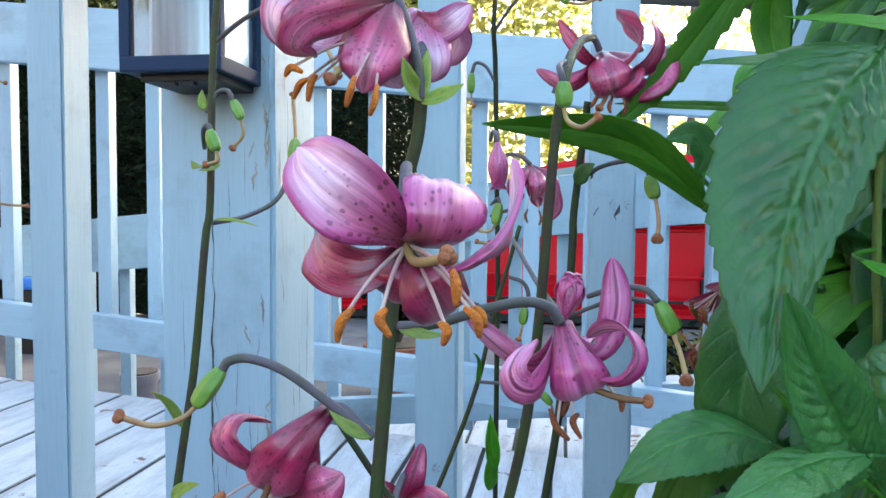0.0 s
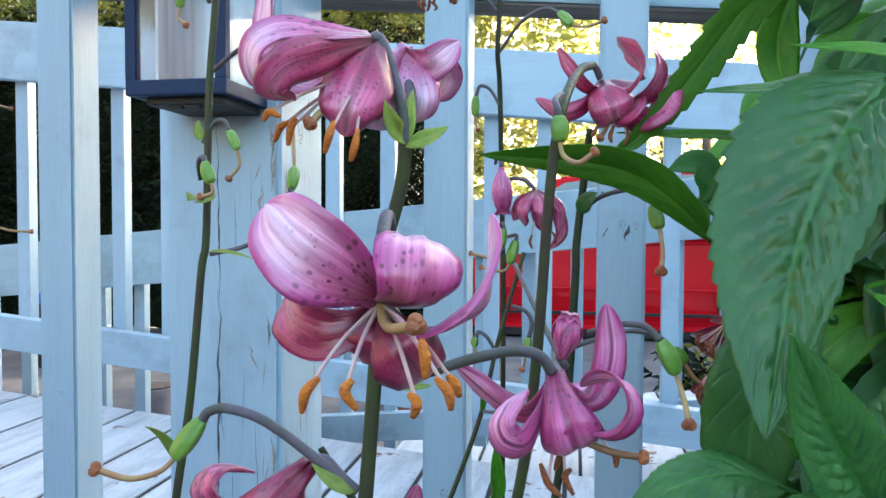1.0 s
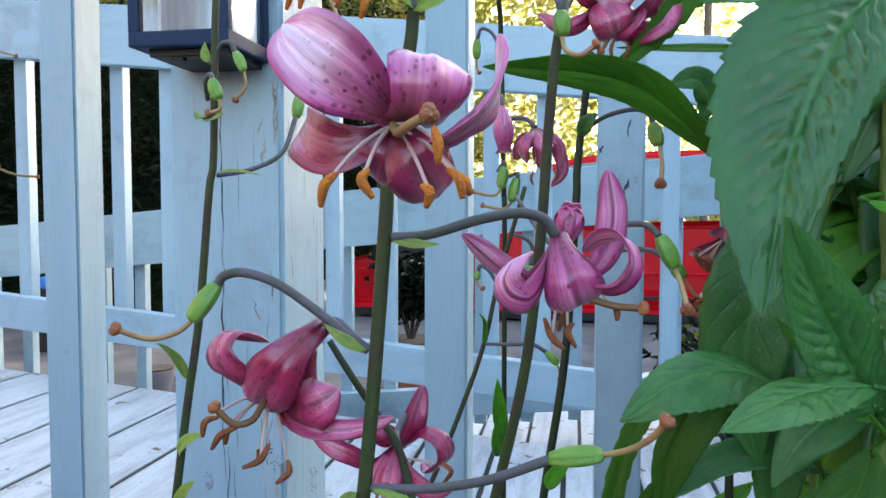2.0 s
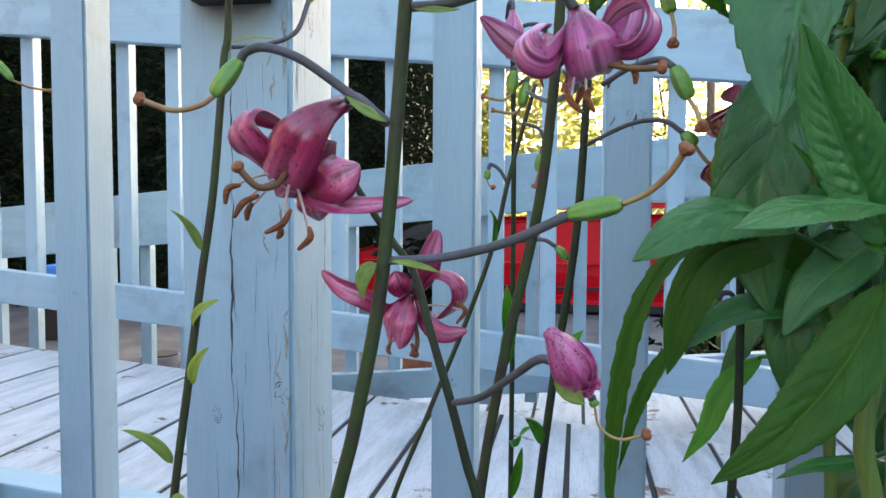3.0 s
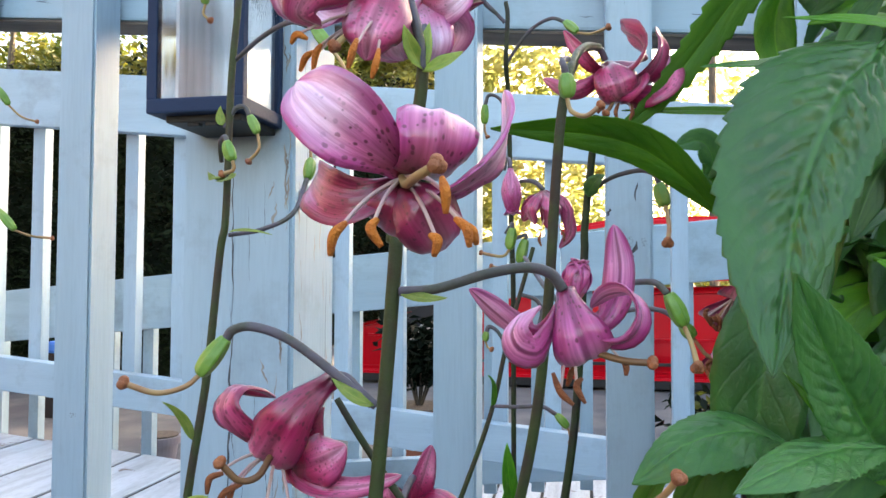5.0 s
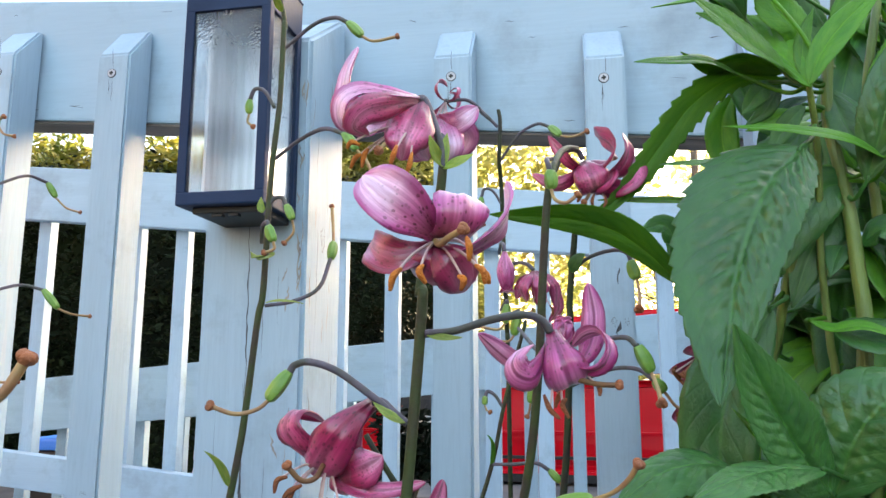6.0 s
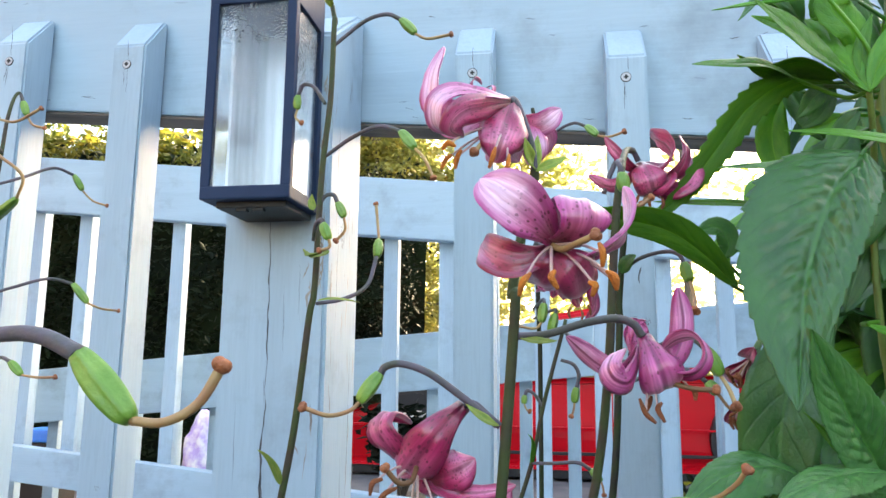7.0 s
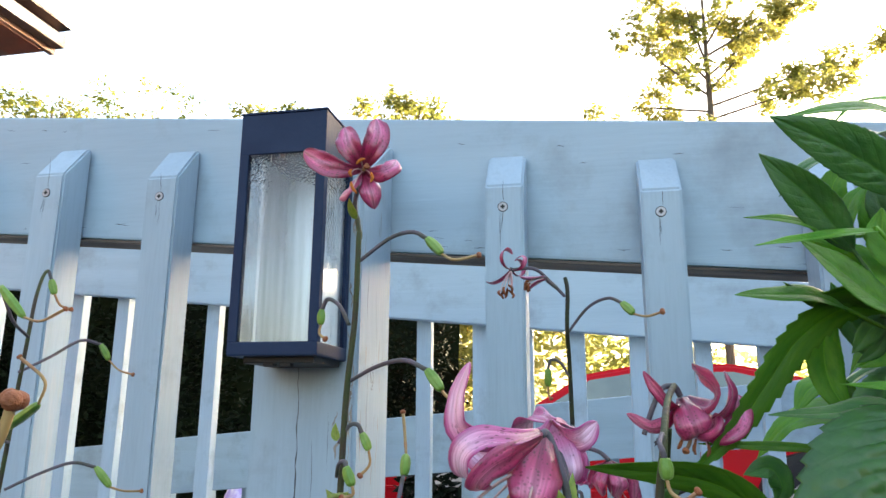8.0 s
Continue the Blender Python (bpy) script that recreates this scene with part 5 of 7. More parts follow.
# ---- flowers ----
shaped_flower("pink spotted flower, wide open, with orange anthers", main_stem, [(0.1742, 0.1485, 0.7725), (0.1762, 0.1390, 0.7752), (0.1786, 0.1270, 0.7748), (0.1806, 0.1170, 0.7700), (0.1821, 0.1095, 0.7622)],
    [([(0.1828, 0.1085, 0.7626), (0.1794, 0.1025, 0.7659), (0.1754, 0.0991, 0.7691), (0.1703, 0.1000, 0.7731), (0.1661, 0.1037, 0.7766)], 13.2, (0.62, 0.0, 0.78), 8, TEPAL_PALE),
     ([(0.1860, 0.1085, 0.7612), (0.1893, 0.1025, 0.7629), (0.1907, 0.1000, 0.7659), (0.1903, 0.1025, 0.7698), (0.1891, 0.1085, 0.7713), (0.1878, 0.1170, 0.7697), (0.1873, 0.1203, 0.7648)], 13.6, (0.99, 0.05, -0.02), 0, TEPAL_PALE, 0.72, -0.22),
     ([(0.1835, 0.1093, 0.7606), (0.1898, 0.1051, 0.7584), (0.1954, 0.1025, 0.7605), (0.1989, 0.1042, 0.7647), (0.1998, 0.1076, 0.7697), (0.1996, 0.1101, 0.7753)], 9.3, (-0.45, 0.85, 0.25), 15),
     ([(0.1828, 0.1093, 0.7610), (0.1858, 0.1025, 0.7576), (0.1882, 0.1016, 0.7547), (0.1896, 0.1068, 0.7507), (0.1890, 0.1136, 0.7499)], 11.0, (0.8, 0.1, 0.5), 0, TEPAL_SHADED_THROAT),
     ([(0.1822, 0.1093, 0.7610), (0.1822, 0.1042, 0.7575), (0.1806, 0.1051, 0.7547), (0.1786, 0.1110, 0.7530), (0.1771, 0.1178, 0.7537)], 10.6, (0.95, 0.1, -0.15), 0, TEPAL_SHADED_THROAT),
     ([(0.1816, 0.1101, 0.7606), (0.1786, 0.1059, 0.7582), (0.1747, 0.1051, 0.7573), (0.1705, 0.1068, 0.7585), (0.1669, 0.1110, 0.7612), (0.1656, 0.1161, 0.7636)], 9.3, (-0.2, 0.3, 0.93), 0, TEPAL_SHADED_THROAT)],
    (0.1824, 0.1093, 0.7615), [((0.1755, 0.0940, 0.7480), (0.1764, 0.0931, 0.7510), (0.1780, 0.0940, 0.7529)), ((0.1832, 0.0923, 0.7532), (0.1824, 0.0915, 0.7517), (0.1838, 0.0923, 0.7492)), ((0.1903, 0.0948, 0.7510), (0.1916, 0.0940, 0.7501), (0.1909, 0.0948, 0.7479)), ((0.1940, 0.0948, 0.7533), (0.1958, 0.0940, 0.7518), (0.1961, 0.0948, 0.7492)), ((0.1925, 0.0923, 0.7590), (0.1932, 0.0915, 0.7567), (0.1931, 0.0923, 0.7538)), ((0.1948, 0.0991, 0.7529), (0.1959, 0.0991, 0.7517), (0.1964, 0.1000, 0.7498))], [(0.1849, 0.1025, 0.7594), (0.1881, 0.0957, 0.7596), (0.1917, 0.0923, 0.7607)], TEPAL_PALE)
shaped_flower("mauve-pink flower with fully rolled-back striped tepals", main_stem, [(0.1722, 0.1480, 0.7416), (0.1806, 0.1490, 0.7423), (0.1915, 0.1510, 0.7456), (0.1999, 0.1540, 0.7470), (0.2051, 0.1560, 0.7456), (0.2076, 0.1570, 0.7421)],
    [([(0.2080, 0.1570, 0.7425), (0.2095, 0.1510, 0.7383), (0.2112, 0.1480, 0.7333), (0.2129, 0.1500, 0.7282), (0.2135, 0.1550, 0.7266), (0.2130, 0.1610, 0.7280), (0.2121, 0.1640, 0.7304)], 13, (0.95, 0.1, 0.3), 0),
     ([(0.2072, 0.1570, 0.7389), (0.2056, 0.1520, 0.7339), (0.2029, 0.1480, 0.7289), (0.1988, 0.1460, 0.7298), (0.1970, 0.1470, 0.7334), (0.1990, 0.1510, 0.7367), (0.2025, 0.1560, 0.7383)], 8.5, (0.35, 0.88, 0.3), -20),
     ([(0.2072, 0.1600, 0.7391), (0.2031, 0.1610, 0.7319), (0.1975, 0.1620, 0.7324), (0.1913, 0.1620, 0.7371), (0.1860, 0.1610, 0.7422)], 7.5, (0.55, 0.25, -0.8), 0),
     ([(0.2096, 0.1600, 0.7385), (0.2153, 0.1520, 0.7320), (0.2206, 0.1500, 0.7320), (0.2235, 0.1500, 0.7368), (0.2215, 0.1520, 0.7414), (0.2173, 0.1570, 0.7411), (0.2138, 0.1630, 0.7382)], 6.5, (-0.25, 0.92, 0.2), 25),
     ([(0.2096, 0.1620, 0.7388), (0.2151, 0.1630, 0.7345), (0.2189, 0.1640, 0.7382), (0.2203, 0.1630, 0.7470), (0.2189, 0.1610, 0.7568)], 7.5, (0.9, 0.25, 0.25), 0),
     ([(0.2090, 0.1620, 0.7393), (0.2103, 0.1660, 0.7338), (0.2136, 0.1720, 0.7352), (0.2164, 0.1760, 0.7360)], 9, (0.8, 0.2, -0.4), 0)],
    (0.2096, 0.1570, 0.7355), [((0.2056, 0.1500, 0.7245), (0.2072, 0.1500, 0.7205), (0.2099, 0.1500, 0.7179)), ((0.2118, 0.1510, 0.7235), (0.2106, 0.1510, 0.7216), (0.2124, 0.1510, 0.7181)), ((0.2200, 0.1520, 0.7276), (0.2209, 0.1520, 0.7262), (0.2209, 0.1520, 0.7241)), ((0.2098, 0.1580, 0.7250), (0.2092, 0.1580, 0.7231), (0.2084, 0.1580, 0.7206))], [(0.2131, 0.1540, 0.7297), (0.2164, 0.1520, 0.7283), (0.2208, 0.1510, 0.7273), (0.2260, 0.1500, 0.7271)], TEPAL_STRIPED, dry=True)
shaped_flower("deep pink flower turned aside, speckled inside", main_stem, [(0.1669, 0.1490, 0.7162), (0.1633, 0.1490, 0.7190), (0.1595, 0.1500, 0.7220), (0.1565, 0.1500, 0.7223)],
    [([(0.1564, 0.1510, 0.7219), (0.1528, 0.1440, 0.7182), (0.1483, 0.1410, 0.7123), (0.1421, 0.1460, 0.7048), (0.1396, 0.1510, 0.7026), (0.1393, 0.1570, 0.7042), (0.1407, 0.1600, 0.7069)], 13.5, (0.72, 0.1, -0.68), 0),
     ([(0.1485, 0.1560, 0.7125), (0.1409, 0.1520, 0.7054), (0.1354, 0.1460, 0.7100), (0.1318, 0.1450, 0.7151), (0.1331, 0.1480, 0.7196), (0.1365, 0.1530, 0.7185), (0.1396, 0.1570, 0.7159)], 10.5, (0.45, 0.85, 0.28), -5),
     ([(0.1461, 0.1520, 0.7003), (0.1520, 0.1480, 0.7029), (0.1563, 0.1470, 0.7051), (0.1595, 0.1500, 0.7069)], 12, (-0.45, 0.2, 0.87), 0, TEPAL, 0.6),
     ([(0.1477, 0.1580, 0.7087), (0.1457, 0.1530, 0.7012), (0.1520, 0.1500, 0.6978), (0.1607, 0.1500, 0.6975), (0.1663, 0.1530, 0.6981), (0.1707, 0.1570, 0.6991)], 5.5, (-0.1, 0.55, 0.82), 0),
     ([(0.1485, 0.1600, 0.7137), (0.1424, 0.1580, 0.7071), (0.1392, 0.1560, 0.7021), (0.1352, 0.1600, 0.7001)], 10, (0.6, 0.3, -0.6), 0),
     ([(0.1493, 0.1600, 0.7137), (0.1468, 0.1580, 0.7028), (0.1461, 0.1560, 0.6965), (0.1453, 0.1620, 0.6941)], 9, (0.9, 0.2, 0.2), 0)],
    (0.1425, 0.1520, 0.7054), [((0.1352, 0.1400, 0.7021), (0.1326, 0.1390, 0.7012), (0.1319, 0.1390, 0.6978)), ((0.1391, 0.1410, 0.6998), (0.1357, 0.1400, 0.6981), (0.1335, 0.1400, 0.6948)), ((0.1470, 0.1400, 0.6968), (0.1453, 0.1390, 0.6935), (0.1413, 0.1390, 0.6915)), ((0.1504, 0.1420, 0.6928), (0.1510, 0.1410, 0.6904), (0.1482, 0.1410, 0.6878)), ((0.1350, 0.1460, 0.6982), (0.1339, 0.1460, 0.6961), (0.1337, 0.1460, 0.6940)), ((0.1412, 0.1470, 0.6930), (0.1416, 0.1470, 0.6913), (0.1407, 0.1470, 0.6899))], [(0.1434, 0.1460, 0.7047), (0.1432, 0.1400, 0.7019), (0.1403, 0.1370, 0.7017), (0.1370, 0.1350, 0.7056)], TEPAL, dry=True)
shaped_flower("pink striped flower hanging low", stem_n, [(0.1617, 0.1980, 0.6781), (0.1583, 0.2100, 0.6783), (0.1584, 0.2220, 0.6807), (0.1541, 0.2300, 0.6695)],
    [([(0.1523, 0.2310, 0.6674), (0.1462, 0.2260, 0.6630), (0.1389, 0.2220, 0.6672), (0.1306, 0.2220, 0.6708), (0.1236, 0.2240, 0.6757)], 7, (0.5, 0.3, 0.85), 0),
     ([(0.1549, 0.2310, 0.6675), (0.1581, 0.2260, 0.6718), (0.1608, 0.2230, 0.6804), (0.1634, 0.2260, 0.6902)], 8.5, (0.95, 0.25, 0.2), 0),
     ([(0.1549, 0.2310, 0.6666), (0.1631, 0.2240, 0.6755), (0.1706, 0.2210, 0.6743), (0.1724, 0.2220, 0.6673), (0.1655, 0.2280, 0.6604), (0.1612, 0.2340, 0.6609)], 8, (0.3, 0.9, 0.1), 15),
     ([(0.1539, 0.2310, 0.6665), (0.1592, 0.2240, 0.6592), (0.1668, 0.2210, 0.6559), (0.1740, 0.2230, 0.6572)], 7, (-0.2, 0.5, 0.85), 0),
     ([(0.1529, 0.2310, 0.6674), (0.1532, 0.2230, 0.6631), (0.1527, 0.2200, 0.6578), (0.1512, 0.2230, 0.6502)], 8.5, (0.96, 0.1, 0.2), 0),
     ([(0.1518, 0.2330, 0.6670), (0.1494, 0.2260, 0.6643), (0.1470, 0.2240, 0.6585), (0.1467, 0.2280, 0.6512)], 8.5, (0.9, 0.2, 0.2), 0),
     ([(0.1514, 0.2350, 0.6665), (0.1495, 0.2320, 0.6702), (0.1477, 0.2300, 0.6756)], 9, (0.9, 0.2, 0.3), 0)],
    (0.1539, 0.2310, 0.6634), [((0.1485, 0.2220, 0.6530), (0.1475, 0.2220, 0.6499), (0.1485, 0.2220, 0.6484)), ((0.1553, 0.2220, 0.6523), (0.1562, 0.2220, 0.6504), (0.1551, 0.2220, 0.6481)), ((0.1710, 0.2190, 0.6670), (0.1740, 0.2190, 0.6642), (0.1711, 0.2190, 0.6600))], [(0.1552, 0.2280, 0.6599), (0.1567, 0.2260, 0.6524), (0.1559, 0.2260, 0.6481)], TEPAL, dry=True)
shaped_flower("pink nodding flower, its tepals rolled back", main_stem, [(0.1774, 0.1470, 0.7904), (0.1767, 0.1470, 0.7975), (0.1743, 0.1480, 0.8060), (0.1718, 0.1480, 0.8120), (0.1702, 0.1470, 0.8120)],
    [([(0.1697, 0.1480, 0.8125), (0.1569, 0.1500, 0.8103), (0.1473, 0.1500, 0.8129), (0.1463, 0.1500, 0.8216), (0.1495, 0.1510, 0.8324)], 8.5, (-0.9, -0.2, 0.35), 0),
     ([(0.1711, 0.1480, 0.8129), (0.1697, 0.1410, 0.8036), (0.1680, 0.1380, 0.7962), (0.1664, 0.1410, 0.7914)], 14.5, (0.9, 0.1, -0.35), 0, TEPAL),
     ([(0.1699, 0.1470, 0.8126), (0.1637, 0.1390, 0.8112), (0.1558, 0.1350, 0.8111), (0.1504, 0.1340, 0.8076), (0.1501, 0.1370, 0.8018), (0.1548, 0.1430, 0.8006)], 8, (0.15, 0.85, 0.45), -20),
     ([(0.1710, 0.1470, 0.8115), (0.1642, 0.1370, 0.8069), (0.1581, 0.1310, 0.8031), (0.1546, 0.1320, 0.7987), (0.1573, 0.1380, 0.7983)], 8.5, (0.3, 0.75, -0.5), 0, TEPAL),
     ([(0.1714, 0.1490, 0.8122), (0.1710, 0.1470, 0.8031), (0.1711, 0.1470, 0.7960), (0.1725, 0.1500, 0.7938)], 11, (0.9, 0.2, 0.1), 0),
     ([(0.1703, 0.1500, 0.8127), (0.1611, 0.1500, 0.8058), (0.1534, 0.1520, 0.8047), (0.1467, 0.1560, 0.8108)], 11, (0.2, 0.5, 0.8), 0)],
    (0.1696, 0.1460, 0.8044), [((0.1518, 0.1350, 0.7939), (0.1534, 0.1340, 0.7954), (0.1558, 0.1340, 0.7944)), ((0.1654, 0.1320, 0.7871), (0.1666, 0.1310, 0.7902), (0.1672, 0.1320, 0.7930)), ((0.1548, 0.1400, 0.7895), (0.1554, 0.1400, 0.7930), (0.1566, 0.1400, 0.7951)), ((0.1692, 0.1360, 0.7859), (0.1703, 0.1350, 0.7885), (0.1707, 0.1360, 0.7920)), ((0.1498, 0.1450, 0.7909), (0.1515, 0.1440, 0.7937), (0.1534, 0.1440, 0.7949))], [(0.1649, 0.1450, 0.8008), (0.1627, 0.1400, 0.7969), (0.1607, 0.1370, 0.7935)], TEPAL_PALE)
shaped_flower("deep pink flower with tightly rolled tepals", stem_r1, [(0.2044, 0.2620, 0.8097), (0.2082, 0.2620, 0.8201), (0.2129, 0.2640, 0.8288), (0.2181, 0.2660, 0.8297), (0.2205, 0.2680, 0.8259)],
    [([(0.2210, 0.2680, 0.8248), (0.2173, 0.2620, 0.8211), (0.2124, 0.2600, 0.8255), (0.2054, 0.2620, 0.8360)], 5.9, (0.75, 0.1, 0.65), 0),
     ([(0.2205, 0.2680, 0.8240), (0.2152, 0.2620, 0.8154), (0.2071, 0.2600, 0.8125), (0.1979, 0.2620, 0.8184)], 6.5, (0.2, 0.3, -0.9), 0),
     ([(0.2210, 0.2680, 0.8253), (0.2222, 0.2580, 0.8202), (0.2240, 0.2540, 0.8146), (0.2259, 0.2580, 0.8097), (0.2292, 0.2660, 0.8112)], 15.2, (0.96, 0.1, 0.25), 0),
     ([(0.2231, 0.2700, 0.8253), (0.2299, 0.2620, 0.8221), (0.2329, 0.2600, 0.8267), (0.2283, 0.2640, 0.8337), (0.2266, 0.2700, 0.8377)], 16.0, (0.85, 0.1, 0.45), 0),
     ([(0.2241, 0.2700, 0.8242), (0.2316, 0.2640, 0.8174), (0.2361, 0.2600, 0.8197), (0.2394, 0.2610, 0.8272), (0.2384, 0.2640, 0.8359)], 11.9, (0.9, 0.2, -0.3), 0),
     ([(0.2241, 0.2700, 0.8231), (0.2327, 0.2640, 0.8126), (0.2390, 0.2620, 0.8129), (0.2433, 0.2640, 0.8190), (0.2434, 0.2680, 0.8265)], 12.0, (0.5, 0.3, 0.8), 0),
     ([(0.2236, 0.2720, 0.8232), (0.2302, 0.2660, 0.8122), (0.2367, 0.2660, 0.8093), (0.2419, 0.2680, 0.8112)], 7.6, (0.2, 0.3, 0.9), 0),
     ([(0.2226, 0.2700, 0.8226), (0.2276, 0.2620, 0.8133), (0.2314, 0.2580, 0.8137), (0.2331, 0.2600, 0.8188)], 11.1, (0.3, 0.2, 0.9), 0)],
    (0.2248, 0.2660, 0.8161), [((0.2200, 0.2620, 0.8092), (0.2184, 0.2600, 0.8059), (0.2174, 0.2600, 0.8043)), ((0.2250, 0.2620, 0.8082), (0.2238, 0.2600, 0.8046), (0.2243, 0.2600, 0.8021)), ((0.2294, 0.2620, 0.8075), (0.2297, 0.2600, 0.8039), (0.2287, 0.2600, 0.8014)), ((0.2326, 0.2640, 0.8095), (0.2340, 0.2640, 0.8068), (0.2329, 0.2640, 0.8048))], [(0.2224, 0.2600, 0.8073), (0.2203, 0.2580, 0.8038)], TEPAL, True)
shaped_flower("rosy flower facing outward like a star", left_stem, [(0.0733, 0.2680, 0.9112), (0.0718, 0.2680, 0.9194), (0.0741, 0.2670, 0.9292), (0.0761, 0.2650, 0.9343)],
    [([(0.0767, 0.2630, 0.9348), (0.0686, 0.2570, 0.9333), (0.0590, 0.2560, 0.9370), (0.0473, 0.2590, 0.9451)], 11, (0.4, 0.1, 0.9), 0),
     ([(0.0767, 0.2630, 0.9351), (0.0750, 0.2570, 0.9401), (0.0720, 0.2560, 0.9461), (0.0675, 0.2610, 0.9567)], 12, (0.9, 0.1, 0.3), 0),
     ([(0.0776, 0.2630, 0.9350), (0.0828, 0.2570, 0.9407), (0.0862, 0.2570, 0.9492), (0.0839, 0.2610, 0.9602)], 12, (0.9, 0.1, -0.2), 0),
     ([(0.0782, 0.2630, 0.9347), (0.0879, 0.2570, 0.9315), (0.0934, 0.2580, 0.9343), (0.0937, 0.2640, 0.9390)], 11, (0.2, 0.2, 0.95), 0),
     ([(0.0776, 0.2630, 0.9336), (0.0824, 0.2570, 0.9238), (0.0843, 0.2570, 0.9178), (0.0843, 0.2610, 0.9139)], 10.5, (0.9, 0.1, 0.2), 0),
     ([(0.0762, 0.2630, 0.9337), (0.0746, 0.2580, 0.9272), (0.0710, 0.2580, 0.9225), (0.0659, 0.2620, 0.9203)], 9, (0.7, 0.1, 0.7), 0)],
    (0.0776, 0.2620, 0.9344), [((0.0750, 0.2520, 0.9252), (0.0759, 0.2520, 0.9221), (0.0780, 0.2520, 0.9194)), ((0.0778, 0.2510, 0.9335), (0.0795, 0.2510, 0.9354), (0.0820, 0.2510, 0.9360)), ((0.0850, 0.2510, 0.9291), (0.0859, 0.2510, 0.9265), (0.0851, 0.2510, 0.9240)), ((0.0754, 0.2510, 0.9311), (0.0746, 0.2510, 0.9294), (0.0755, 0.2510, 0.9274))], [(0.0792, 0.2580, 0.9332), (0.0826, 0.2520, 0.9324)], TEPAL)
shaped_flower("pale pink flower seen from behind", main_stem, [(0.1774, 0.1470, 0.7904), (0.1758, 0.1600, 0.8012), (0.1711, 0.1720, 0.8119)],
    [([(0.1720, 0.1720, 0.8153), (0.1780, 0.1660, 0.8106), (0.1815, 0.1640, 0.8113), (0.1855, 0.1660, 0.8155)], 8, (0.3, 0.3, -0.9), 0),
     ([(0.1720, 0.1720, 0.8153), (0.1750, 0.1650, 0.8071), (0.1768, 0.1630, 0.8008), (0.1749, 0.1660, 0.7974)], 11, (0.9, 0.1, 0.3), 0),
     ([(0.1720, 0.1720, 0.8153), (0.1689, 0.1680, 0.8085), (0.1650, 0.1660, 0.8023), (0.1613, 0.1680, 0.7998)], 11, (0.6, 0.2, -0.7), 0),
     ([(0.1720, 0.1720, 0.8153), (0.1750, 0.1780, 0.8138), (0.1790, 0.1820, 0.8115), (0.1762, 0.1860, 0.8056)], 11, (0.8, 0.3, -0.3), 0),
     ([(0.1720, 0.1720, 0.8153), (0.1654, 0.1800, 0.8163), (0.1620, 0.1860, 0.8124), (0.1635, 0.1900, 0.8064)], 11, (0.8, 0.3, 0.3), 0)],
    (0.1720, 0.1720, 0.8143), [], None, TEPAL_PALE)
nB1, nF0 = (0.1722, 0.1480, 0.7416), (0.1774, 0.1470, 0.7904)
for tip, w in (((0.1749, 0.1400, 0.7983), 0.0042), ((0.1870, 0.1450, 0.7935), 0.0045), ((0.1784, 0.1500, 0.8021), 0.0036)):
    mid = (Vector(nF0) + Vector(tip)) / 2 + Vector((0, -0.002, -0.002))
    leaf("bract", nF0, mid, tip, w, (0.1, -0.8, 0.5), BRACT, main_stem, 0.4, ni=14, nj=7)
leaf("bract", nB1, (0.1780, 0.1460, 0.7394), (0.1834, 0.1470, 0.7404), 0.003, (0, -0.7, 0.7), BRACT, main_stem, 0.4, ni=12, nj=7)
leaf("bract", (0.1666, 0.1480, 0.7165), (0.1623, 0.1460, 0.7178), (0.1571, 0.1470, 0.7225), 0.0035, (0, -0.6, 0.8), BRACT, main_stem, 0.4, ni=12, nj=7)
def half_closed(label, plant, top, low, r, stalk):
    """A drooping flower whose tepals have closed round the pod."""
    f = part("flower", tube(stalk, (0.001, 0.0012), 9), PEDICEL, plant, label, smooth=True)
    a = (Vector(low) - Vector(top))
    ln = a.length
    d, up, right = frame_of(a)
    for k in range(6):
        t = k * math.pi / 3
        rad = up * math.cos(t) + right * math.sin(t)
        tepal("tepal", Vector(top) + rad * r * 0.05, d, rad, ln * 1.06, r * 1.3, 34, -88, f, cup=0.4, ni=20, nj=11, mat=TEPAL_SPECKLED, power=1.7)
    return f


half_closed("pale pink closed flower with dark speckles", stem_n, (0.2029, 0.1580, 0.6690), (0.2140, 0.1650, 0.6512), 0.0080, [(0.1747, 0.1900, 0.6418), (0.1835, 0.1840, 0.6454), (0.1932, 0.1760, 0.6536), (0.2001, 0.1670, 0.6601), (0.2049, 0.1630, 0.6602)])
half_closed("closed pink flower with violet speckles", stem_r3, (0.2090, 0.2000, 0.7372), (0.2116, 0.2000, 0.7522), 0.0066, [(0.1840, 0.3500, 0.7544), (0.1987, 0.2800, 0.7393), (0.2092, 0.2100, 0.7345), (0.2083, 0.2000, 0.7376)])
seed_pod(stem_n, [(0.2130, 0.1650, 0.6523), (0.2133, 0.1650, 0.6513)], (0.2138, 0.1650, 0.6496), [(0.2151, 0.1640, 0.6449), (0.2196, 0.1630, 0.6426), (0.2256, 0.1620, 0.6444)], 0.0011, "ripening pod with a dried ochre style below a closed flower")
half_closed("closed crimson flower in the shade of the stems", stem_r0, (0.1735, 0.3850, 0.8037), (0.1750, 0.3850, 0.7736), 0.007, [(0.1667, 0.4200, 0.8084), (0.1698, 0.4000, 0.8112), (0.1729, 0.3880, 0.8085), (0.1735, 0.3850, 0.8037)])
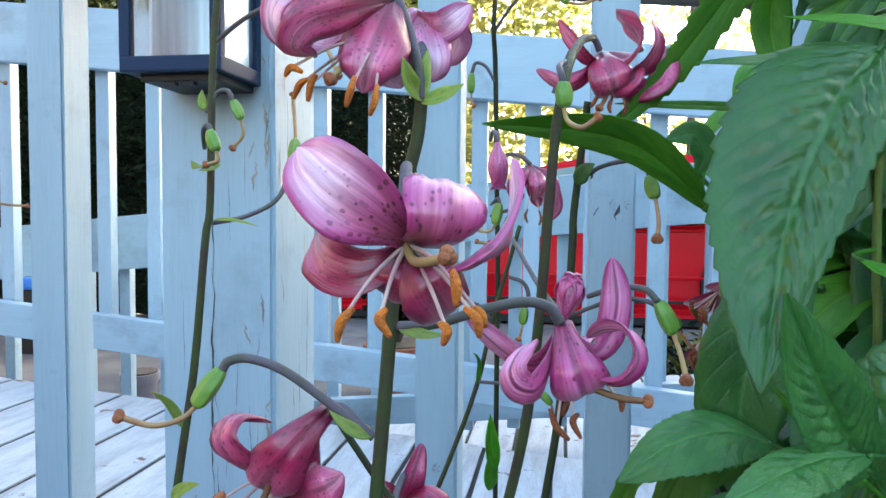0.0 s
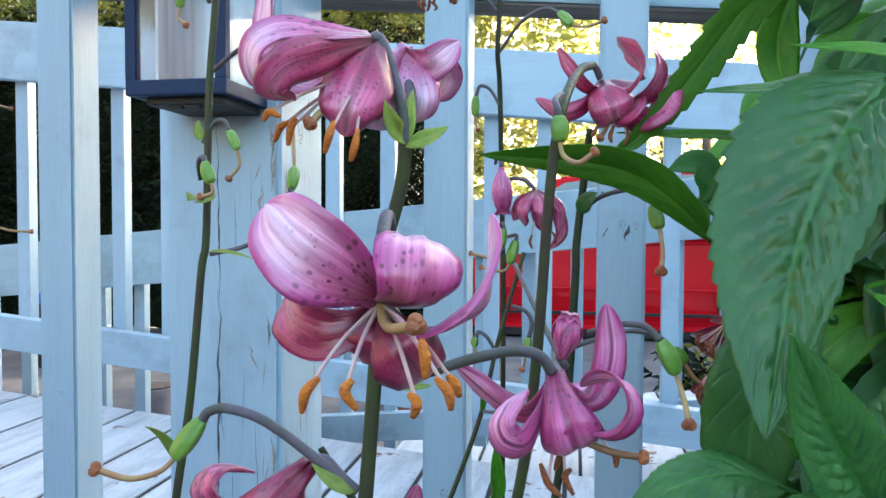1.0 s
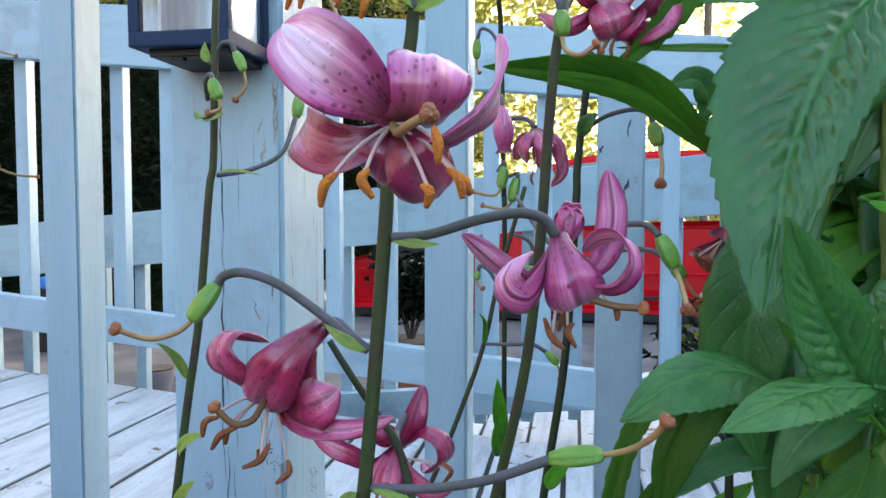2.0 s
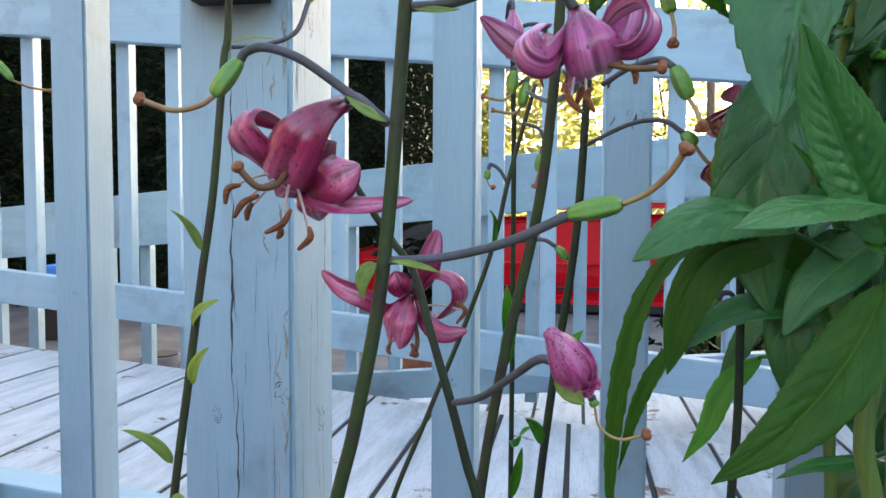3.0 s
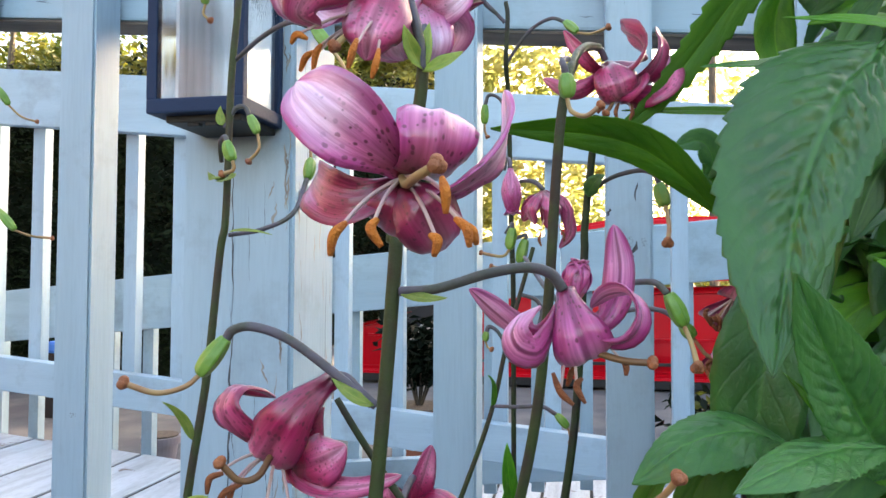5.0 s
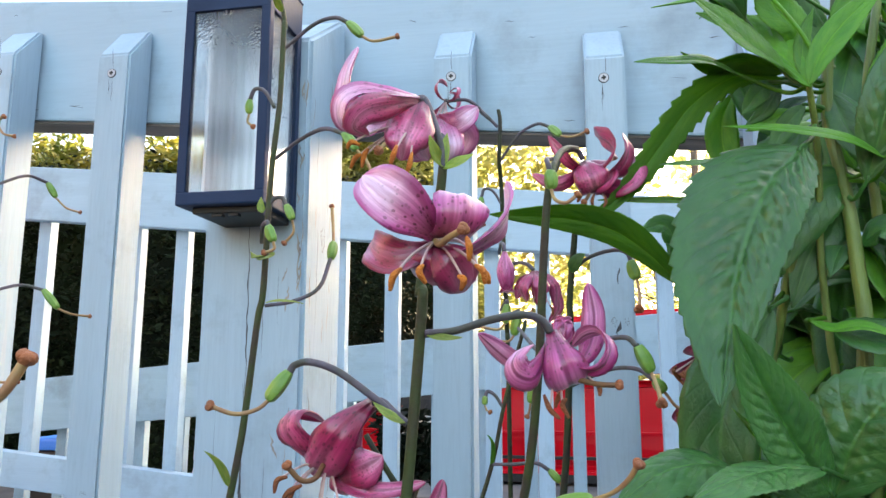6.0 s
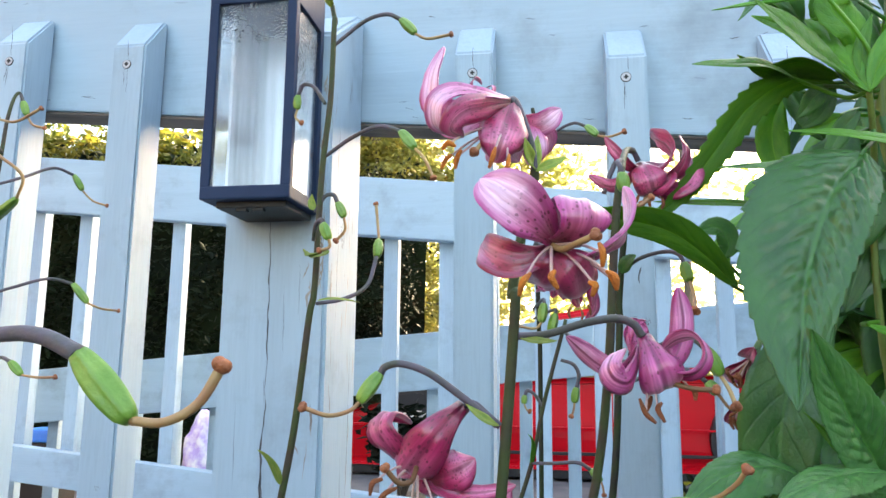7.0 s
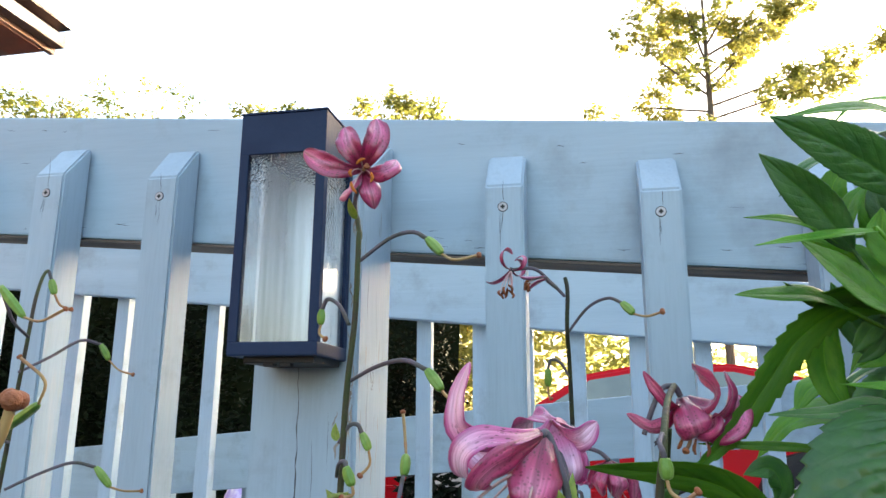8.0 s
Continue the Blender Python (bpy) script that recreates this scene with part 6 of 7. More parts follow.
shaped_flower("small open crimson flower in the shade of the stems", stem_r0, [(0.1667, 0.4200, 0.7950), (0.1774, 0.4000, 0.7982), (0.1859, 0.3900, 0.7967), (0.1912, 0.3880, 0.7921)],
    [([(0.1912, 0.3880, 0.7915), (0.1866, 0.3800, 0.7864), (0.1837, 0.3780, 0.7796), (0.1866, 0.3840, 0.7728)], 10.2, (0.9, 0.2, 0.3), 0),
     ([(0.1912, 0.3880, 0.7915), (0.1953, 0.3780, 0.7860), (0.1966, 0.3740, 0.7791), (0.1934, 0.3800, 0.7731)], 10.7, (0.95, 0.1, -0.1), 0),
     ([(0.1917, 0.3900, 0.7917), (0.1997, 0.3860, 0.7868), (0.2045, 0.3860, 0.7807), (0.2038, 0.3880, 0.7699)], 7.9, (0.8, 0.2, 0.4), 0),
     ([(0.1922, 0.3920, 0.7913), (0.2026, 0.3900, 0.7811), (0.2056, 0.3900, 0.7688), (0.1995, 0.3920, 0.7604)], 7.4, (0.9, 0.2, 0.2), 0),
     ([(0.1904, 0.3920, 0.7913), (0.1841, 0.3940, 0.7848), (0.1796, 0.3960, 0.7756)], 8.1, (0.8, 0.2, -0.4), 0),
     ([(0.1915, 0.3940, 0.7909), (0.1939, 0.3960, 0.7792), (0.1956, 0.3980, 0.7694)], 9.4, (0.95, 0.2, 0), 0)],
    (0.1931, 0.3860, 0.7808), [((0.1905, 0.3780, 0.7682), (0.1894, 0.3770, 0.7646), (0.1906, 0.3770, 0.7610)), ((0.1964, 0.3780, 0.7676), (0.1976, 0.3770, 0.7633), (0.1964, 0.3770, 0.7598)), ((0.2005, 0.3800, 0.7700), (0.2022, 0.3800, 0.7670), (0.2022, 0.3800, 0.7635))], None, TEPAL, True)
seed_pod(stem_r0, [(0.1674, 0.4200, 0.7709), (0.1739, 0.3900, 0.7740), (0.1750, 0.3850, 0.7712)], (0.1732, 0.3850, 0.7596), [(0.1689, 0.3850, 0.7559), (0.1578, 0.3850, 0.7578)], 0.0026, "ribbed green pod below the crimson flowers")
seed_pod(stem_r0, [(0.1674, 0.4200, 0.7642), (0.1807, 0.3900, 0.7678), (0.1817, 0.3850, 0.7650)], (0.1786, 0.3850, 0.7523), [(0.1744, 0.3850, 0.7486), (0.1633, 0.3850, 0.7504)], 0.0026, "ribbed green pod below the crimson flowers")
leaf("bract", (0.0736, 0.2670, 0.9109), (0.0717, 0.2620, 0.9134), (0.0716, 0.2600, 0.9200), 0.004, (0, -0.8, 0.3), BRACT, left_stem, 0.4, ni=10, nj=5)
flower("withered flower with thin curled tepals", stem_r0, [(0.1679, 0.4100, 0.8927), (0.1592, 0.4080, 0.9019), (0.1487, 0.4040, 0.9105)], (0.1344, 0.4000, 0.9094), (-0.2, -0.3, -0.9),
       [(0, 26, 4, 60, 300, 40), (90, 24, 3, 60, 330, 60), (180, 26, 4, 60, 330, 0), (-90, 22, 3.5, 30, 120, 0)], 1.0, 0.016, 18, ANTHER_DRY, 31, 0)
flower("rosy rolled tepals dangling from a short stalk", stem_r0, [(0.1626, 0.4090, 0.8983), (0.1581, 0.4070, 0.9018)], (0.1558, 0.4050, 0.9045), (-0.8, -0.1, -0.3), [(0, 16, 8, 10, 30, 0), (180, 14, 7, 0, 25, 0)], 1.0, 0.012, 10, ANTHER_DRY, 33, 0)
flower("half hidden pink flower by a broad leaf", stem_rr, [(0.2666, 0.2800, 0.7180), (0.2699, 0.2850, 0.7405)], (0.2684, 0.2850, 0.7373), (-0.6, -0.2, -0.7),
       [(-100, 22, 10, 30, 100, 0), (180, 22, 10, 40, 70, 0), (60, 20, 10, 50, 120, 0)], 0.9, 0.014, 20, ANTHER_DRY, 36, 0.012)
flower("half hidden pink flower by a broad leaf", stem_rr, [(0.2691, 0.2800, 0.6906), (0.2691, 0.2850, 0.7114)], (0.2658, 0.2850, 0.7189), (-0.5, -0.2, -0.8),
       [(-100, 16, 8, 20, 60, 0), (180, 16, 8, 30, 60, 0), (60, 16, 8, 40, 60, 0)], 0.9, 0.012, 20, ANTHER_DRY, 37, 0)

# ---- seed pods ----
seed_pod(main_stem, [(0.1660, 0.1490, 0.7165), (0.1558, 0.1480, 0.7245), (0.1463, 0.1470, 0.7310), (0.1387, 0.1460, 0.7335), (0.1340, 0.1460, 0.7327), (0.1324, 0.1460, 0.7307)], (0.1269, 0.1440, 0.7225), [(0.1244, 0.1420, 0.7201), (0.1188, 0.1400, 0.7189), (0.1122, 0.1380, 0.7211)], 0.0020, stalk_r=(0.0011, 0.0011), knob=0.0016)
seed_pod(main_stem, [(0.1670, 0.1490, 0.6851), (0.1800, 0.1480, 0.6862), (0.1940, 0.1460, 0.6898), (0.2072, 0.1440, 0.6958)], (0.2180, 0.1420, 0.6981), [(0.2228, 0.1390, 0.7004), (0.2265, 0.1350, 0.7041), (0.2289, 0.1320, 0.7083)], 0.0020, stalk_r=(0.0010, 0.0011), knob=0.0016)
leaf("bract", (0.1675, 0.1480, 0.6851), (0.1746, 0.1460, 0.6847), (0.1795, 0.1470, 0.6826), 0.0022, (0, -0.6, 0.8), BRACT, main_stem, 0.4, ni=12, nj=5)
seed_pod(stem_r1, [(0.2168, 0.2400, 0.7388), (0.2253, 0.2320, 0.7427), (0.2332, 0.2240, 0.7434), (0.2369, 0.2190, 0.7400)], (0.2415, 0.2190, 0.7304), [(0.2424, 0.2100, 0.7257), (0.2429, 0.2030, 0.7204)], 0.0024, knob=0.002)
seed_pod(stem_r2, [(0.2141, 0.2990, 0.7787), (0.2224, 0.2950, 0.7849), (0.2331, 0.2900, 0.7873), (0.2392, 0.2860, 0.7855), (0.2413, 0.2850, 0.7811)], (0.2432, 0.2820, 0.7723), [(0.2437, 0.2750, 0.7642), (0.2423, 0.2670, 0.7577)], 0.0026, knob=0.0022)
leaf("bract", (0.2141, 0.2970, 0.7779), (0.2157, 0.2930, 0.7841), (0.2209, 0.2920, 0.7863), 0.007, (0, -0.8, 0.3), LEAF, stem_r2, 0.4, ni=10, nj=5)
seed_pod(stem_r2, [(0.2108, 0.3000, 0.7232), (0.2292, 0.2930, 0.7315), (0.2418, 0.2880, 0.7320), (0.2490, 0.2850, 0.7269)], (0.2533, 0.2840, 0.7217), [(0.2583, 0.2830, 0.7152), (0.2656, 0.2830, 0.7131)], 0.0024, knob=0.002)
seed_pod(stem_r0, [(0.1681, 0.4120, 0.8685), (0.1820, 0.4040, 0.8842), (0.1944, 0.3980, 0.8891), (0.2026, 0.3940, 0.8854)], (0.2095, 0.3910, 0.8779), [(0.2169, 0.3880, 0.8760), (0.2256, 0.3860, 0.8782)], 0.0024, knob=0.002)
seed_pod(left_stem, [(0.0763, 0.2630, 0.8884), (0.0926, 0.2600, 0.8987), (0.1038, 0.2590, 0.9010), (0.1109, 0.2580, 0.8974)], (0.1182, 0.2580, 0.8896), [(0.1243, 0.2580, 0.8867), (0.1352, 0.2590, 0.8886)], 0.0022)
seed_pod(left_stem, [(0.0736, 0.2630, 0.8319), (0.0889, 0.2550, 0.8381), (0.1040, 0.2470, 0.8404), (0.1154, 0.2420, 0.8359)], (0.1225, 0.2400, 0.8271), [(0.1272, 0.2380, 0.8218), (0.1313, 0.2370, 0.8130)], 0.0022)
seed_pod(left_stem, [(0.0717, 0.2640, 0.7613), (0.0813, 0.2750, 0.7644), (0.0897, 0.2870, 0.7721), (0.0914, 0.2980, 0.7882)], (0.0912, 0.3030, 0.7980), [(0.0893, 0.3070, 0.8081), (0.0877, 0.3090, 0.8185)], 0.0024)
seed_pod(left_stem, [(0.0732, 0.2620, 0.8583), (0.0663, 0.2660, 0.8684), (0.0590, 0.2700, 0.8719), (0.0555, 0.2720, 0.8673)], (0.0553, 0.2720, 0.8598), [(0.0546, 0.2720, 0.8557), (0.0576, 0.2720, 0.8529)], 0.0018, "small green seed pod hanging close to its stem")
seed_pod(left_stem, [(0.0702, 0.2620, 0.8044), (0.0747, 0.2620, 0.8120), (0.0790, 0.2620, 0.8126), (0.0810, 0.2620, 0.8090)], (0.0845, 0.2620, 0.8016), [(0.0851, 0.2620, 0.7955), (0.0809, 0.2620, 0.7907)], 0.0019, "small green seed pod hanging close to its stem")
seed_pod(left_stem, [(0.0712, 0.2580, 0.7904), (0.0749, 0.2500, 0.7960), (0.0788, 0.2460, 0.7976), (0.0801, 0.2450, 0.7954)], (0.0837, 0.2430, 0.7879), [(0.0839, 0.2430, 0.7844), (0.0795, 0.2430, 0.7830)], 0.0022, "small green seed pod hanging close to its stem")
seed_pod(stem_r1, [(0.2079, 0.2140, 0.8112), (0.2063, 0.2060, 0.8084), (0.2068, 0.2030, 0.8059), (0.2073, 0.2030, 0.8035)], (0.2077, 0.2030, 0.7964), [(0.2089, 0.2020, 0.7924), (0.2128, 0.2000, 0.7904), (0.2170, 0.2000, 0.7931)], 0.0022)
seed_pod(stem_r0, [(0.1687, 0.4200, 0.8420), (0.1633, 0.4200, 0.8509), (0.1574, 0.4200, 0.8530), (0.1551, 0.4200, 0.8472)], (0.1549, 0.4200, 0.8358), [(0.1550, 0.4200, 0.8315), (0.1563, 0.4200, 0.8282)], 0.0022, "small green seed pod hanging close to its stem")
seed_pod(stem_r3, [(0.1741, 0.3600, 0.7100), (0.1697, 0.3600, 0.7171), (0.1654, 0.3600, 0.7197), (0.1639, 0.3600, 0.7171)], (0.1634, 0.3600, 0.7122), [(0.1646, 0.3600, 0.7093), (0.1663, 0.3600, 0.7082)], 0.0016, "small green seed pod hanging close to its stem")
seed_pod(stem_r3, [(0.1672, 0.3600, 0.6798), (0.1792, 0.3550, 0.6807), (0.1921, 0.3500, 0.6821), (0.1990, 0.3500, 0.6787)], (0.2046, 0.3500, 0.6725), [(0.2055, 0.3500, 0.6691), (0.2058, 0.3500, 0.6658)], 0.0019, "small green seed pod on a thin stalk")
seed_pod(stem_r3, [(0.1842, 0.3300, 0.7367), (0.1907, 0.3300, 0.7343), (0.1934, 0.3300, 0.7291), (0.1922, 0.3300, 0.7225)], (0.1910, 0.3300, 0.7146), [(0.1903, 0.3300, 0.7106), (0.1893, 0.3300, 0.7079)], 0.0019, "small green seed pod on a thin stalk")
seed_pod(stem_rr, [(0.2675, 0.2700, 0.6616), (0.2650, 0.2680, 0.6663), (0.2615, 0.2660, 0.6668), (0.2594, 0.2650, 0.6644)], (0.2555, 0.2640, 0.6588), [(0.2544, 0.2640, 0.6574), (0.2533, 0.2640, 0.6557)], 0.0022, "dark green seed pod beside the broad leaves")
# pods of the stem at the side
seed_pod(stem_ll, [(-0.1619, 0.3280, 0.8413), (-0.1588, 0.3500, 0.8525), (-0.1582, 0.3750, 0.8652), (-0.1536, 0.3900, 0.8640)], (-0.1480, 0.3930, 0.8534), [(-0.1420, 0.3970, 0.8466), (-0.1331, 0.4000, 0.8436)], 0.0021)
seed_pod(stem_ll, [(-0.1627, 0.3300, 0.7721), (-0.1544, 0.3450, 0.7797), (-0.1410, 0.3580, 0.7863), (-0.1280, 0.3640, 0.7836)], (-0.1190, 0.3680, 0.7714), [(-0.1144, 0.3760, 0.7684), (-0.1085, 0.3860, 0.7676)], 0.0023)
seed_pod(stem_ll, [(-0.1655, 0.3430, 0.9067), (-0.1647, 0.3450, 0.9080), (-0.1615, 0.3450, 0.9020)], (-0.1578, 0.3450, 0.8923), [(-0.1500, 0.3420, 0.8845), (-0.1402, 0.3400, 0.8814)], 0.0023)
seed_pod(stem_ll, [(-0.1602, 0.3300, 0.8631), (-0.1540, 0.3100, 0.8696), (-0.1526, 0.3000, 0.8811), (-0.1522, 0.2950, 0.8884)], (-0.1294, 0.2900, 0.8695), [(-0.1164, 0.2880, 0.8669), (-0.1001, 0.2860, 0.8730)], 0.0024)
seed_pod(stem_ll, [(-0.1643, 0.3300, 0.7994), (-0.1529, 0.3100, 0.8017), (-0.1444, 0.3000, 0.8043), (-0.1378, 0.2950, 0.8071)], (-0.1086, 0.2850, 0.8216), [(-0.1049, 0.2830, 0.8338), (-0.1207, 0.2810, 0.8464)], 0.0026)
seed_pod(stem_ll, [(-0.1538, 0.3200, 0.7270), (-0.1383, 0.3100, 0.7323), (-0.1253, 0.3050, 0.7356), (-0.1148, 0.3000, 0.7333)], (-0.1070, 0.3000, 0.7261), [(-0.0972, 0.3000, 0.7249), (-0.0869, 0.3000, 0.7252)], 0.0022)
# pods close to the camera's way
seed_pod(near_stem, [(0.0759, 0.0440, 0.7348), (0.0969, 0.0400, 0.7373), (0.1059, 0.0380, 0.7369), (0.1138, 0.0360, 0.7342)], (0.1241, 0.0340, 0.7250), [(0.1291, 0.0340, 0.7249), (0.1335, 0.0350, 0.7274), (0.1363, 0.0360, 0.7326)], 0.0022, stalk_r=(0.0012, 0.0014), knob=0.0015)
seed_pod(near_stem, [(0.0590, 0.0440, 0.8391), (0.0736, 0.0300, 0.8385), (0.0954, 0.0150, 0.8278), (0.1077, 0.0090, 0.8183)], (0.1148, 0.0080, 0.8103), [(0.1180, 0.0080, 0.8094), (0.1211, 0.0080, 0.8131), (0.1226, 0.0080, 0.8182)], 0.0017, knob=0.0015)

leaf("bract", (0.1645, 0.1470, 0.6846), (0.1606, 0.1440, 0.6826), (0.1622, 0.1450, 0.6765), 0.0038, (0.2, -0.9, 0.2), BRACT, main_stem, 0.4, ni=12, nj=7)
leaf("bract", (0.2060, 0.1630, 0.6596), (0.2071, 0.1600, 0.6538), (0.2116, 0.1600, 0.6514), 0.006, (-0.3, -0.8, 0.3), BRACT, stem_n, 0.4, ni=12, nj=7)

# small leaves on the left stem and low stems
for base, ctrl, tip, w, st in (
        ((0.0553, 0.2600, 0.6491), (0.0593, 0.2550, 0.6562), (0.0724, 0.2500, 0.6613), 0.007, left_stem), ((0.0544, 0.2600, 0.6249), (0.0589, 0.2550, 0.6357), (0.0680, 0.2500, 0.6424), 0.007, left_stem),
        ((0.0453, 0.2600, 0.5907), (0.0415, 0.2550, 0.6037), (0.0284, 0.2500, 0.6071), 0.005, left_stem), ((0.0594, 0.2600, 0.6797), (0.0566, 0.2600, 0.6899), (0.0516, 0.2500, 0.6963), 0.004, left_stem),
        ((0.0442, 0.2600, 0.5726), (0.0498, 0.2550, 0.5791), (0.0572, 0.2500, 0.5800), 0.006, left_stem), ((0.0460, 0.2600, 0.5602), (0.0521, 0.2550, 0.5680), (0.0596, 0.2500, 0.5763), 0.007, left_stem),
        ((0.0727, 0.2620, 0.7625), (0.0835, 0.2550, 0.7638), (0.0970, 0.2500, 0.7604), 0.002, left_stem), ((0.0701, 0.2600, 0.7823), (0.0730, 0.2500, 0.7849), (0.0702, 0.2500, 0.7817), 0.008, left_stem),
        ((0.0711, 0.2580, 0.7822), (0.0807, 0.2450, 0.7814), (0.0816, 0.2500, 0.7842), 0.007, left_stem), ((0.0693, 0.2620, 0.8055), (0.0677, 0.2620, 0.8088), (0.0684, 0.2620, 0.8136), 0.004, left_stem),
        ((0.1740, 0.4000, 0.5306), (0.1787, 0.3900, 0.5540), (0.1807, 0.3900, 0.5644), 0.006, stem_r0), ((0.1743, 0.4000, 0.5604), (0.1783, 0.3800, 0.5744), (0.1873, 0.3700, 0.5823), 0.008, stem_r0),
        ((0.1960, 0.3000, 0.5965), (0.1925, 0.2950, 0.6050), (0.1888, 0.2900, 0.6094), 0.007, stem_r2), ((0.1729, 0.4000, 0.6192), (0.1714, 0.3900, 0.6396), (0.1712, 0.3900, 0.6553), 0.009, stem_r0),
        ((0.1815, 0.1900, 0.6005), (0.1952, 0.2000, 0.6027), (0.2050, 0.2100, 0.5934), 0.004, stem_n), ((0.1715, 0.4000, 0.6087), (0.1708, 0.3900, 0.6209), (0.1716, 0.3900, 0.6337), 0.009, stem_r0),
        ((0.2013, 0.3000, 0.6302), (0.2060, 0.2900, 0.6405), (0.2123, 0.2900, 0.6479), 0.007, stem_r2), ((0.1667, 0.3600, 0.6780), (0.1705, 0.3550, 0.6930), (0.1654, 0.3500, 0.6967), 0.003, stem_r3)):
    leaf("leaf", base, ctrl, tip, w, (0.2, -0.7, 0.6), BRACT if st is left_stem else LEAF_LIGHT, st, 0.4, ni=14, nj=7, widest=0.35)

# ---- broad-leaved plant ----
bush = thing("leafy_plant", "tall leafy perennial with broad toothed green leaves", "plant", at=(0.33, 0.24, 0.3))
stalk_lines = []


def stalk(pts, r):
    low = Vector(pts[0])
    foot = [low + Vector((0.02, 0.01, -1)) * (low.z + 0.12) * (1 - k / 6) for k in range(6)]
    line = foot + list(pts)
    stalk_lines.append(smooth_path(line, 10))
    return part("stalk", tube(line, r, 12, 8), GREEN_STEM, bush, smooth=True)


def blade(pts, wa, wb, face, mat, fold=0.2, quilt=0.3, widest=0.4, blunt=0.85, teeth=0.05, fine=False):
    """A toothed leaf along a bent midrib through pts, from its base to its tip; wa and wb are its half widths on
    either side, fold lifts the margins towards the upper side, quilt swells the blade between the side veins."""
    c = smooth_path(pts, 10)
    run = [0.0]
    for p, q in zip(c, c[1:]):
        run.append(run[-1] + (q - p).length)
    total = run[-1]
    f = Vector(face).normalized()
    seed = c[0].x * 97 + c[-1].z * 53
    rich = quilt > 1.5
    ni, nj = (170, 49) if rich else (96, 37) if fine else (44, 15)
    veins, pillow = (15, 0.050) if rich else (8, 0.085)
    saw = 17 if fine else 12
    grid, k = [], 0
    for i in range(ni):
        s = i / (ni - 1)
        goal = s * total
        while k < len(c) - 2 and run[k + 1] < goal:
            k += 1
        p = c[k] + (c[k + 1] - c[k]) * ((goal - run[k]) / max(1e-9, run[k + 1] - run[k]))
        tan = (c[min(k + 2, len(c) - 1)] - c[max(k - 1, 0)]).normalized()
        side = tan.cross(f).normalized()
        nr = side.cross(tan).normalized()
        prof = math.sin(math.pi * min(1, s ** (math.log(0.5) / math.log(widest)))) ** blunt * 0.98 + 0.02 * (1 - s)
        bend = 0.10 * noise.noise((s * 3.0, seed, 2.0))
        row = []
        for j in range(nj):
            v = j / (nj - 1) * 2 - 1
            a = abs(v)
            w = (wa if v > 0 else wb) * prof
            size = (wa + wb) * 0.5
            if teeth and a > 0.9 and 0.04 < s < 0.97:
                ph = s * saw + 0.35 * noise.noise((s * 6, seed, v)) + (0.4 if v > 0 else 0)
                w *= 1 + teeth * (ph % 1.0) * (a - 0.9) * 10 + 0.03 * noise.noise((s * 9, seed, v * 2))
            h = fold * w * (a ** 1.2 - 0.3 * a ** 3) + bend * w * (1 if v > 0 else 0.6) * a
            if quilt:
                vein = (s * veins - a * (2.6 if rich else 1.9) + 0.30 * noise.noise((s * 6 + seed, v * 3, 1.0))) % 1.0
                swell = (1 - abs(2 * vein - 1) ** 1.8) * min(1, a * 3.2) * max(0, 1 - a * 1.15) ** 0.6 * prof
                h += quilt * size * pillow * swell
                h += quilt * size * pillow * 0.8 * noise.noise((s * 24 + seed, v * 4.5, seed)) * max(0, 1 - a * 1.05) ** 0.6 * prof
                h += quilt * size * pillow * 0.25 * noise.noise((s * 26 + seed, v * 9, seed)) * max(0, 1 - a) * prof
            h -= (0.05 + 0.02 * quilt) * w * math.exp(-(a * 9) ** 2)
            h += 0.10 * size * noise.noise((s * 4, v * 1.5, seed + 7)) * a
            row.append(p + side * v * w + nr * h)
        grid.append(row)
    ob = sheet("leaf", grid, 0.0004, mat, bush)
    near = min((q for line in stalk_lines for q in line), key=lambda q: (q - c[0]).length)
    gap = (near - c[0]).length
    if 0.004 < gap < 0.09:
        mid = (near + c[0]) / 2 + Vector((0, 0, -0.1 * gap)) + (c[0] - c[2]).normalized() * gap * 0.2
        part("petiole", tube([near, mid, c[0], c[1]], (0.0011, 0.0007), 7, 5), mat, ob, smooth=True)
    return ob


stalk([(0.3170, 0.2700, 0.5785), (0.3124, 0.2700, 0.6261), (0.3320, 0.2720, 0.7330), (0.3340, 0.2750, 0.7743), (0.3328, 0.2780, 0.8104), (0.3292, 0.2800, 0.8430), (0.3322, 0.2800, 0.8758), (0.3365, 0.2800, 0.9066), (0.3168, 0.2800, 0.9282)], (0.0050, 0.0019))
stalk([(0.3251, 0.2850, 0.7185), (0.3237, 0.2850, 0.7430), (0.3214, 0.2800, 0.7829), (0.3210, 0.2720, 0.8170), (0.3178, 0.2620, 0.8346), (0.3136, 0.2520, 0.8484)], (0.0022, 0.0013))
stalk([(0.3364, 0.3000, 0.5677), (0.3337, 0.3000, 0.6316), (0.3528, 0.3000, 0.7334), (0.3534, 0.3000, 0.7962), (0.3533, 0.3000, 0.8545), (0.3627, 0.3000, 0.9065)], (0.0040, 0.0020))
stalk([(0.3155, 0.3100, 0.5479), (0.3129, 0.3100, 0.6053), (0.3003, 0.3000, 0.7123), (0.3054, 0.2950, 0.7476), (0.3105, 0.2850, 0.7789), (0.3159, 0.2800, 0.8050)], (0.0030, 0.0020))
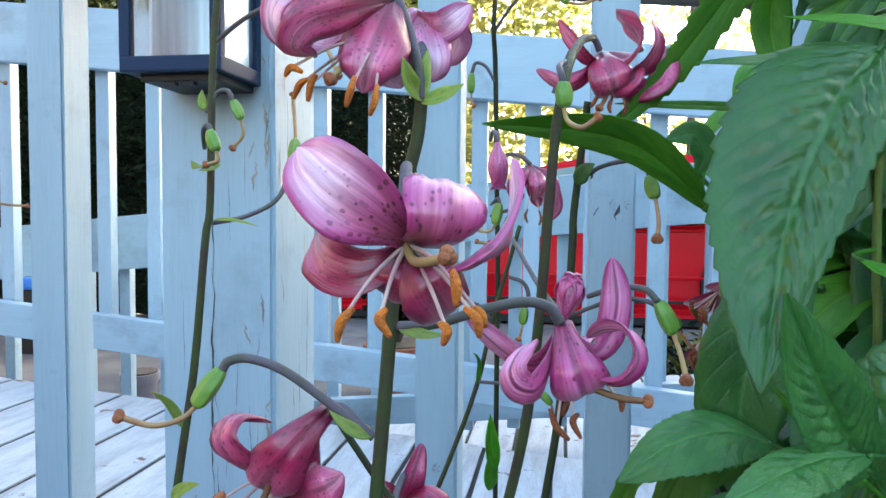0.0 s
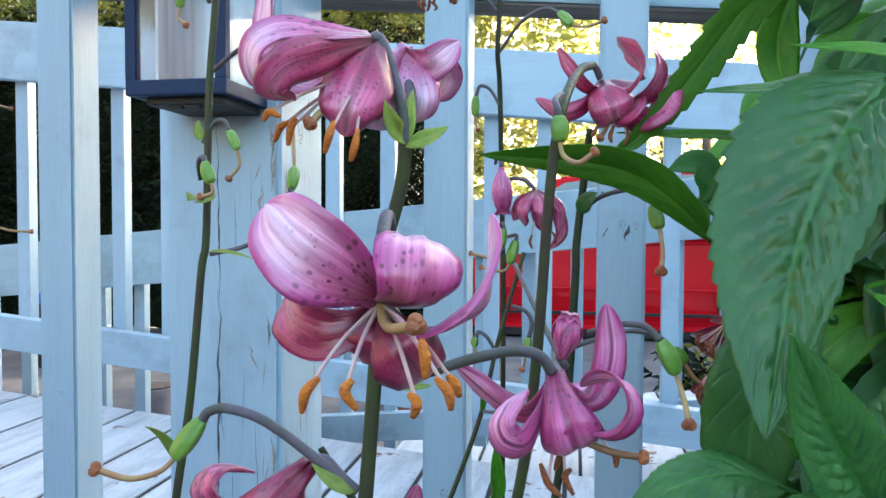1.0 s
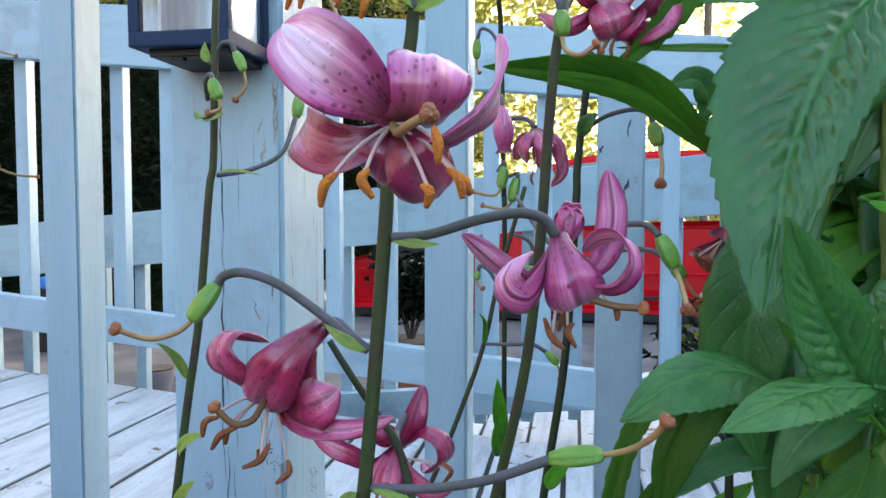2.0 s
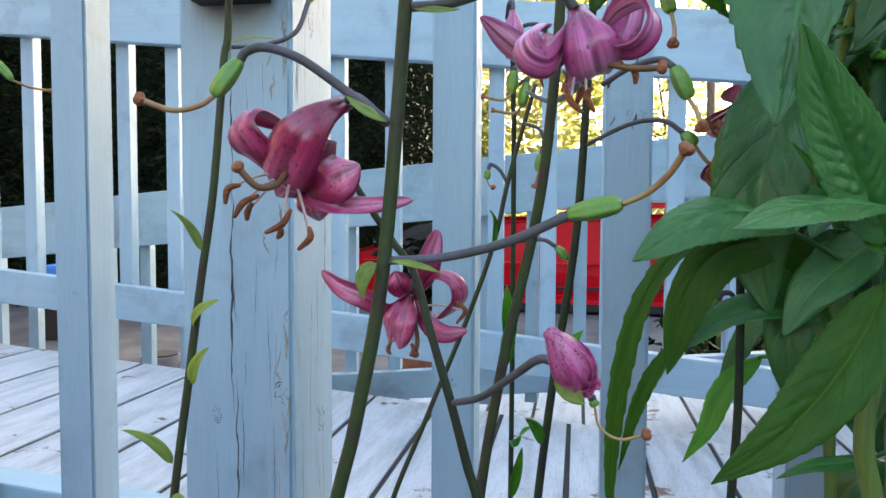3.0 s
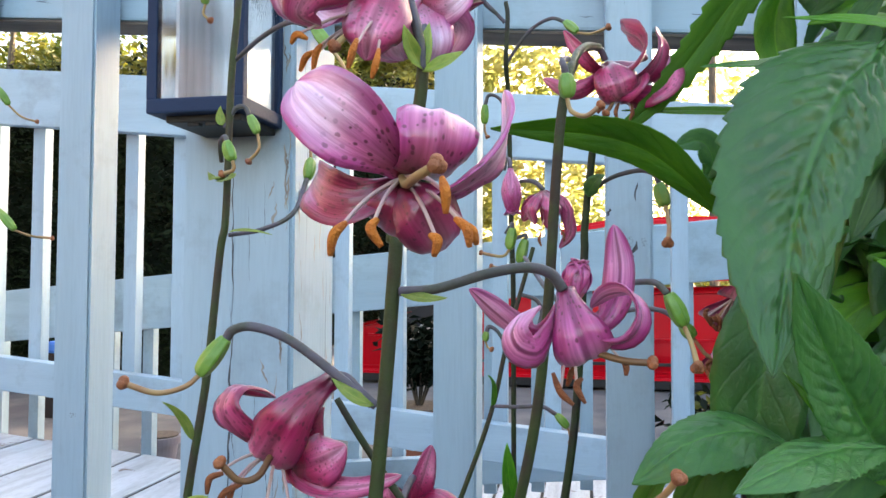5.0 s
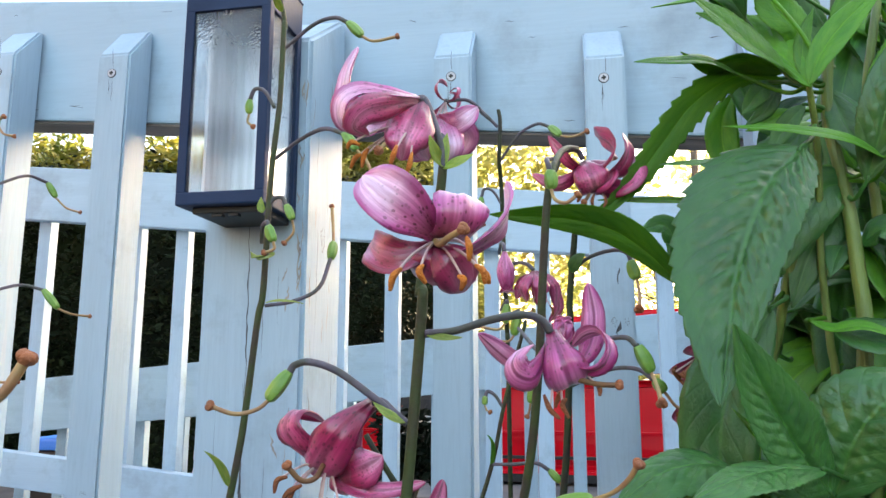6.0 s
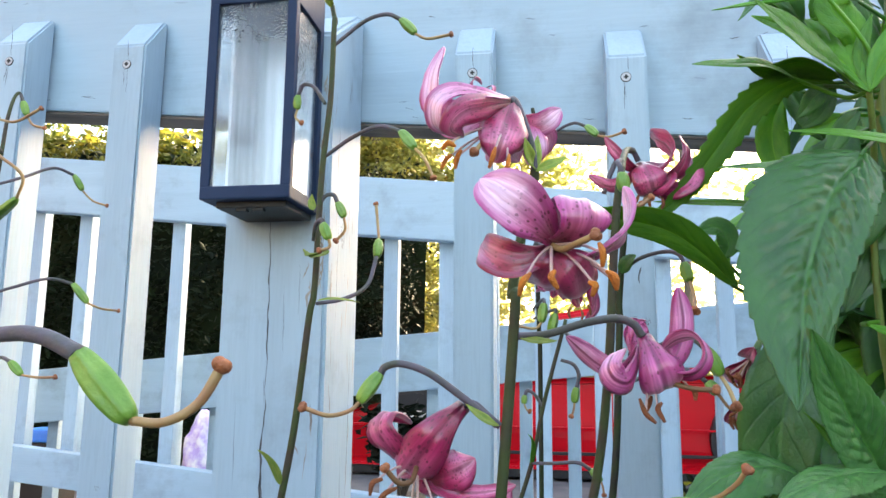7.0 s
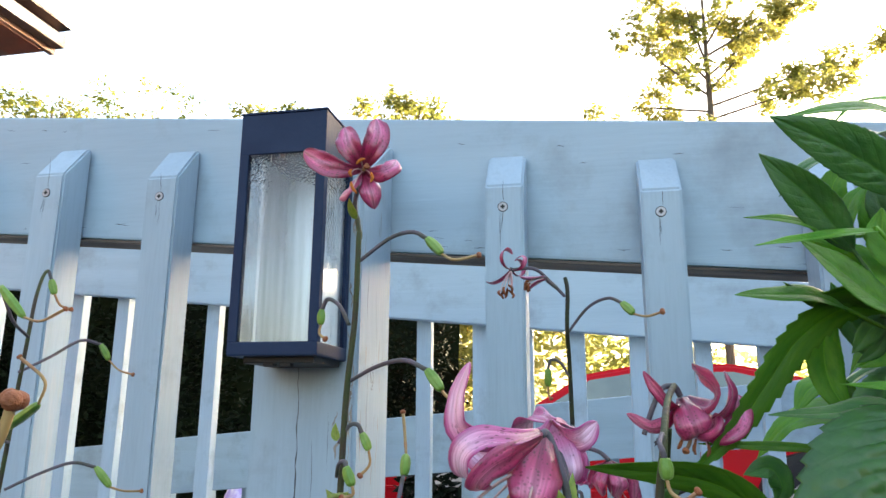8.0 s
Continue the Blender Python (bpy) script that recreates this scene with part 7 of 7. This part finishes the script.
blade([(0.3065, 0.2450, 0.8199), (0.2887, 0.2280, 0.8005), (0.2774, 0.2200, 0.7782), (0.2697, 0.2110, 0.7548), (0.2647, 0.2030, 0.7346), (0.2601, 0.1940, 0.7192)], 0.0279, 0.0156, (-0.18, -0.93, 0.42), LEAF, fold=-0.12, quilt=2.0, widest=0.33, blunt=0.85, teeth=0.09, fine=True)
blade([(0.2954, 0.2620, 0.7570), (0.2805, 0.2580, 0.7357), (0.2718, 0.2550, 0.7129), (0.2702, 0.2550, 0.6864), (0.2752, 0.2550, 0.6605)], 0.0169, 0.0152, (-0.2, -0.95, -0.15), LEAF, fold=0.1, quilt=0.7, widest=0.45, teeth=0.06)
blade([(0.3014, 0.2280, 0.6885), (0.2875, 0.2130, 0.7071), (0.2763, 0.2040, 0.7256), (0.2662, 0.1960, 0.7464)], 0.0117, 0.0134, (-0.1, -0.85, 0.45), LEAF, fold=0.25, quilt=1.6, widest=0.40, teeth=0.05, fine=True)
blade([(0.3021, 0.2320, 0.6842), (0.2867, 0.2220, 0.7006), (0.2761, 0.2160, 0.7104), (0.2671, 0.2120, 0.7183)], 0.0023, 0.0079, (0, -0.7, 0.6), LEAF_LIGHT, fold=0.3, quilt=0.5, widest=0.4)
blade([(0.2971, 0.2150, 0.6980), (0.2791, 0.2050, 0.6996), (0.2627, 0.1920, 0.6974), (0.2479, 0.1820, 0.6921)], 0.0069, 0.0097, (-0.05, -0.5, 0.86), LEAF, fold=-0.15, quilt=0.9, widest=0.5, teeth=0.08, fine=True)
blade([(0.2791, 0.2450, 0.6900), (0.2613, 0.2360, 0.6973), (0.2425, 0.2300, 0.6932), (0.2268, 0.2280, 0.6806)], 0.0101, 0.0131, (-0.15, -0.6, 0.78), LEAF, fold=-0.2, quilt=0.8, widest=0.5, teeth=0.08, fine=True)
blade([(0.2998, 0.2620, 0.6532), (0.2829, 0.2580, 0.6844), (0.2656, 0.2540, 0.6859), (0.2529, 0.2520, 0.6794), (0.2443, 0.2500, 0.6629), (0.2408, 0.2500, 0.6396)], 0.0059, 0.0109, (-0.35, -0.9, 0.15), LEAF_BACKLIT, fold=0.2, quilt=0.6, widest=0.62, teeth=0.06, fine=True)
blade([(0.2839, 0.2750, 0.6819), (0.2640, 0.2740, 0.6859), (0.2469, 0.2720, 0.6817), (0.2341, 0.2720, 0.6629), (0.2270, 0.2730, 0.6345), (0.2236, 0.2760, 0.6004), (0.2237, 0.2800, 0.5625)], 0.0041, 0.0047, (-0.6, -0.75, 0.15), LEAF_BACKLIT, fold=0.3, quilt=0.4, widest=0.5, teeth=0.22, fine=True)
blade([(0.2519, 0.2800, 0.6495), (0.2408, 0.2800, 0.6360), (0.2327, 0.2800, 0.6178), (0.2265, 0.2800, 0.5937)], 0.0030, 0.0036, (-0.6, -0.75, 0.15), LEAF_BACKLIT, fold=0.3, widest=0.4, teeth=0.2)
blade([(0.2992, 0.2660, 0.6557), (0.2797, 0.2600, 0.6628), (0.2611, 0.2550, 0.6599), (0.2438, 0.2500, 0.6472)], 0.0068, 0.0075, (-0.2, -0.55, 0.75), LEAF, fold=0.3, quilt=0.5, widest=0.45, teeth=0.12)
blade([(0.3044, 0.2350, 0.6742), (0.2896, 0.2220, 0.6529), (0.2710, 0.2140, 0.6327), (0.2495, 0.2120, 0.6156)], 0.0104, 0.0101, (-0.35, -0.9, -0.05), LEAF_BACKLIT, fold=0.15, quilt=0.8, widest=0.4, teeth=0.07, fine=True)
blade([(0.2836, 0.3000, 0.6376), (0.2691, 0.2960, 0.6251), (0.2621, 0.2940, 0.6090), (0.2529, 0.2940, 0.5940)], 0.0047, 0.0050, (-0.4, -0.85, 0.2), LEAF_LIGHT, fold=0.2, widest=0.4, teeth=0.1)
blade([(0.3056, 0.2900, 0.6411), (0.2946, 0.2850, 0.6241), (0.2827, 0.2800, 0.6116), (0.2737, 0.2800, 0.5952)], 0.0054, 0.0059, (-0.3, -0.9, 0.1), LEAF_LIGHT, fold=0.2, quilt=0.5, widest=0.4, teeth=0.1)
blade([(0.3231, 0.2900, 0.6023), (0.3095, 0.2850, 0.6004), (0.2961, 0.2800, 0.5998), (0.2853, 0.2800, 0.5947)], 0.0037, 0.0041, (0, -0.5, 0.85), LEAF, fold=0.2, widest=0.4, teeth=0.1)
blade([(0.2707, 0.2620, 0.5784), (0.2544, 0.2580, 0.5824), (0.2385, 0.2560, 0.5819), (0.2218, 0.2550, 0.5730)], 0.0090, 0.0246, (-0.1, -0.5, 0.85), LEAF, fold=-0.1, quilt=0.7, widest=0.5, teeth=0.07, fine=True)
blade([(0.3260, 0.2800, 0.5820), (0.3088, 0.2750, 0.5836), (0.2919, 0.2700, 0.5811), (0.2765, 0.2700, 0.5756)], 0.0073, 0.0163, (0, -0.5, 0.85), LEAF, fold=0.2, quilt=0.7, widest=0.45, teeth=0.08)
blade([(0.3010, 0.2700, 0.6905), (0.2893, 0.2660, 0.6725), (0.2837, 0.2630, 0.6506), (0.2858, 0.2620, 0.6247)], 0.0101, 0.0090, (-0.2, -0.95, -0.1), LEAF, fold=0.1, quilt=0.5, widest=0.4)
blade([(0.3135, 0.2600, 0.6903), (0.2999, 0.2550, 0.6808), (0.2871, 0.2520, 0.6694), (0.2783, 0.2500, 0.6541)], 0.0093, 0.0093, (-0.1, -0.8, 0.5), LEAF, fold=0.2, quilt=0.7, widest=0.4)
blade([(0.3033, 0.2320, 0.6857), (0.3108, 0.2260, 0.7083), (0.3225, 0.2240, 0.7223), (0.3406, 0.2300, 0.7293)], 0.0170, 0.0182, (-0.1, -0.7, 0.65), LEAF, fold=0.15, quilt=0.9, widest=0.45, teeth=0.07, fine=True)
blade([(0.3091, 0.2620, 0.7514), (0.3157, 0.2560, 0.7475), (0.3272, 0.2520, 0.7478), (0.3424, 0.2500, 0.7414)], 0.0037, 0.0052, (0, -0.5, 0.85), LEAF_LIGHT, fold=0.2, widest=0.4)
blade([(0.3178, 0.2620, 0.7490), (0.3283, 0.2560, 0.7440), (0.3391, 0.2520, 0.7415), (0.3497, 0.2500, 0.7327)], 0.0116, 0.0122, (0, -0.6, 0.75), LEAF, fold=0.2, quilt=0.7, widest=0.4, teeth=0.08)
blade([(0.2607, 0.2680, 0.7672), (0.2464, 0.2620, 0.7810), (0.2314, 0.2560, 0.7906), (0.2118, 0.2500, 0.7949), (0.1801, 0.2460, 0.7972)], 0.0087, 0.0063, (0.1, -0.8, -0.55), LEAF_BACKLIT, fold=0.25, quilt=0.5, widest=0.45, teeth=0.03, fine=True)
blade([(0.3118, 0.2750, 0.8589), (0.2907, 0.2720, 0.8624), (0.2706, 0.2690, 0.8499), (0.2543, 0.2660, 0.8294), (0.2395, 0.2630, 0.8102), (0.2187, 0.2600, 0.7923)], 0.0068, 0.0065, (0.3, -0.9, -0.1), LEAF_BACKLIT, fold=0.2, quilt=0.4, widest=0.42, teeth=0.30, fine=True)
blade([(0.3103, 0.2720, 0.8628), (0.2936, 0.2700, 0.8697), (0.2785, 0.2680, 0.8671), (0.2654, 0.2660, 0.8734)], 0.0025, 0.0064, (0.1, -0.8, -0.4), LEAF_BACKLIT, fold=0.2, quilt=0.4, widest=0.4)
blade([(0.2860, 0.2720, 0.8038), (0.2683, 0.2700, 0.8051), (0.2503, 0.2680, 0.8058), (0.2262, 0.2660, 0.8063)], 0.0023, 0.0029, (0.1, -0.7, 0.6), LEAF_BACKLIT, fold=0.25, widest=0.45)
blade([(0.2582, 0.2820, 0.7822), (0.2604, 0.2800, 0.7889), (0.2557, 0.2780, 0.7962), (0.2448, 0.2760, 0.7936)], 0.0059, 0.0054, (0.1, -0.9, 0.3), LEAF, fold=0.15, quilt=0.8, widest=0.45)
blade([(0.2610, 0.2840, 0.7863), (0.2592, 0.2820, 0.7796), (0.2606, 0.2820, 0.7709)], 0.0019, 0.0019, (0.1, -0.95, 0.1), LEAF_LIGHT, fold=0.3, widest=0.4)
blade([(0.3136, 0.2500, 0.8469), (0.3050, 0.2580, 0.8663), (0.2922, 0.2650, 0.8820), (0.2742, 0.2720, 0.8947)], 0.0098, 0.0093, (-0.05, -0.85, 0.5), LEAF_LIGHT, fold=0.3, quilt=0.9, widest=0.45, teeth=0.07, fine=True)
blade([(0.3129, 0.2500, 0.8477), (0.3184, 0.2500, 0.8605), (0.3284, 0.2500, 0.8738), (0.3461, 0.2500, 0.8905)], 0.0068, 0.0059, (-0.25, -0.9, 0.25), LEAF_LIGHT, fold=0.2, quilt=0.5, widest=0.45, teeth=0.04, fine=True)
blade([(0.3132, 0.2520, 0.8490), (0.3127, 0.2540, 0.8601), (0.3145, 0.2560, 0.8712), (0.3199, 0.2580, 0.8851)], 0.0031, 0.0036, (-0.2, -0.9, 0.3), LEAF_LIGHT, fold=0.3, widest=0.45)
blade([(0.3428, 0.2580, 0.8171), (0.3258, 0.2520, 0.8246), (0.3036, 0.2470, 0.8282), (0.2763, 0.2430, 0.8297)], 0.0042, 0.0048, (0, -0.7, 0.65), LEAF_LIGHT, fold=0.2, quilt=0.5, widest=0.38, teeth=0.05, fine=True)
blade([(0.3093, 0.2760, 0.8617), (0.3052, 0.2740, 0.8516), (0.3001, 0.2730, 0.8447), (0.2927, 0.2730, 0.8397)], 0.0041, 0.0038, (0.2, -0.9, -0.2), LEAF, fold=0.2, widest=0.5)
blade([(0.3183, 0.2740, 0.8481), (0.3107, 0.2720, 0.8398), (0.3054, 0.2720, 0.8321), (0.3000, 0.2720, 0.8231)], 0.0046, 0.0043, (0.2, -0.9, 0.1), LEAF, fold=0.2, widest=0.45)
blade([(0.3358, 0.2620, 0.8087), (0.3416, 0.2540, 0.8331), (0.3483, 0.2520, 0.8543), (0.3578, 0.2520, 0.8764)], 0.0103, 0.0103, (-0.15, -0.85, 0.45), LEAF, fold=0.15, quilt=1.2, widest=0.45, teeth=0.05, fine=True)
blade([(0.3433, 0.2620, 0.8183), (0.3471, 0.2560, 0.8225), (0.3537, 0.2540, 0.8227), (0.3627, 0.2520, 0.8145)], 0.0093, 0.0103, (-0.1, -0.8, 0.5), LEAF_LIGHT, fold=0.2, quilt=0.7, widest=0.4, teeth=0.05)
blade([(0.3332, 0.2900, 0.8604), (0.3403, 0.2860, 0.8473), (0.3457, 0.2840, 0.8328), (0.3487, 0.2840, 0.8114)], 0.0061, 0.0066, (-0.1, -0.8, 0.5), LEAF, fold=0.25, quilt=0.6, widest=0.45)
blade([(0.3346, 0.2850, 0.8864), (0.3254, 0.2820, 0.8971), (0.3180, 0.2800, 0.9081), (0.3117, 0.2800, 0.9292)], 0.0071, 0.0071, (0.1, -0.9, 0.1), LEAF, fold=0.2, quilt=0.5, widest=0.45)
blade([(0.3405, 0.2800, 0.7875), (0.3489, 0.2760, 0.7816), (0.3550, 0.2740, 0.7713), (0.3594, 0.2720, 0.7565)], 0.0092, 0.0101, (-0.1, -0.8, 0.5), LEAF, fold=0.2, quilt=0.8, widest=0.45, teeth=0.06)
blade([(0.2931, 0.2620, 0.8847), (0.2808, 0.2560, 0.9018), (0.2690, 0.2520, 0.9141), (0.2569, 0.2500, 0.9262)], 0.0085, 0.0090, (-0.1, -0.9, -0.1), LEAF, fold=0.2, quilt=0.5, widest=0.45, teeth=0.04, fine=True)
blade([(0.2913, 0.2640, 0.8867), (0.2774, 0.2580, 0.8951), (0.2646, 0.2540, 0.8981), (0.2490, 0.2520, 0.8991)], 0.0034, 0.0042, (0, -0.7, 0.6), LEAF_LIGHT, fold=0.3, widest=0.4)
blade([(0.3120, 0.2450, 0.9033), (0.2947, 0.2380, 0.9145), (0.2779, 0.2330, 0.9238), (0.2577, 0.2300, 0.9346)], 0.0108, 0.0095, (0.05, -0.8, -0.35), LEAF, fold=0.15, quilt=0.7, widest=0.42, teeth=0.05, fine=True)
blade([(0.3223, 0.2600, 0.9410), (0.3041, 0.2560, 0.9454), (0.2874, 0.2520, 0.9446), (0.2670, 0.2500, 0.9418)], 0.0076, 0.0063, (0, -0.6, 0.7), LEAF_LIGHT, fold=0.2, quilt=0.6, widest=0.4, teeth=0.05)
blade([(0.2987, 0.2850, 0.8964), (0.2943, 0.2830, 0.9092), (0.2945, 0.2820, 0.9209), (0.3039, 0.2820, 0.9311)], 0.0062, 0.0062, (-0.1, -0.95, 0.1), LEAF_LIGHT, fold=0.15, quilt=0.5, widest=0.5)
blade([(0.2936, 0.2750, 0.8878), (0.2937, 0.2730, 0.9000), (0.2986, 0.2720, 0.9110), (0.3049, 0.2720, 0.9171)], 0.0059, 0.0052, (-0.6, -0.6, 0.5), LEAF_LIGHT, fold=0.2, widest=0.5)
blade([(0.3206, 0.2700, 0.8967), (0.3104, 0.2680, 0.8992), (0.3062, 0.2660, 0.9063), (0.3051, 0.2660, 0.9164)], 0.0062, 0.0062, (-0.1, -0.95, 0.1), LEAF, fold=0.15, quilt=0.5, widest=0.5)
blade([(0.2898, 0.2680, 0.8615), (0.2762, 0.2640, 0.8669), (0.2626, 0.2620, 0.8674), (0.2443, 0.2600, 0.8676)], 0.0067, 0.0060, (0, -0.6, 0.7), LEAF_LIGHT, fold=0.2, widest=0.42, quilt=0.4)
blade([(0.2937, 0.3000, 0.8641), (0.2882, 0.3000, 0.8499), (0.2892, 0.3000, 0.8321), (0.2973, 0.3000, 0.8160)], 0.0080, 0.0075, (-0.1, -0.95, 0.05), LEAF_LIGHT, fold=0.25, quilt=0.5, widest=0.45)
blade([(0.3038, 0.2720, 0.8589), (0.2969, 0.2700, 0.8516), (0.2932, 0.2700, 0.8470), (0.2902, 0.2700, 0.8433)], 0.0045, 0.0050, (0.2, -0.9, 0.1), LEAF, fold=0.2, widest=0.4)
blade([(0.3139, 0.2800, 0.8477), (0.3047, 0.2800, 0.8430), (0.2970, 0.2780, 0.8394), (0.2936, 0.2780, 0.8382)], 0.0052, 0.0052, (-0.1, -0.8, 0.4), LEAF_LIGHT, fold=0.2, widest=0.4)
blade([(0.3148, 0.2700, 0.8174), (0.2961, 0.2620, 0.8217), (0.2761, 0.2580, 0.8189), (0.2524, 0.2550, 0.8181)], 0.0063, 0.0055, (0, -0.5, 0.8), LEAF, fold=0.2, quilt=0.5, widest=0.35, teeth=0.06)
blade([(0.2994, 0.2500, 0.8904), (0.2848, 0.2480, 0.8892), (0.2678, 0.2460, 0.8871), (0.2509, 0.2450, 0.8853)], 0.0053, 0.0046, (0, -0.5, 0.8), LEAF_LIGHT, fold=0.25, widest=0.4)
blade([(0.3139, 0.2620, 0.8675), (0.3111, 0.2580, 0.8777), (0.3030, 0.2560, 0.8880), (0.3034, 0.2560, 0.9015)], 0.0086, 0.0086, (-0.1, -0.9, 0.3), LEAF_LIGHT, fold=0.2, quilt=0.6, widest=0.5)
blade([(0.3372, 0.2780, 0.7847), (0.3439, 0.2700, 0.7905), (0.3503, 0.2650, 0.7845), (0.3564, 0.2620, 0.7696)], 0.0092, 0.0092, (-0.1, -0.7, 0.65), LEAF, fold=0.1, quilt=0.9, widest=0.4, teeth=0.06)
blade([(0.3377, 0.2800, 0.8108), (0.3245, 0.2760, 0.8102), (0.3108, 0.2740, 0.7922), (0.3024, 0.2740, 0.7722)], 0.0103, 0.0114, (0.1, -0.9, 0.1), LEAF, fold=0.15, quilt=0.6, widest=0.4, teeth=0.06)
blade([(0.3324, 0.2750, 0.8873), (0.3404, 0.2720, 0.8935), (0.3486, 0.2700, 0.9000), (0.3569, 0.2700, 0.9132)], 0.0073, 0.0073, (-0.1, -0.85, 0.4), LEAF_LIGHT, fold=0.2, quilt=0.7, widest=0.42, teeth=0.06)
blade([(0.3513, 0.2950, 0.8528), (0.3577, 0.2900, 0.8617), (0.3656, 0.2880, 0.8772), (0.3698, 0.2880, 0.8967)], 0.0084, 0.0084, (-0.2, -0.9, 0.2), LEAF_LIGHT, fold=0.2, quilt=0.7, widest=0.42, teeth=0.06)
blade([(0.3355, 0.2850, 0.8694), (0.3249, 0.2830, 0.8862), (0.3199, 0.2800, 0.8993), (0.3201, 0.2800, 0.9196)], 0.0080, 0.0070, (0.1, -0.95, 0.1), LEAF, fold=0.2, quilt=0.7, widest=0.42, teeth=0.06)
blade([(0.3315, 0.2800, 0.8537), (0.3360, 0.2760, 0.8359), (0.3414, 0.2740, 0.8245), (0.3485, 0.2720, 0.8083)], 0.0083, 0.0083, (-0.1, -0.8, 0.5), LEAF, fold=0.2, quilt=0.7, widest=0.42, teeth=0.06)
blade([(0.3416, 0.2900, 0.8159), (0.3293, 0.2860, 0.7994), (0.3180, 0.2850, 0.7812), (0.3091, 0.2850, 0.7582)], 0.0095, 0.0095, (0, -0.9, 0.2), LEAF, fold=0.2, quilt=0.7, widest=0.42, teeth=0.06)
blade([(0.3400, 0.2850, 0.7884), (0.3462, 0.2800, 0.7722), (0.3511, 0.2780, 0.7596), (0.3554, 0.2760, 0.7425)], 0.0079, 0.0079, (-0.1, -0.7, 0.6), LEAF_LIGHT, fold=0.2, quilt=0.7, widest=0.42, teeth=0.06)
blade([(0.3462, 0.3000, 0.8239), (0.3385, 0.2980, 0.8376), (0.3256, 0.2960, 0.8432), (0.3096, 0.2950, 0.8380)], 0.0090, 0.0090, (0, -0.6, 0.7), LEAF_LIGHT, fold=0.2, quilt=0.7, widest=0.42, teeth=0.06)
blade([(0.3596, 0.3100, 0.8261), (0.3667, 0.3080, 0.8424), (0.3712, 0.3060, 0.8587), (0.3742, 0.3060, 0.8789)], 0.0102, 0.0092, (-0.1, -0.95, 0.1), LEAF, fold=0.2, quilt=0.7, widest=0.42, teeth=0.06)
blade([(0.3113, 0.3000, 0.8420), (0.3048, 0.2980, 0.8520), (0.2983, 0.2960, 0.8621), (0.2928, 0.2960, 0.8779)], 0.0074, 0.0074, (0, -0.9, 0.3), LEAF, fold=0.2, quilt=0.7, widest=0.42, teeth=0.06)
blade([(0.3235, 0.2950, 0.8820), (0.3170, 0.2920, 0.8946), (0.3132, 0.2900, 0.9075), (0.3151, 0.2900, 0.9291)], 0.0082, 0.0082, (-0.1, -0.95, 0.1), LEAF_LIGHT, fold=0.2, quilt=0.7, widest=0.42, teeth=0.06)
blade([(0.3212, 0.2900, 0.8412), (0.3095, 0.2860, 0.8291), (0.2989, 0.2840, 0.8196), (0.2886, 0.2840, 0.8056)], 0.0102, 0.0102, (0, -0.8, 0.5), LEAF, fold=0.2, quilt=0.7, widest=0.42, teeth=0.06)
blade([(0.3040, 0.2500, 0.8559), (0.2910, 0.2440, 0.8642), (0.2807, 0.2400, 0.8727), (0.2661, 0.2360, 0.8841)], 0.0099, 0.0099, (0, -0.75, 0.6), LEAF_LIGHT, fold=0.2, quilt=0.7, widest=0.42, teeth=0.06)
# dense leaves deeper in the clump, and unseen ones that block light
rng = random.Random(77)
for k in range(310):
    z = rng.uniform(0.45, 0.97) if k < 110 or k >= 190 else rng.uniform(0.66, 0.80)
    b = Vector((rng.uniform(0.345 if z < 0.8 else 0.372, 0.43), rng.uniform(0.29, 0.42), z))
    # these stand out of view, added to darken the clump's inside
    if k >= 190:
        b.x, b.y = rng.uniform(0.40, 0.58), rng.uniform(0.20, 0.46)
    elif k >= 110:
        b.x, b.y = rng.uniform(0.315, 0.40), rng.uniform(0.30, 0.38)
    d = Vector((rng.uniform(-0.6, 0.8) if k < 190 else rng.uniform(0.0, 0.9), rng.uniform(-0.5, 0.6), rng.uniform(-0.5, 0.5))).normalized()
    ln = rng.uniform(0.05, 0.09)
    w = rng.uniform(0.010, 0.016)
    blade([b, b + d * ln * 0.4 + Vector((0, 0, 0.012)), b + d * ln * 0.75 + Vector((0, 0, 0.002)), b + d * ln + Vector((0, 0, -0.022))], w, w, (0.0, -0.5, 0.85), LEAF if k % 3 else LEAF_LIGHT, 0.2, 0.5)
